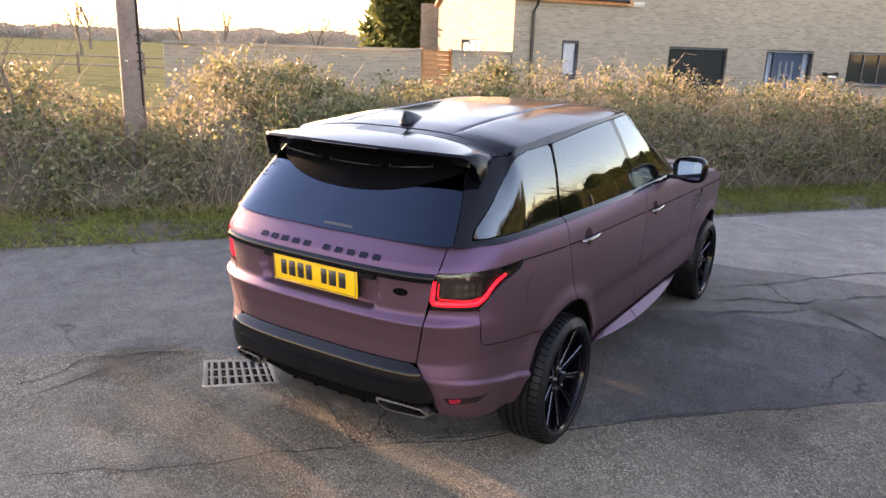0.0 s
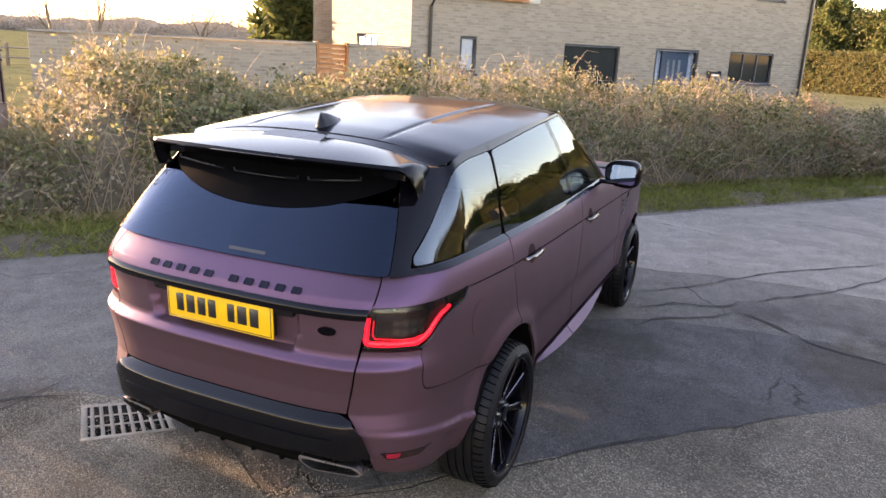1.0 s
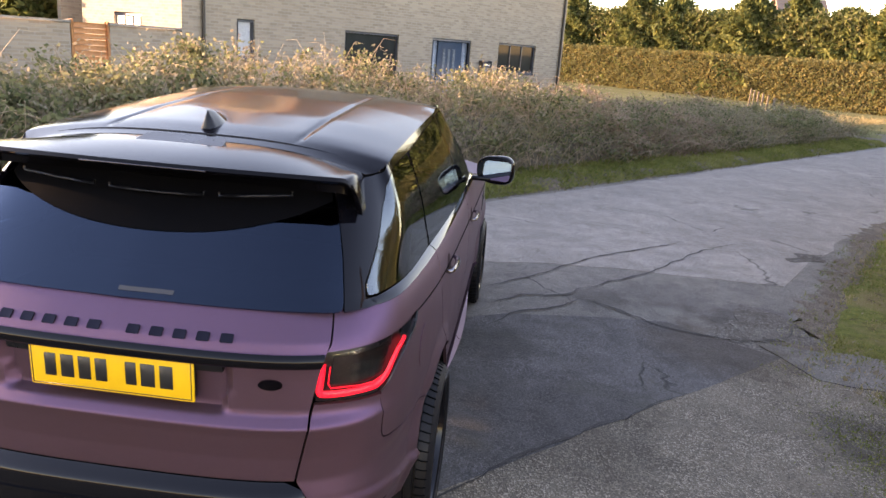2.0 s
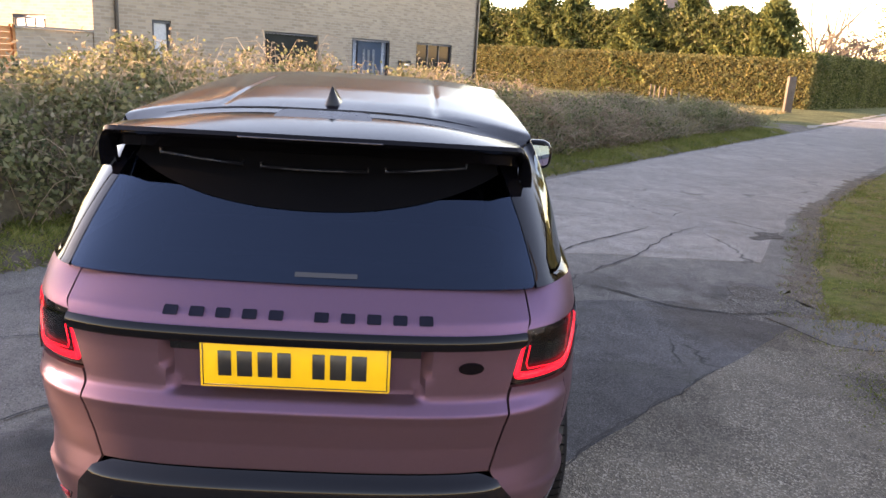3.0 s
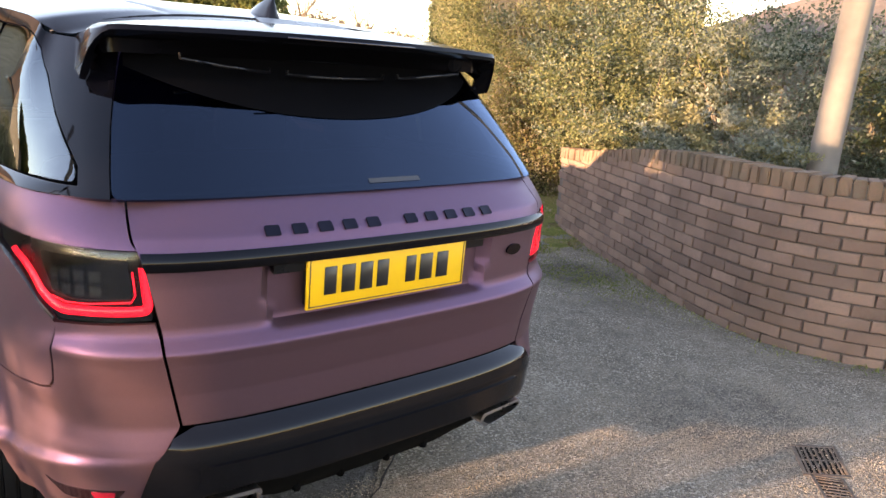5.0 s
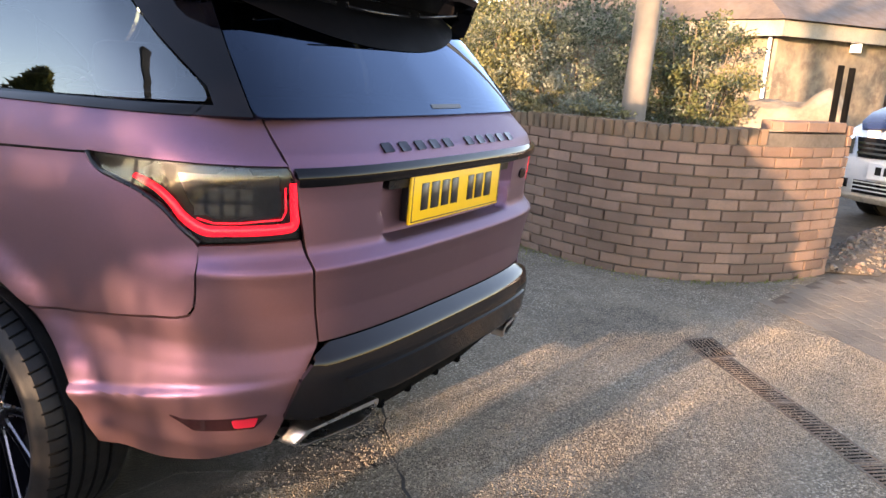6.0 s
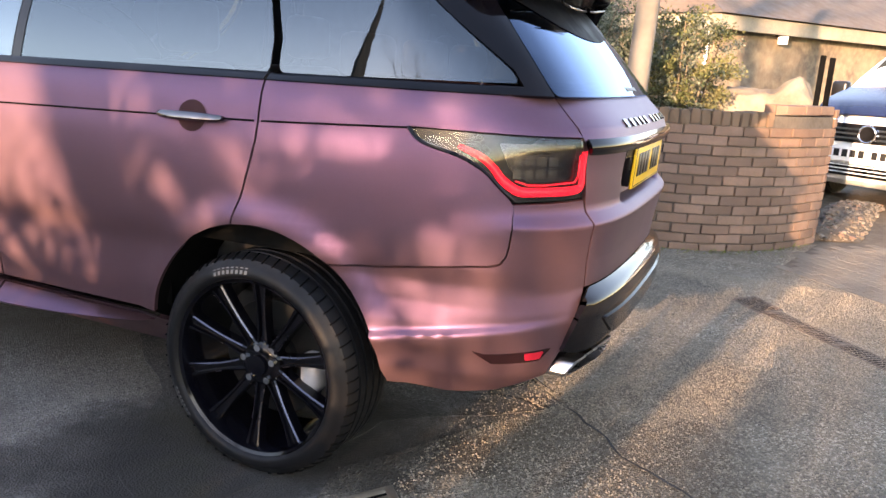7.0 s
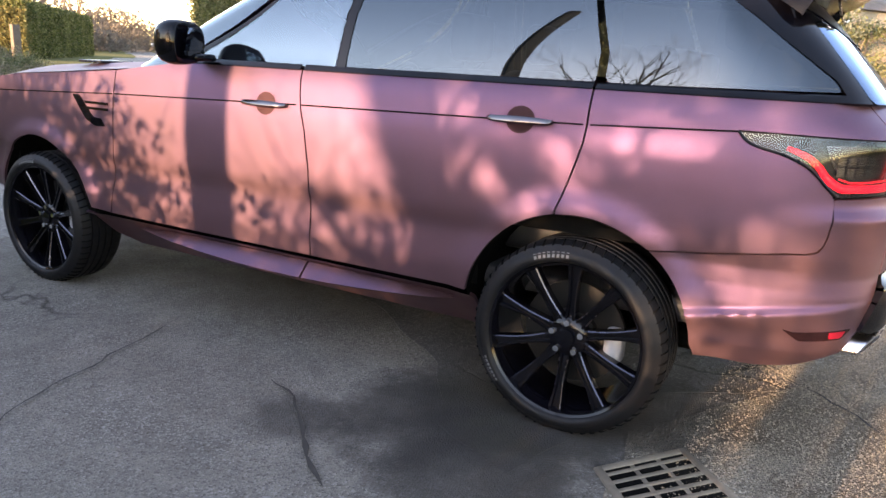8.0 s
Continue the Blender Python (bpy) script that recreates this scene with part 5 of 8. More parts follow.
# tail lamps
SMOKE_CELL = plain("smoked reflector", (0.16, 0.15, 0.14), 0.2, metal=0.9)
def lamp(sgn):
    poly = fillet(LAMP, 0.008, 2)
    poly = poly if sgn > 0 else mirrored(poly)
    body = part("tail_lamp", clip_panel(poly, lambda s, z: lower(s, z, -0.012), 0.03, 0.03, 0.03), BLACK_TRIM, car, "smoked tail lamp with lit red C-shaped strip", autosmooth=45)
    rim_line = catmull([Vector((s_, z_, 0)) for s_, z_ in LAMP[1:7]], 5)
    v, f = [], []
    tube([lower(sgn * q.x, q.y + 0.003, 0.002) for q in rim_line], 0.0052, 6, True, v, f)
    part_mesh("lamp_rim", raw(v, f), BLACK_TRIM, body, autosmooth=60)
    # lit strip: up the inner edge, along the bottom, then forward along the wing
    zin = [(X(0.622), 1.05), (X(0.618), 0.99), (X(0.616), 0.955), (X(0.64), 0.945), (LO.of_y(-0.80), 0.943), (LO.of_y(-0.755), 0.945), (LO.of_y(-0.715), 0.972), (LO.of_y(-0.69), 1.003), (LO.of_y(-0.655), 1.030), (LO.of_y(-0.60), 1.052)]
    wid = [0.018, 0.020, 0.023, 0.024, 0.024, 0.025, 0.023, 0.020, 0.018, 0.012]
    dense = catmull([Vector((a, b, c)) for (a, b), c in zip(zin, wid)], 6)
    bm = bmesh.new()
    rows = []
    for i, q in enumerate(dense):
        t = dense[min(i + 1, len(dense) - 1)] - dense[max(i - 1, 0)]
        n = Vector((-t.y, t.x)).normalized() * q.z * 0.5
        rows.append([bm.verts.new(lower(sgn * (q.x + n.x * k), q.y + n.y * k, e)) for k, e in ((-1, -0.006), (-0.5, 0.001), (0.5, 0.001), (1, -0.006))])
    for r0, r1 in zip(rows, rows[1:]):
        for k in range(3):
            bm.faces.new((r0[k], r0[k + 1], r1[k + 1], r1[k]))
    bmesh.ops.recalc_face_normals(bm, faces=bm.faces)
    part("light_strip", bm, LAMP_RED, body, "lit red light strip")
    # a finer red line inside the strip
    v, f = [], []
    tube([lower(sgn * q[0], q[1], 0.0005) for q in ((X(0.640), 1.04), (X(0.637), 0.985), (X(0.645), 0.968), (LO.of_y(-0.815), 0.962), (LO.of_y(-0.775), 0.962), (LO.of_y(-0.745), 0.972))], 0.0022, 6, True, v, f)
    part_mesh("inner_light_line", raw(v, f), LAMP_RED, body)
    inner = [(X(0.645), 0.968), (LO.of_y(-0.775), 0.968), (LO.of_y(-0.73), 1.0), (LO.of_y(-0.70), 1.066), (X(0.65), 1.066)]
    inner = fillet(inner, 0.008, 2)
    part("reflector_bowl", clip_panel(inner if sgn > 0 else mirrored(inner), lambda s, z: lower(s, z, -0.008), 0.02, 0.02, 0.006), DARK_CHROME, body)
    for k in range(8):
        yy, zz = -0.838 + 0.027 * (k % 4), 0.978 + 0.034 * (k // 4)
        cell = [(LO.of_y(yy), zz), (LO.of_y(yy + 0.019), zz), (LO.of_y(yy + 0.019), zz + 0.024), (LO.of_y(yy), zz + 0.024)]
        part("indicator_cell", clip_panel(cell if sgn > 0 else mirrored(cell), lambda s, z: lower(s, z, -0.004), 0.02, 0.03, 0.004), SMOKE_CELL, body)
    cover = fillet(LAMP, 0.008, 2)
    part("lens", clip_panel(cover if sgn > 0 else mirrored(cover), lambda s, z: lower(s, z, 0.003), 0.03, 0.02, 0.0), CLEAR, body, "clear glossy lens", autosmooth=45)


lamp(1)
lamp(-1)


# lower bumper insert in gloss black, with claw-shaped ends
def insert_place(s, z):
    p = lower(s, z)
    k = 1 - smooth((abs(s) - 0.55) / 0.14)
    p.y -= 0.034 * (0.4 + 0.6 * k) * smooth((0.658 - z) / 0.034)
    return p


ins = [(X(-0.578), 0.640), (X(-0.52), 0.657), (X(0.52), 0.657), (X(0.578), 0.640), (X(0.618), 0.585), (X(0.648), 0.49), (X(0.60), 0.478), (X(0.40), 0.495), (X(0.345), 0.49), (X(0.32), 0.486), (X(-0.32), 0.486), (X(-0.345), 0.49), (X(-0.40), 0.495), (X(-0.60), 0.478), (X(-0.648), 0.49), (X(-0.618), 0.585)]
part("bumper_insert", clip_panel(ins, insert_place, 0.03, 0.01, 0.10), INSERT_BLACK, car, "gloss black lower bumper insert", autosmooth=40)
low = [(X(-0.52), 0.57), (X(0.52), 0.57), (X(0.42), 0.50), (X(-0.42), 0.50)]
part("tow_cover", clip_panel(fillet(low, 0.02), lambda s, z: insert_place(s, z) + Vector((0, -0.006, 0)), 0.04, 0.03, 0.008), INSERT_BLACK, car)
diff = [(X(-0.56), 0.42), (X(-0.55), 0.50), (X(0.55), 0.50), (X(0.56), 0.42), (X(0.34), 0.385), (X(0.28), 0.36), (X(-0.28), 0.36), (X(-0.34), 0.385)]
part("rear_diffuser", clip_panel(diff, lambda s, z: lower(s, z, -0.025), 0.05, 0.03, 0.02), UNDER, car)
for xc in (-0.22, -0.08, 0.08, 0.22):
    part("diffuser_fin", box_bm(xc - 0.012, xc + 0.012, -0.87, -0.76, 0.355, 0.42, 0.012), UNDER, car)


def exhaust(sgn):
    frame = [(0.375, 0.475), (0.60, 0.452), (0.635, 0.405), (0.60, 0.392), (0.42, 0.405), (0.37, 0.445)]
    fr = fillet([(X(x), z) for x, z in frame], 0.015, 3)
    hole = fillet([(X(0.5) + (X(x) - X(0.5)) * 0.90, 0.434 + (z - 0.434) * 0.68) for x, z in frame], 0.010, 3)
    pl = lambda s, z: lower(s, z) + Vector((0, -0.034, 0))
    bm = bmesh.new()
    o = [pl(sgn * s, z) for s, z in fr]
    h = [pl(sgn * s, z) + Vector((0, -0.002, 0)) for s, z in hole]
    d = [p + Vector((0, 0.10, 0)) for p in h]
    b = [p + Vector((0, 0.05, 0)) for p in o]
    k = min(len(o), len(h))
    vo, vh, vd, vb = ([bm.verts.new(p) for p in q] for q in (o, h, d, b))
    for i in range(k):
        j = (i + 1) % k
        bm.faces.new((vo[i], vo[j], vh[j], vh[i]))
        bm.faces.new((vh[i], vh[j], vd[j], vd[i]))
        bm.faces.new((vo[j], vo[i], vb[i], vb[j]))
    bmesh.ops.recalc_face_normals(bm, faces=bm.faces)
    ex = part("exhaust_finisher", bm, SATIN_CHROME, car, "bright chrome exhaust surround", autosmooth=40)
    bm = bmesh.new()
    bm.faces.new([bm.verts.new(p + Vector((0, -0.02, 0))) for p in d])
    part("exhaust_mouth", bm, UNDER, ex, "dark exhaust mouth")


exhaust(1)
exhaust(-1)
# red reflectors low in the bumper corners
for sgn in (1, -1):
    rf = [(LO.of_y(-0.86), 0.505), (LO.of_y(-0.70), 0.492), (LO.of_y(-0.665), 0.50), (LO.of_y(-0.72), 0.462), (LO.of_y(-0.84), 0.468)]
    rf = fillet(rf, 0.006, 2)
    part("reflector", clip_panel(rf if sgn > 0 else mirrored(rf), lambda s, z: lower(s, z, 0.002), 0.03, 0.03, 0.01), REFLECTOR_DARK, car, "dark red bumper reflector")
    # red spot: the sun's glint in the reflector, painted as a piece
    core = fillet([(LO.of_y(-0.845), 0.498), (LO.of_y(-0.80), 0.495), (LO.of_y(-0.805), 0.472), (LO.of_y(-0.84), 0.474)], 0.005, 2)
    part("reflector_core", clip_panel(core if sgn > 0 else mirrored(core), lambda s, z: lower(s, z, 0.0035), 0.03, 0.03, 0.003), REFLECTOR_RED, car, "red spot painted for the sunlit glint")
# fuel flap outline on the right flank
cx = LO.of_y(-0.36)
flap = [(cx + 0.082 * math.cos(2 * math.pi * k / 32), 0.93 + 0.082 * math.sin(2 * math.pi * k / 32)) for k in range(32)]
part("fuel_flap", clip_panel(flap, lambda s, z: lower(s, z, 0.0025), 0.03, 0.03, 0.006), PAINT, car)


# handles
def handle(sgn, y0, y1, z, parent):
    bm = bmesh.new()
    rows = []
    for i in range(17):
        t = i / 16
        y = y0 + (y1 - y0) * t
        p = lower(sgn * LO.of_y(y), z)
        out = 0.012 + 0.026 * math.sin(math.pi * min(1, max(0, t * 1.0))) ** 0.35
        hh = 0.013 * (0.55 + 0.45 * math.sin(math.pi * t) ** 0.5)
        rows.append([bm.verts.new(p + Vector((sgn * (out + dx), 0, dz))) for dx, dz in ((-0.014, 0), (-0.008, hh * 0.8), (0, hh), (0.008, hh * 0.4), (0.009, -hh * 0.4), (0, -hh), (-0.008, -hh * 0.8))])
    for r0, r1 in zip(rows, rows[1:]):
        for k in range(7):
            bm.faces.new((r0[k], r0[(k + 1) % 7], r1[(k + 1) % 7], r1[k]))
    for r in (rows[0], rows[-1]):
        bm.faces.new(r)
    bmesh.ops.recalc_face_normals(bm, faces=bm.faces)
    part("handle", bm, HANDLE_CHROME, parent, "dark polished pull handle", autosmooth=50)
    c = LO.of_y((y0 + y1) / 2)
    # flush disc; the shade of a hollow cup is put into its dark colour
    cup = [(c + 0.052 * math.cos(2 * math.pi * k / 24), z + 0.046 * math.sin(2 * math.pi * k / 24)) for k in range(24)]
    if sgn < 0:
        cup = mirrored(cup)
    part("handle_cup", clip_panel(cup, lambda s, zz: lower(s, zz, 0.0015), 0.02, 0.02, 0.0), CUP_SHADE, parent, "flush disc darkened to paint a recess's shade")


CUP_SHADE = plain("painted handle cup shade", (0.028, 0.011, 0.014), 0.6, spec=0.1)
handle(1, 0.11, 0.345, 1.070, doors[2])
handle(-1, 0.11, 0.345, 1.070, doors[3])
handle(1, 1.235, 1.47, 1.045, doors[0])
handle(-1, 1.235, 1.47, 1.045, doors[1])

# wing vents
for sgn in (1, -1):
    vent = ys([(2.60, 1.005), (2.545, 1.003), (2.445, 0.905), (2.385, 0.90), (2.36, 0.865), (2.43, 0.862), (2.50, 0.89)])
    vent = fillet(vent, 0.008, 2)
    vo = part("wing_vent", clip_panel(vent if sgn > 0 else mirrored(vent), lambda s, z: lower(s, z, 0.004), 0.03, 0.03, 0.01), GLOSS_BLACK, car)
    for zz in (0.945, 0.972):
        bl = ys([(2.50, zz + 0.006), (2.33, zz + 0.006), (2.33, zz - 0.006), (2.49, zz - 0.006)])
        part("vent_blade", clip_panel(bl if sgn > 0 else mirrored(bl), lambda s, z: lower(s, z, 0.009), 0.05, 0.02, 0.006), DARK_CHROME, vo)


# door mirrors
def mirror(sgn, parent):
    bm = bmesh.new()
    bmesh.ops.create_icosphere(bm, subdivisions=4, radius=1)
    for v in bm.verts:
        p = v.co
        q = Vector((math.copysign(abs(p.x) ** 0.7, p.x) * 0.118, p.y * 0.095, math.copysign(abs(p.z) ** 0.72, p.z) * 0.088))
        q.y += 0.10 * max(0.0, -q.x)
        if q.y < -0.03 - 0.287 * q.x:
            q.y = -0.03 - 0.287 * q.x + (q.y + 0.03 + 0.287 * q.x) * 0.08
        q.z *= 1.0 + 0.12 * q.x / 0.118
        v.co = Vector((sgn * (0.985 + q.x), 1.70 + q.y, 1.268 + q.z))
    if sgn < 0:
        bmesh.ops.reverse_faces(bm, faces=bm.faces)
    body = part("mirror_housing", bm, GLOSS_BLACK, parent, "gloss black door mirror")
    bm = bmesh.new()
    pts = fillet([(-0.085, -0.058), (0.085, -0.062), (0.092, 0.060), (-0.080, 0.056)], 0.03, 5)
    turn = Matrix.Translation((sgn * 0.99, 1.655, 1.268)) @ Matrix.Rotation(-sgn * radians(16 if sgn > 0 else 38), 4, "Z") @ Matrix.Rotation(radians(0 if sgn > 0 else 12), 4, "X")
    bm.faces.new([bm.verts.new(turn @ Vector((sgn * x, 0, z))) for x, z in pts])
    bmesh.ops.recalc_face_normals(bm, faces=bm.faces)
    if bm.faces[:][0].normal.y > 0:
        bmesh.ops.reverse_faces(bm, faces=bm.faces)
    part("mirror_glass", bm, MIRROR, body, "mirror glass")
    part("mirror_arm", box_bm(sgn * 0.90 - 0.06, sgn * 0.90 + 0.06, 1.66, 1.76, 1.195, 1.225, 0.012), GLOSS_BLACK, body)
    part("turn_signal", box_bm(sgn * 1.0 - 0.07, sgn * 1.0 + 0.07, 1.785, 1.797, 1.245, 1.259, 0.004), STEEL, body)


mirror(1, doors[0])
mirror(-1, doors[1])


# bonnet, front face, lamps and grille
def bonnet():
    bm = bmesh.new()
    rows = []
    for i in range(24):
        y = 2.12 + 1.62 * i / 23
        w = float(np.interp(y, [2.1, 2.3, 2.7, 3.1, 3.45, 3.6, 3.75], [0.80, 0.858, 0.862, 0.842, 0.78, 0.68, 0.45]))
        e = float(np.interp(y, [2.1, 2.3, 2.7, 3.1, 3.45, 3.75], [1.15, 1.137, 1.105, 1.078, 1.035, 0.95]))
        m = float(np.interp(y, [2.1, 2.5, 3.1, 3.5, 3.75], [1.17, 1.172, 1.135, 1.085, 1.0]))
        rows.append([bm.verts.new((u * w, y, e + (m - e) * (1 - abs(u) ** 3) + 0.012 * math.exp(-((abs(u) - 0.72) / 0.09) ** 2))) for u in np.linspace(-1, 1, 25)])
    for r0, r1 in zip(rows, rows[1:]):
        for k in range(24):
            bm.faces.new((r0[k], r0[k + 1], r1[k + 1], r1[k]))
    bmesh.ops.recalc_face_normals(bm, faces=bm.faces)
    return bm


bon = part("bonnet", bonnet(), PAINT, car, autosmooth=50)
for sgn in (1, -1):
    part("bonnet_vent", box_bm(sgn * 0.60 - 0.10, sgn * 0.60 + 0.10, 2.62, 2.80, 1.150, 1.163, 0.006), BLACK_TRIM, bon)
part("cowl_panel", box_bm(-0.76, 0.76, 2.02, 2.13, 1.12, 1.15, 0.01), BLACK_TRIM, car)
for sgn in (1, -1):
    poly = [(LO.of_y(3.55), 0.44), (LO.of_y(3.59), 0.86), (LO.end - 0.45, 0.90), (LO.end - 1e-3, 0.90), (LO.end - 1e-3, 0.28), (LO.end - 0.6, 0.28)]
    part("front_bumper", clip_panel(poly if sgn < 0 else mirrored(poly), lambda s, z: lower(-s, z), 0.06, 0.05, 0.02), PAINT, car)
    hl = [(LO.of_y(3.335), 0.957), (LO.of_y(3.335), 0.98), (LO.of_y(3.50), 0.972), (LO.of_y(3.70), 0.96), (LO.of_y(3.70), 0.90), (LO.of_y(3.55), 0.885)]
    h = part("headlamp", clip_panel(hl if sgn > 0 else mirrored(hl), lambda s, z: lower(s, z, 0.002), 0.04, 0.03, 0.03), CHROME, car, "clear headlamp")
part("grille", box_bm(-0.48, 0.48, 3.76, 3.80, 0.80, 0.97, 0.015), BLACK_TRIM, car)


# wheels
DISC = plain("dull brake disc", (0.012, 0.012, 0.012), 0.5, metal=0.6)
def wheel(ya, sgn):
    c = (sgn * WHEEL_X, ya, WHEEL_Z)
    w = new("wheel")
    w.matrix_basis = Matrix.Translation(c)
    w.parent = car
    R = TYRE_R
    prof = [(-0.13, 0.262), (-0.135, 0.29), (-0.128, 0.325), (-0.105, R - 0.006), (-0.075, R)]
    for g0 in (-0.05, -0.012, 0.028, 0.066):
        prof += [(g0 - 0.006, R), (g0 - 0.004, R - 0.009), (g0 + 0.004, R - 0.009), (g0 + 0.006, R)]
    prof += [(0.085, R - 0.002), (0.112, R - 0.012), (0.124, R - 0.030), (0.131, 0.312), (0.134, 0.297), (0.133, 0.288), (0.126, 0.280), (0.11, 0.273)]
    tyre = part("tyre", lathe_x(prof, c, 96, sgn), RUBBER, w, autosmooth=35)
    # cross grooves cut as dark sipes on the shoulder
    v, f = [], []
    for k in range(60):
        a = 2 * math.pi * k / 60
        p = [Vector((c[0] + sgn * o, ya + r * math.cos(a + da), WHEEL_Z + r * math.sin(a + da))) for o, r, da in ((0.072, R + 0.0005, 0), (0.095, R - 0.003, 0.012), (0.116, R - 0.013, 0.018))]
        tube(p, 0.0032, 4, True, v, f)
    tagged(part_mesh("tread_pattern", raw(v, f), UNDER, tyre), kind="stuff")
    # plain raised bars where the sidewall is lettered
    v, f = [], []
    for a0, n in ((1.38, 8), (-0.55, 7)):
        for k in range(n):
            a = a0 + (0.055 if a0 > 0 else 0.05) * (k - n / 2)
            b = a + 0.032
            base = len(v)
            for r in (0.297, 0.316):
                for an in (a, b):
                    o = float(np.interp(r, [0.297, 0.312, 0.319], [0.134, 0.131, 0.124])) + 0.0018
                    v.append(Vector((c[0] + sgn * o, ya + r * math.cos(an), WHEEL_Z + r * math.sin(an))))
            f.append((base, base + 1, base + 3, base + 2))
    tagged(part_mesh("sidewall_lettering", raw(v, f), RUBBER_MARK, tyre, flat=True), kind="stuff")
    rim = part("rim", lathe_x([(0.10, 0.275), (0.118, 0.281), (0.124, 0.277), (0.118, 0.268), (0.095, 0.262), (0.06, 0.258), (-0.10, 0.25), (-0.11, 0.275)], c, 96, sgn), RIM_BLACK, w, autosmooth=40)

    def spoke():
        bm = bmesh.new()
        n = 9
        rows = []
        for i in range(n):
            t = i / (n - 1)
            r = 0.055 + 0.207 * t
            hw = 0.021 - 0.008 * math.sin(math.pi * t) + 0.004 * t
            out = 0.070 + 0.030 * t ** 1.3
            rows.append([bm.verts.new((o, x, r)) for o, x in ((out - 0.04, -hw), (out - 0.004, -hw), (out, -hw + 0.004), (out, -hw * 0.45), (out - 0.010, -hw * 0.35), (out - 0.010, hw * 0.35), (out, hw * 0.45), (out, hw - 0.004), (out - 0.004, hw), (out - 0.04, hw))])
        for r0, r1 in zip(rows, rows[1:]):
            for k in range(9):
                fc = bm.faces.new((r0[k], r0[k + 1], r1[k + 1], r1[k]))
                fc.material_index = int(k in (1, 7) and r0 is not rows[0])
        bm.faces.new(rows[-1])
        bmesh.ops.recalc_face_normals(bm, faces=bm.faces)
        return bm
    me = bpy.data.meshes.new("spoke")
    bm = spoke()
    if sgn < 0:
        for q in bm.verts:
            q.co.x = -q.co.x
        bmesh.ops.reverse_faces(bm, faces=bm.faces)
    bm.to_mesh(me)
    bm.free()
    me.materials.append(RIM_BLACK)
    me.materials.append(SPOKE_EDGE)
    for k in range(10):
        o = new("spoke", me)
        o.parent = rim
        o.matrix_basis = Matrix.Translation(c) @ Matrix.Rotation(2 * math.pi * k / 10 + radians(3), 4, "X")
    hub = part("hub_cap", lathe_x([(0.03, 0.075), (0.068, 0.07), (0.078, 0.055), (0.080, 0.034), (0.092, 0.032), (0.094, 0.0005)], c, 40, sgn), RIM_BLACK, w, autosmooth=40)
    v, f = [], []
    for k in range(5):
        a = 2 * math.pi * k / 5 + 0.3
        p0 = Vector((c[0] + sgn * 0.060, ya + 0.055 * math.cos(a), WHEEL_Z + 0.055 * math.sin(a)))
        v, f = tube([p0, p0 + Vector((sgn * 0.028, 0, 0))], 0.011, 8)
        part_mesh("wheel_nut", raw(v, f), CHROME, hub, "bright wheel nut", autosmooth=40)
    part("brake_disc", lathe_x([(-0.02, 0.10), (-0.02, 0.185), (0.0, 0.185), (0.0, 0.09), (0.02, 0.085), (0.025, 0.01)], c, 48, sgn), DISC, w, autosmooth=40)
    y0 = ya - 0.155
    part("brake_caliper", box_bm(c[0] - 0.045, c[0] + 0.035, y0 - 0.03, y0 + 0.035, WHEEL_Z - 0.075, WHEEL_Z + 0.05, 0.02), CALIPER, w, "grey brake caliper")


for ya in AXLES:
    for sgn in (1, -1):
        wheel(ya, sgn)

# ---- cabin, seen dimly through the glass
part("cabin_floor", box_bm(-0.70, 0.70, -0.70, 2.3, 0.42, 0.50, 0.02), CABIN, car)
part("parcel_shelf", box_bm(-0.62, 0.62, -0.66, -0.15, 1.02, 1.06, 0.01), CABIN, car)
part("dashboard", box_bm(-0.70, 0.70, 1.62, 2.15, 0.85, 1.13, 0.06), CABIN, car)
for x in (-0.38, 0.38):
    seat = part("front_seat", box_bm(x - 0.25, x + 0.25, 0.85, 1.40, 0.55, 0.72, 0.06), LEATHER, car)
    part("seat_back", box_bm(x - 0.24, x + 0.24, 0.72, 0.90, 0.66, 1.22, 0.06, 3, None, Matrix.Translation((0, 0.0, 0)) @ Matrix(((1, 0, 0, 0), (0, 1, -0.18, 0.12), (0, 0, 1, 0), (0, 0, 0, 1)))), LEATHER, seat)
    part("headrest", box_bm(x - 0.13, x + 0.13, 0.63, 0.73, 1.25, 1.44, 0.04, 3), LEATHER, seat)
bench = part("rear_bench", box_bm(-0.64, 0.64, 0.0, 0.5, 0.55, 0.72, 0.06), LEATHER, car)
part("bench_back", box_bm(-0.64, 0.64, -0.16, 0.04, 0.66, 1.18, 0.06), LEATHER, bench)
for x in (-0.42, 0.0, 0.42):
    part("headrest", box_bm(x - 0.12, x + 0.12, -0.15, -0.05, 1.2, 1.34, 0.035, 3), LEATHER, bench)
v, f = [], []
tube([Vector((0.38 + 0.18 * math.cos(2 * math.pi * k / 32), 1.52 - 0.05 * math.sin(2 * math.pi * k / 32), 1.05 + 0.17 * math.sin(2 * math.pi * k / 32))) for k in range(33)], 0.014, 8, False, v, f)
part_mesh("steering_wheel", raw(v, f), LEATHER, car)

# ---------------------------------------------------------------- planting
rng = np.random.default_rng(7)


def quads_mesh(name, verts, n):
    me = bpy.data.meshes.new(name)
    me.vertices.add(4 * n)
    me.loops.add(4 * n)
    me.polygons.add(n)
    me.vertices.foreach_set("co", np.ascontiguousarray(verts, dtype=np.float32).ravel())
    me.loops.foreach_set("vertex_index", np.arange(4 * n, dtype=np.int32))
    me.polygons.foreach_set("loop_start", np.arange(0, 4 * n, 4, dtype=np.int32))
    me.update(calc_edges=True)
    return me


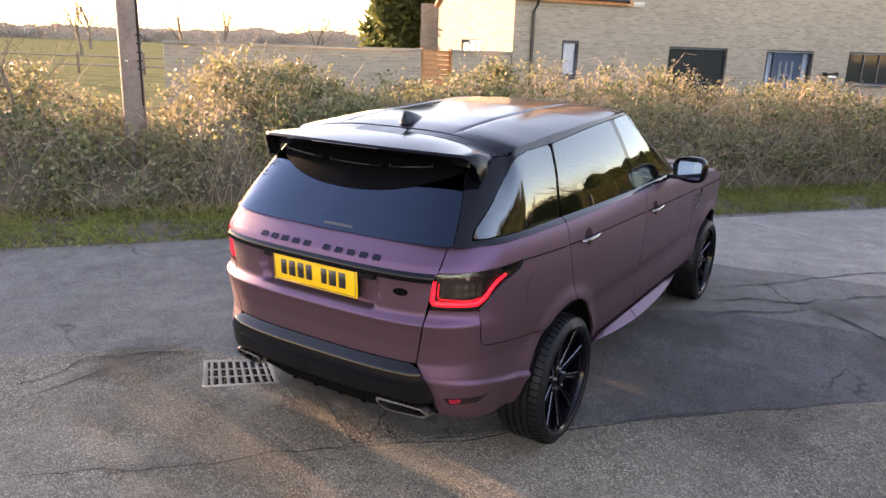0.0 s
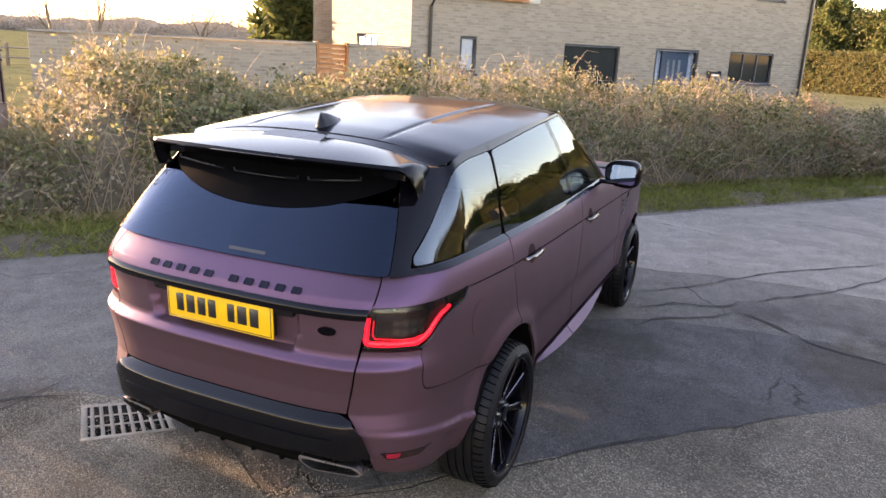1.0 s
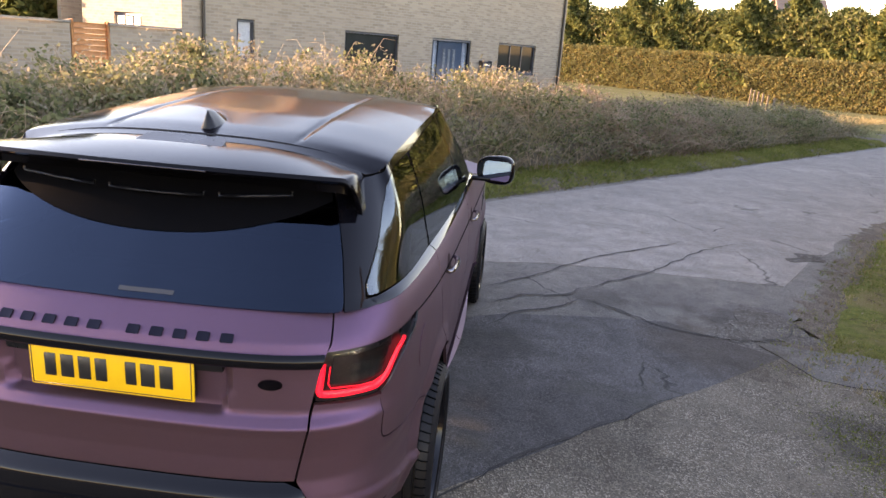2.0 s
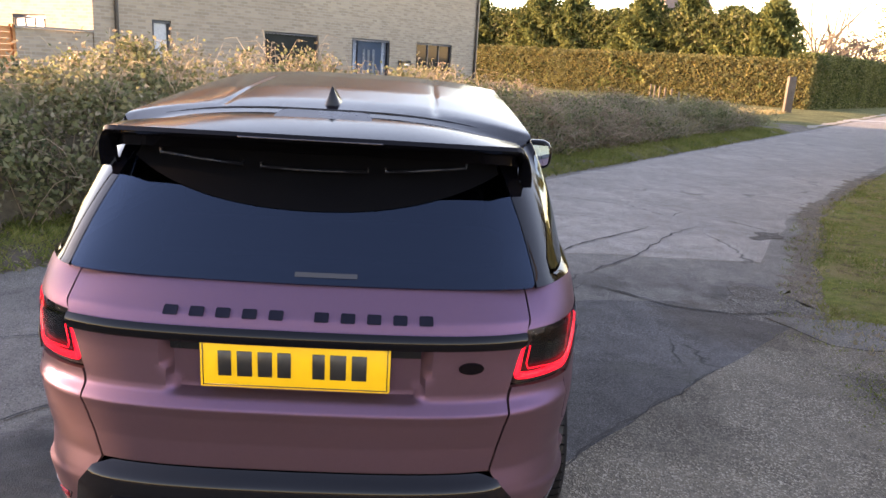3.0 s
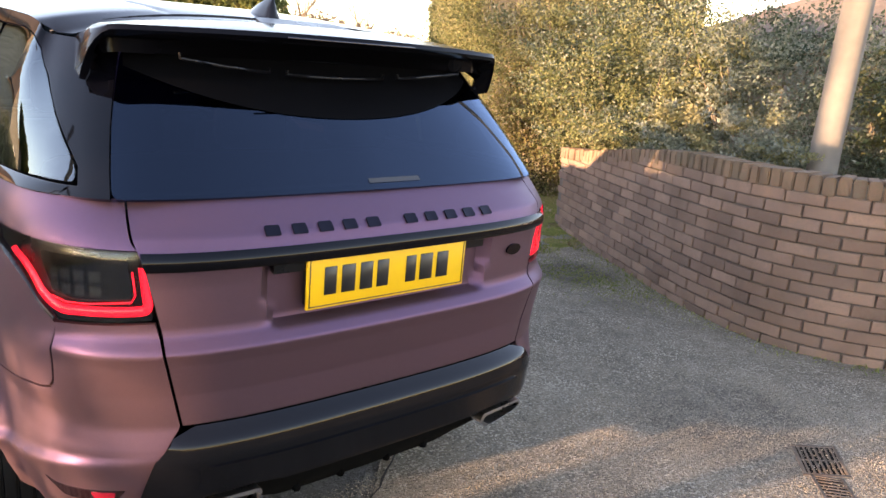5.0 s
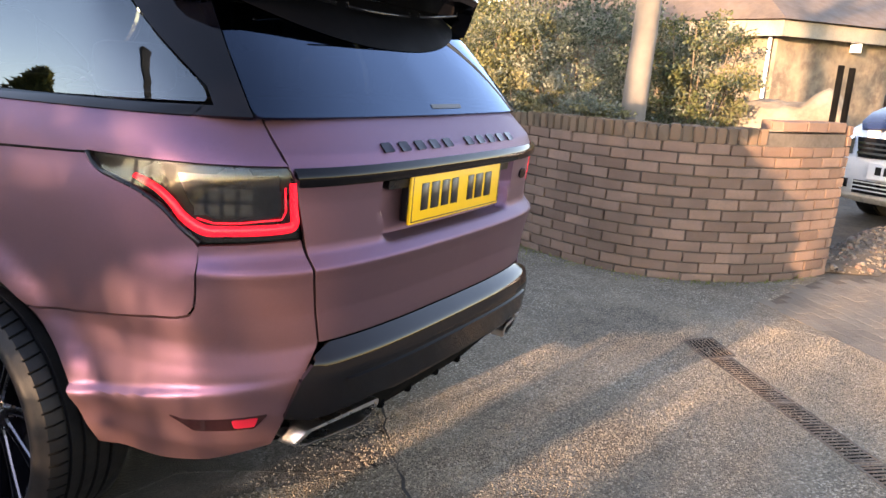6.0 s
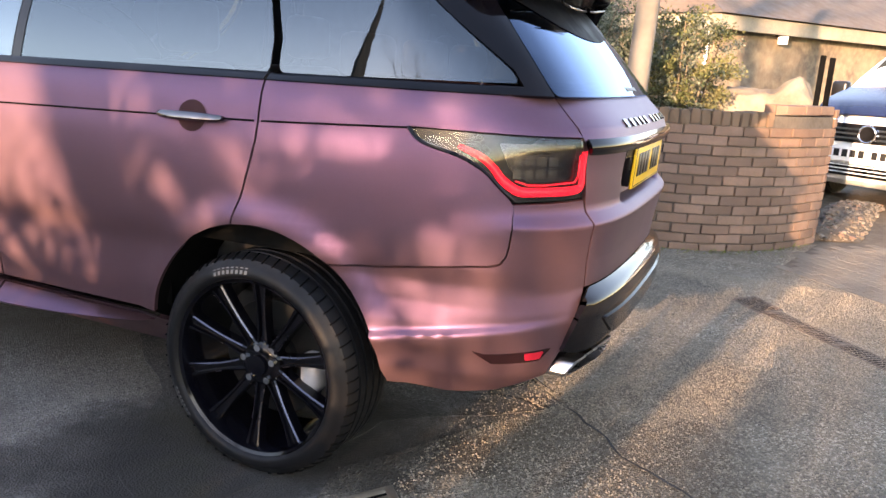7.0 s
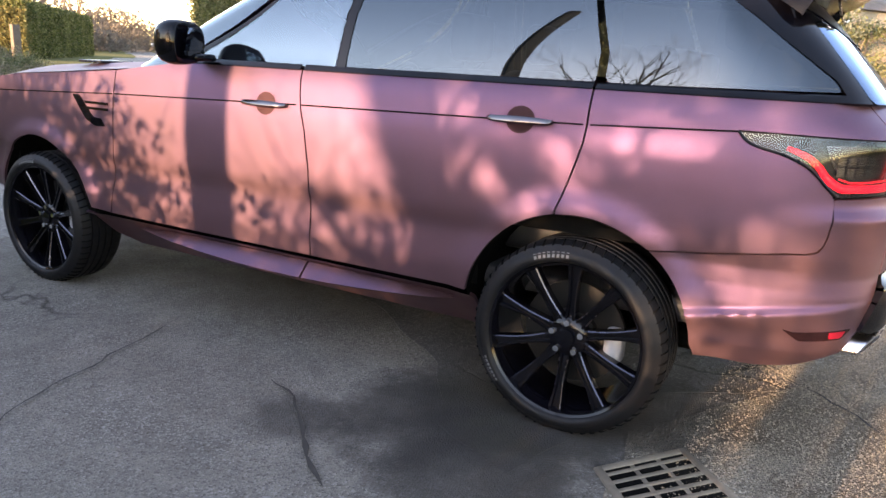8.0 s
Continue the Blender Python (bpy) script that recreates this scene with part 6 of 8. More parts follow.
def leaf_verts(p, length, width, upright=0.0, up=None):
    """Folded leaf quads at points p (N, 3), turned at random; upright leans their tips to +z."""
    n = len(p)
    d = rng.normal(size=(n, 3))
    d /= np.linalg.norm(d, axis=1)[:, None]
    d[:, 2] = d[:, 2] * (1 - upright) + upright
    d /= np.linalg.norm(d, axis=1)[:, None]
    w = np.cross(d, rng.normal(size=(n, 3)))
    w /= np.linalg.norm(w, axis=1)[:, None]
    f = np.cross(d, w)
    ln = (length * rng.uniform(0.6, 1.35, n))[:, None]
    wd = (width * rng.uniform(0.6, 1.3, n))[:, None]
    mid = p + d * ln * 0.45
    return np.stack([p, mid + w * wd * 0.5 + f * wd * 0.18, p + d * ln, mid - w * wd * 0.5 + f * wd * 0.18], 1)


def foliage(name, p, length, width, material, parent, label="", upright=0.0):
    v = leaf_verts(np.asarray(p), length, width, upright)
    ob = part_mesh(name, quads_mesh(name, v, len(v)), material, parent, label, flat=True)
    ob["kind"] = "stuff"
    return ob


def to_world(a, b, h):
    x = K0.x + (DA.x * a + DB.x * b) * PACE
    y = K0.y + (DA.y * a + DB.y * b) * PACE
    return np.stack([x, y, h], 1)


def lumps(a, b, k=1.0, seed=0.0):
    """Soft bumps for an uneven top."""
    return (np.sin(a * 1.9 * k + seed) * np.sin(b * 2.3 * k + 1.7 * seed) + 0.7 * np.sin(a * 4.3 * k + 2.1 + seed) + 0.5 * np.sin(a * 0.8 * k + b * 1.1 + 0.6 * seed) + 0.35 * np.sin(a * 9.1 * k + b * 7.0)) / 2.0


# ---- bramble bank beyond the far kerb
def bank_top(a, b):
    base = np.interp(a, [-14, -5.2, -4.4, -3.8, -3.3, -2.6, -2.1, -1.75, -1.0, -0.7, -0.4, 0.1, 0.5, 0.8, 1.2, 1.7, 2.3, 4, 5.5, 7, 9, 11, 13.5, 15.5, 18, 24, 30], [1.4, 1.35, 1.25, 0.90, 0.52, 0.42, 0.45, 1.22, 1.34, 1.0, 0.82, 0.80, 0.86, 1.1, 1.62, 1.72, 1.45, 1.22, 1.32, 1.40, 1.42, 1.36, 1.2, 0.92, 0.8, 0.7, 0.6])
    shape = np.clip((-0.75 - b) / 0.9, 0, 1) ** 0.6 * np.clip((5.2 + b) / 1.2, 0, 1) ** 0.5
    return 0.94 * (base * np.interp(b, [-4.4, -1.2], [1.22, 0.80]) + np.where(a > 2.5, 0.34, 0.22) * lumps(a, b)) * shape


def bank_points(n, a0, a1, sigma=0.12):
    """Leaves in clumps over the thicket's surface, so that light and dark hollows show."""
    m = n // 26
    a, b = rng.uniform(a0, a1, 3 * m), rng.uniform(-4.8, -0.95, 3 * m)
    top = bank_top(a, b)
    h = top * (1.02 - rng.exponential(0.30, 3 * m))
    keep = (top > 0.2) & (h > 0.08) & (lumps(a * 2.3, b * 2.1 + h * 2, 1, 4.0) + rng.normal(size=3 * m) * 0.5 > -0.25)
    c = np.stack([a, b, h], 1)[keep][:m]
    k = rng.integers(0, len(c), n)
    sg = sigma * rng.uniform(0.6, 1.6, len(c))[k][:, None]
    q = c[k] + rng.normal(size=(n, 3)) * sg * np.array([1, 1, 0.75])
    return to_world(q[:, 0], np.minimum(q[:, 1], -0.45), np.maximum(q[:, 2], 0.05) + 0.07)


bank = thing("bramble_bank", road(6, -2.5), "tangled bramble thicket, green and autumn brown, beyond the lane", "bramble", kind="stuff")
# closed sheet inside the thicket; the shade among the stems is its dark colour
heart = [(a, b) for a in steps((-11, 31, 190)) for b in steps((-5.0, -1.05, 16))]
HEART, HA, HBK = 0.66, np.array([q[0] for q in heart]), np.array([q[1] for q in heart])
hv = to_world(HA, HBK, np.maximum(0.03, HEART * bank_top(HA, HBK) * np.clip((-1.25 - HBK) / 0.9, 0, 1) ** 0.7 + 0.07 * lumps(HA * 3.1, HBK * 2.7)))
tagged(part_mesh("thicket_heart", raw(hv, [(i * 17 + j, i * 17 + j + 1, i * 17 + j + 18, i * 17 + j + 17) for i in range(190) for j in range(16)]), plain("painted thicket shade", (0.110, 0.088, 0.055), 0.95, var=0.6, scale=14, bump=0.8), bank), kind="stuff")
foliage("leaves", bank_points(52000, -9, 20, 0.10), 0.072, 0.048, LEAF_GREEN, bank)
foliage("dry_leaves", bank_points(84000, -9, 30, 0.12), 0.062, 0.036, LEAF_DRY, bank)
foliage("dense_leaves", bank_points(16000, 1.8, 6.0, 0.08), 0.068, 0.046, LEAF_GREEN, bank)
foliage("far_leaves", bank_points(14000, 19, 32), 0.075, 0.045, LEAF_GREEN, bank)
WITHERED = make_leaf("withered pinkish leaves", (0.20, 0.135, 0.095), (0.30, 0.215, 0.155), (0.36, 0.27, 0.20), rough=0.8)
foliage("withered_leaves", bank_points(17000, 14.2, 19.4, 0.10), 0.075, 0.030, WITHERED, bank, "withered pinkish-brown growth", 0.4)
v, f = [], []
for k in range(3200):
    a, b = rng.uniform(-9, 29), rng.uniform(-4.6, -1.0)
    top = float(bank_top(np.array([a]), np.array([b]))[0])
    if top < 0.25 or (-1.0 < a < 0.4 and rng.uniform() < 0.75):
        continue
    ang, ln = rng.uniform(0, 6.28), rng.uniform(0.35, 1.0)
    p0 = Vector(to_world(np.array([a]), np.array([b]), np.array([0.0]))[0])
    hgt = top * rng.uniform(0.7, 1.22)
    dx, dy = math.cos(ang) * ln, math.sin(ang) * ln
    pts = [p0 + Vector((dx * t, dy * t, hgt * math.sin(min(1.75, t * 2.0)) + 0.05)) for t in (0, 0.25, 0.5, 0.75, 1.0)]
    tube(pts, [0.007, 0.006, 0.005, 0.004, 0.002], 3, False, v, f)
tagged(part_mesh("stems", raw(v, f), TWIG, bank), kind="stuff")
# arching stems that stand clear of the thicket
v, f, lp = [], [], []
for k in range(110):
    a, b = rng.uniform(-3, 17), rng.uniform(-2.8, -1.2)
    top = float(bank_top(np.array([a]), np.array([b]))[0])
    p0 = Vector(to_world(np.array([a]), np.array([b]), np.array([top * 0.7]))[0])
    ang, ln = rng.uniform(0, 6.28), rng.uniform(0.4, 1.1)
    pts = [p0 + Vector((math.cos(ang) * ln * t, math.sin(ang) * ln * t, 0.52 * math.sin(t * 2.4) * rng.uniform(0.7, 1.1))) for t in np.linspace(0, 1, 7)]
    tube(pts, [0.006, 0.0055, 0.005, 0.0045, 0.004, 0.003, 0.002], 3, False, v, f)
    for q in pts[2:]:
        for _ in range(5):
            lp.append(np.array(q) + rng.normal(size=3) * 0.045)
tagged(part_mesh("arching_stems", raw(v, f), TWIG, bank), kind="stuff")
foliage("tip_leaves", np.array(lp), 0.075, 0.048, LEAF_GREEN, bank)

# earth and grass of the bank's foot
sheet("bank_ground", steps((-14, 34, 160)), steps((-5.4, -1.4, 6), (-1.4, -0.02, 8)),
      lambda a, b: road(a, b, 0.085 * smooth(-b / 0.5) + 0.05 * hump(a, b, 1.3) * smooth(-b / 0.4) - 0.01), EARTH, "dark leaf-littered earth bank", "earth bank")


def blades(name, n, area, length, width, material, label, category, lean=0.55):
    a, b = area(n)
    x = to_world(a, b, np.zeros(len(a)))
    z = np.array([0.085 * smooth(-q / 0.5) if q < 0 else 0.0 for q in b])
    x[:, 2] += z - 0.005
    vts = leaf_verts(x, length, width, lean)
    me = quads_mesh(name, vts, len(vts))
    me.materials.append(material)
    return tagged(new(name, me), label, category, "", "stuff")


rng_edge = np.random.default_rng(5)


def clumped(a0, a1, b0, b1, k=1.0, thr=0.0, seed=0.0, ragged=0.0):
    def area(n):
        a, b = rng.uniform(a0, a1, n * 2), rng.uniform(b0, b1, n * 2)
        keep = lumps(a * 1.3, b * 2.2, k, seed) + rng.normal(size=2 * n) * 0.45 > thr
        if ragged:
            keep &= a > a0 + ragged * (0.6 + lumps(b * 2.6, b * 0 + 1.7, 1.0, seed)) + rng_edge.normal(size=2 * n) * 0.12
        a, b = a[keep][:n], b[keep][:n]
        if b0 > 4:                               # the near verge follows the lane's edge
            b = b + (np.array([verge_edge(q) for q in a]) - 4.72) * (1 - np.clip((b - 4.72) / 2.2, 0, 1) ** 2)
        return a, b
    return area


blades("verge_grass", 60000, clumped(-6, 30, -1.45, -0.02, 1.0, -0.35), 0.10, 0.012, GRASS, "green verge grass along the far kerb", "grass", 0.6)
blades("dry_grass", 9000, clumped(-12, 3, -1.9, -0.85, 1.0, -0.2, 2.0), 0.20, 0.009, STRAW, "dead brown grass stems on the bank", "grass", 0.5)
blades("fallen_leaves", 5000, clumped(-10, 26, -0.9, 0.12, 2.0, 0.1, 5.0), 0.05, 0.032, LEAF_DRY, "fallen dry leaves along the kerb", "leaves", 0.05)
# yard grass beyond the brambles
blades("yard_grass", 15000, clumped(14, 44, -9, -3.4, 0.6, -0.2, 3.0), 0.30, 0.02, STRAW, "pale straw-coloured rough grass before the hedge", "grass", 0.6)
blades("tall_dead_stems", 700, clumped(15, 30, -3.5, -1.2, 1, -0.4, 1.0), 0.9, 0.012, STRAW, "tall dead weed stems", "weeds", 0.85)
sheet("yard_ground", steps((13, 46, 50)), steps((-14, -3.2, 14)), lambda a, b: road(a, b, 0.02 + 0.03 * hump(a, b, 0.5)), plain("straw-strewn yard", (0.32, 0.25, 0.16), 0.95, var=0.35, scale=9, bump=0.5), "straw-strewn bare yard before the hedge", "yard")

sheet("yard_track", steps((30.5, 64, 60)), steps((-7.0, -0.15, 12)), lambda a, b: road(a, b + 0.25 * hump(a, 3, 0.9), 0.012 + 0.006 * hump(a, b, 0.8)), plain("dusty yard entrance", (0.22, 0.185, 0.135), 0.95, var=0.35, scale=5, bump=0.4), "dusty earth entrance beside the hedge", "track")
def make_turf():
    """Thin turf: moss green, straw and bare soil in patches."""
    n = Nodes("patchy mossy turf")
    base = n.mix(n.ramp(n.noise(14, 6, 0.7), (0.35, 0.0), (0.65, 1.0)), (0.085, 0.105, 0.026), (0.185, 0.190, 0.055))
    base = n.mix(n.ramp(n.noise(1.6, 6, 0.65), (0.46, 0.0), (0.62, 0.9)), base, (0.205, 0.160, 0.080))
    base = n.mix(n.ramp(n.noise(3.1, 7, 0.72), (0.54, 0.0), (0.66, 0.9)), base, (0.075, 0.055, 0.034))
    n.set(color=base, rough=0.95, spec=0.05)
    n.bump(n.noise(45, 6, 0.75), 1.0, 0.03)
    return n.mat


# ---- verge at the near side, short mossy turf
sheet("verge", steps((6.05, 30, 110)), steps((4.72, 5.3, 6), (5.3, 8.5, 16)),
      lambda a, b: road(a + (0.22 + 0.3 * hump(b, 3, 2.2) + 0.12 * hump(b, 5, 6.0)) * (1 - smooth((a - 6.05) / 1.4)), b + (verge_edge(a) - 4.72) * (1 - smooth((b - 4.72) / 2.2)) + (0.28 * hump(a, 2, 1.4) + 0.12 * hump(a, 7, 4.0)) * (1 - smooth((b - 4.72) / 0.6)), -0.016 + 0.035 * smooth((b - 4.72) / 0.5) * smooth((a - 6.05) / 0.3) + 0.025 * hump(a, b, 1.5) * smooth((b - 4.8) / 0.4)),
      make_turf(), "short mossy grass verge beside the lane", "verge")
blades("turf", 95000, clumped(6.0, 24, 4.95, 6.9, 1.2, -0.05, 2.5, 0.5), 0.045, 0.008, GRASS, "short mossy turf of the verge", "grass", 0.45)
blades("turf_straw", 22000, clumped(6.1, 20, 4.9, 6.9, 1.7, 0.15, 6.5), 0.05, 0.008, STRAW, "dead brown patches in the verge turf", "grass", 0.3)
blades("verge_litter", 2600, clumped(6.2, 18, 4.8, 7.0, 1.5, 0.0, 7.5), 0.05, 0.034, LEAF_DRY, "dry leaves scattered on the verge", "leaves", 0.05)
blades("turf_edge", 3500, clumped(6.0, 12, 4.6, 5.2, 2.0, 0.2, 1.5), 0.04, 0.006, GRASS, "sparse grass creeping over the lane's edge", "grass", 0.4)


def moss_area(n):
    x, y = rng.normal(3.28, 0.2, n), rng.normal(0.95, 0.36, n)
    keep = (x < 3.42 + (y - 0.4) * 0.42)
    v = np.stack([x[keep] - K0.x, y[keep] - K0.y], 1) / PACE
    return v @ np.array(DA), v @ np.array(DB)


blades("moss_patch", 6000, moss_area, 0.028, 0.007, GRASS, "thin moss and grass on the drive by the wall", "moss", 0.35)


def foot_area(n):
    s = rng.uniform(0.3, wall_len[-1] - 0.1, n)
    pts = [wall_at(float(q))[0] for q in s]
    off = rng.exponential(0.05, n)
    xy = np.array([(p.x - o, p.y) for p, o in zip(pts, off)])
    v = (xy - np.array(K0)) / PACE
    return v @ np.array(DA), v @ np.array(DB)


blades("wall_foot_weeds", 1300, foot_area, 0.04, 0.007, GRASS, "small weeds and moss along the foot of the brick wall", "weeds", 0.5)


# ---- hedges
def hedge(name, label, category, a0, a1, b0, b1, z1, n, length, width, materials, where=None, bumpy=0.25, core=True, faces=("b0", "a0", "top"), frame_fn=to_world, core_mat=None, overhang=0.0):
    """A leafy hedge block in a plan frame; leaves lie in a skin over a closed core sheet, coloured dark for the shade
    within.
    """
    h = thing(name, Vector(frame_fn(np.array([(a0 + a1) / 2]), np.array([(b0 + b1) / 2]), np.array([0.0]))[0]), label, category)
    areas = {"b0": (a1 - a0) * z1, "b1": (a1 - a0) * z1, "a0": (b1 - b0) * z1, "a1": (b1 - b0) * z1, "top": (a1 - a0) * (b1 - b0)}
    tot = sum(areas[k] for k in faces)
    per = []
    for k in faces:
        m = int(n * areas[k] / tot)
        a, b, z = rng.uniform(a0, a1, m), rng.uniform(b0, b1, m), rng.uniform(0.02, z1, m)
        dep = rng.exponential(0.10, m) - bumpy * 0.6 * lumps(a * 1.4 + z * 2.0, b * 1.4 + z * 1.7, 1.0, 2.0) - 0.05
        if k == "b0":
            b = b0 + dep - overhang * np.clip((z - 0.42 * z1) / (0.2 * z1), 0, 1)
        elif k == "b1":
            b = b1 - dep
        elif k == "a0":
            a = a0 + dep
        elif k == "a1":
            a = a1 - dep
        else:
            z = z1 - dep
        per.append((a, b, z))
    a, b, z = (np.concatenate(q) for q in zip(*per))
    p = frame_fn(a, b, np.maximum(z, 0.02))
    pick = rng.integers(0, len(materials), len(p))
    for i, m in enumerate(materials):
        foliage("foliage", p[pick == i], length, width, m, h)
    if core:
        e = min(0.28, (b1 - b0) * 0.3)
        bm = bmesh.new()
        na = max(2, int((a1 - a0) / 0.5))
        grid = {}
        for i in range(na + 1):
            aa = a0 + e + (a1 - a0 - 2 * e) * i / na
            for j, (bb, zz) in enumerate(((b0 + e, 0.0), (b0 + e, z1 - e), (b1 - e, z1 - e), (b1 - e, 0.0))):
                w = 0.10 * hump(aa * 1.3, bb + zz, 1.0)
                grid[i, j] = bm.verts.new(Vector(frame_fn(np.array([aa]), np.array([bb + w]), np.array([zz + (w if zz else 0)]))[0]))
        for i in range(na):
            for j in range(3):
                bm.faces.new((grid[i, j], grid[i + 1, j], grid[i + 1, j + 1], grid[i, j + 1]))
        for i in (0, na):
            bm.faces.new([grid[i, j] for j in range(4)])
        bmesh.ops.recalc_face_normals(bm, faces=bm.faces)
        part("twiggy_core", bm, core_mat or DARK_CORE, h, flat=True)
    return h


# colour of the core sheets: the shade inside a hedge, painted dark
DARK_CORE = plain("painted hedge shade", (0.045, 0.04, 0.022), 0.95, var=0.5, scale=12, bump=0.5)
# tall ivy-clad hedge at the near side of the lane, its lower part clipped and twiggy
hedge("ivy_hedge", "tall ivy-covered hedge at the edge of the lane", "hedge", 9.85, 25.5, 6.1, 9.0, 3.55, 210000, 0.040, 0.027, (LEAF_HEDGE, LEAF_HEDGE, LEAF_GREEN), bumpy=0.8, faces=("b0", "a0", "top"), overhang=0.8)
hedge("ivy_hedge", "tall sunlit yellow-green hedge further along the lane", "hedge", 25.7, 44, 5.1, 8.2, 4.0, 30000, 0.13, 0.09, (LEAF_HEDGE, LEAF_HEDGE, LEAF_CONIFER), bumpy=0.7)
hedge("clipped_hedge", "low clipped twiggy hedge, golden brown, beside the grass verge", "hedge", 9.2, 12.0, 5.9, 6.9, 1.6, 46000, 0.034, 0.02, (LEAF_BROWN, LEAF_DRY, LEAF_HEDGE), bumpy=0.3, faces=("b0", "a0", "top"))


# shrubs behind the brick wall
def shrub(name, label, centre, rx, ry, z0, z1, n, length, width, materials, stems=14):
    c = Vector(centre)
    h = thing(name, c, label, "shrub")
    m = max(60, n // 75)                         # sprays of leaves, with hollows between them
    d = rng.normal(size=(m, 3))
    d /= np.linalg.norm(d, axis=1)[:, None]
    r = 1 - rng.exponential(0.16, m)
    bump_ = 1 + 0.26 * lumps(d[:, 0] * 5 + 1, d[:, 1] * 5 + d[:, 2] * 4, 1.0, c.x)
    heart_ = np.array([c.x, c.y, (z0 + z1) / 2])
    ends = heart_ + d * np.array([rx, ry, (z1 - z0) / 2]) * (r * bump_)[:, None]
    k = rng.integers(0, m, n)
    along = d * np.array([1, 1, 0.35]) + np.array([0, 0, 0.25])
    p = ends[k] + along[k] * (rng.uniform(-0.22, 0.10, n) * min(rx, ry))[:, None] + rng.normal(size=(n, 3)) * 0.085 * min(rx, ry, 0.8) * np.array([1, 1, 0.55])
    p[:, 2] = np.maximum(p[:, 2], 0.05)
    pick = rng.integers(0, len(materials), m)[k]
    for i, leaf in enumerate(materials):
        foliage("foliage", p[pick == i], length, width, leaf, h)
    v, f = [], []
    for k in range(stems):
        a = rng.uniform(0, 6.28)
        q = Vector((c.x + math.cos(a) * rx * 0.75, c.y + math.sin(a) * ry * 0.75, z1 - rng.uniform(0.1, 0.6)))
        b = Vector((c.x + math.cos(a) * 0.12, c.y + math.sin(a) * 0.12, 0.0))
        tube([b, b.lerp(q, 0.5) + Vector((0, 0, 0.15)), q], [0.02, 0.012, 0.004], 5, False, v, f)
    part_mesh("branchwork", raw(v, f), BARK, h)
    return h


shrub("variegated_shrub", "variegated cream and green evergreen shrub behind the brick wall", (5.4, 0.8, 0), 0.75, 1.25, 0.5, 2.15, 32000, 0.038, 0.022, (LEAF_VARIEGATED,))
shrub("variegated_shrub", "variegated cream and green evergreen shrub beside the pale pole", (5.6, -0.3, 0), 0.65, 0.55, 0.5, 2.0, 18000, 0.038, 0.022, (LEAF_VARIEGATED, LEAF_HEDGE))
shrub("evergreen_shrub", "dense green evergreen shrub overhanging the brick wall", (5.35, 2.25, 0), 0.95, 1.3, 0.5, 2.3, 40000, 0.036, 0.022, (LEAF_VARIEGATED, LEAF_HEDGE, LEAF_GREEN))
shrub("evergreen_shrub", "dark trailing evergreen along the top of the brick wall", (4.2, 0.95, 0), 0.35, 1.0, 0.8, 1.35, 9000, 0.035, 0.02, (LEAF_GREEN, LEAF_VARIEGATED), 4)
shrub("evergreen_shrub", "yellow-green leafy shrub between wall and hedge", (6.2, 3.9, 0), 1.0, 1.2, 0.5, 2.7, 36000, 0.038, 0.024, (LEAF_VARIEGATED, LEAF_GREEN, LEAF_HEDGE))
shrub("cotoneaster", "low grey-green evergreen shrub at the end of the brambles", road(24.4, -2.2), 1.45, 1.1, -0.1, 1.02, 7000, 0.06, 0.035, (LEAF_GREEN,))

# far clipped hedge, brown front and green side, and the conifers behind it
P1 = np.array([23.02, 41.46])


def front_frame(a, b, h):
    x, y = P1[0] + 0.88 * (-0.765 * a + 0.644 * b), P1[1] + 0.88 * (0.644 * a + 0.765 * b)
    return np.stack([x, y, h], 1)


def side_frame(a, b, h):
    x, y = P1[0] + 0.795 * (0.693 * a - 0.721 * b), P1[1] + 0.795 * (0.721 * a + 0.693 * b)
    return np.stack([x, y, h], 1)


hedge("far_hedge", "clipped beech hedge, brown and gold, across the yard", "hedge", 0.0, 40, 0.0, 2.0, 2.8, 70000, 0.15, 0.10, (LEAF_BROWN, LEAF_HEDGE), frame_fn=front_frame, bumpy=0.25)
hedge("far_hedge", "tall clipped green hedge along the far lane", "hedge", 0.6, 31, 0.0, 2.0, 3.25, 60000, 0.15, 0.10, (LEAF_CONIFER, LEAF_CONIFER, LEAF_GREEN), frame_fn=side_frame, bumpy=0.2, faces=("b0", "a1", "top", "a0"))
hedge("conifer_screen", "dense row of dark green conifers behind the clipped hedge", "conifers", 3.0, 42, 2.2, 4.6, 5.4, 60000, 0.30, 0.15, (LEAF_CONIFER, LEAF_CONIFER, LEAF_HEDGE), frame_fn=front_frame, bumpy=0.9)


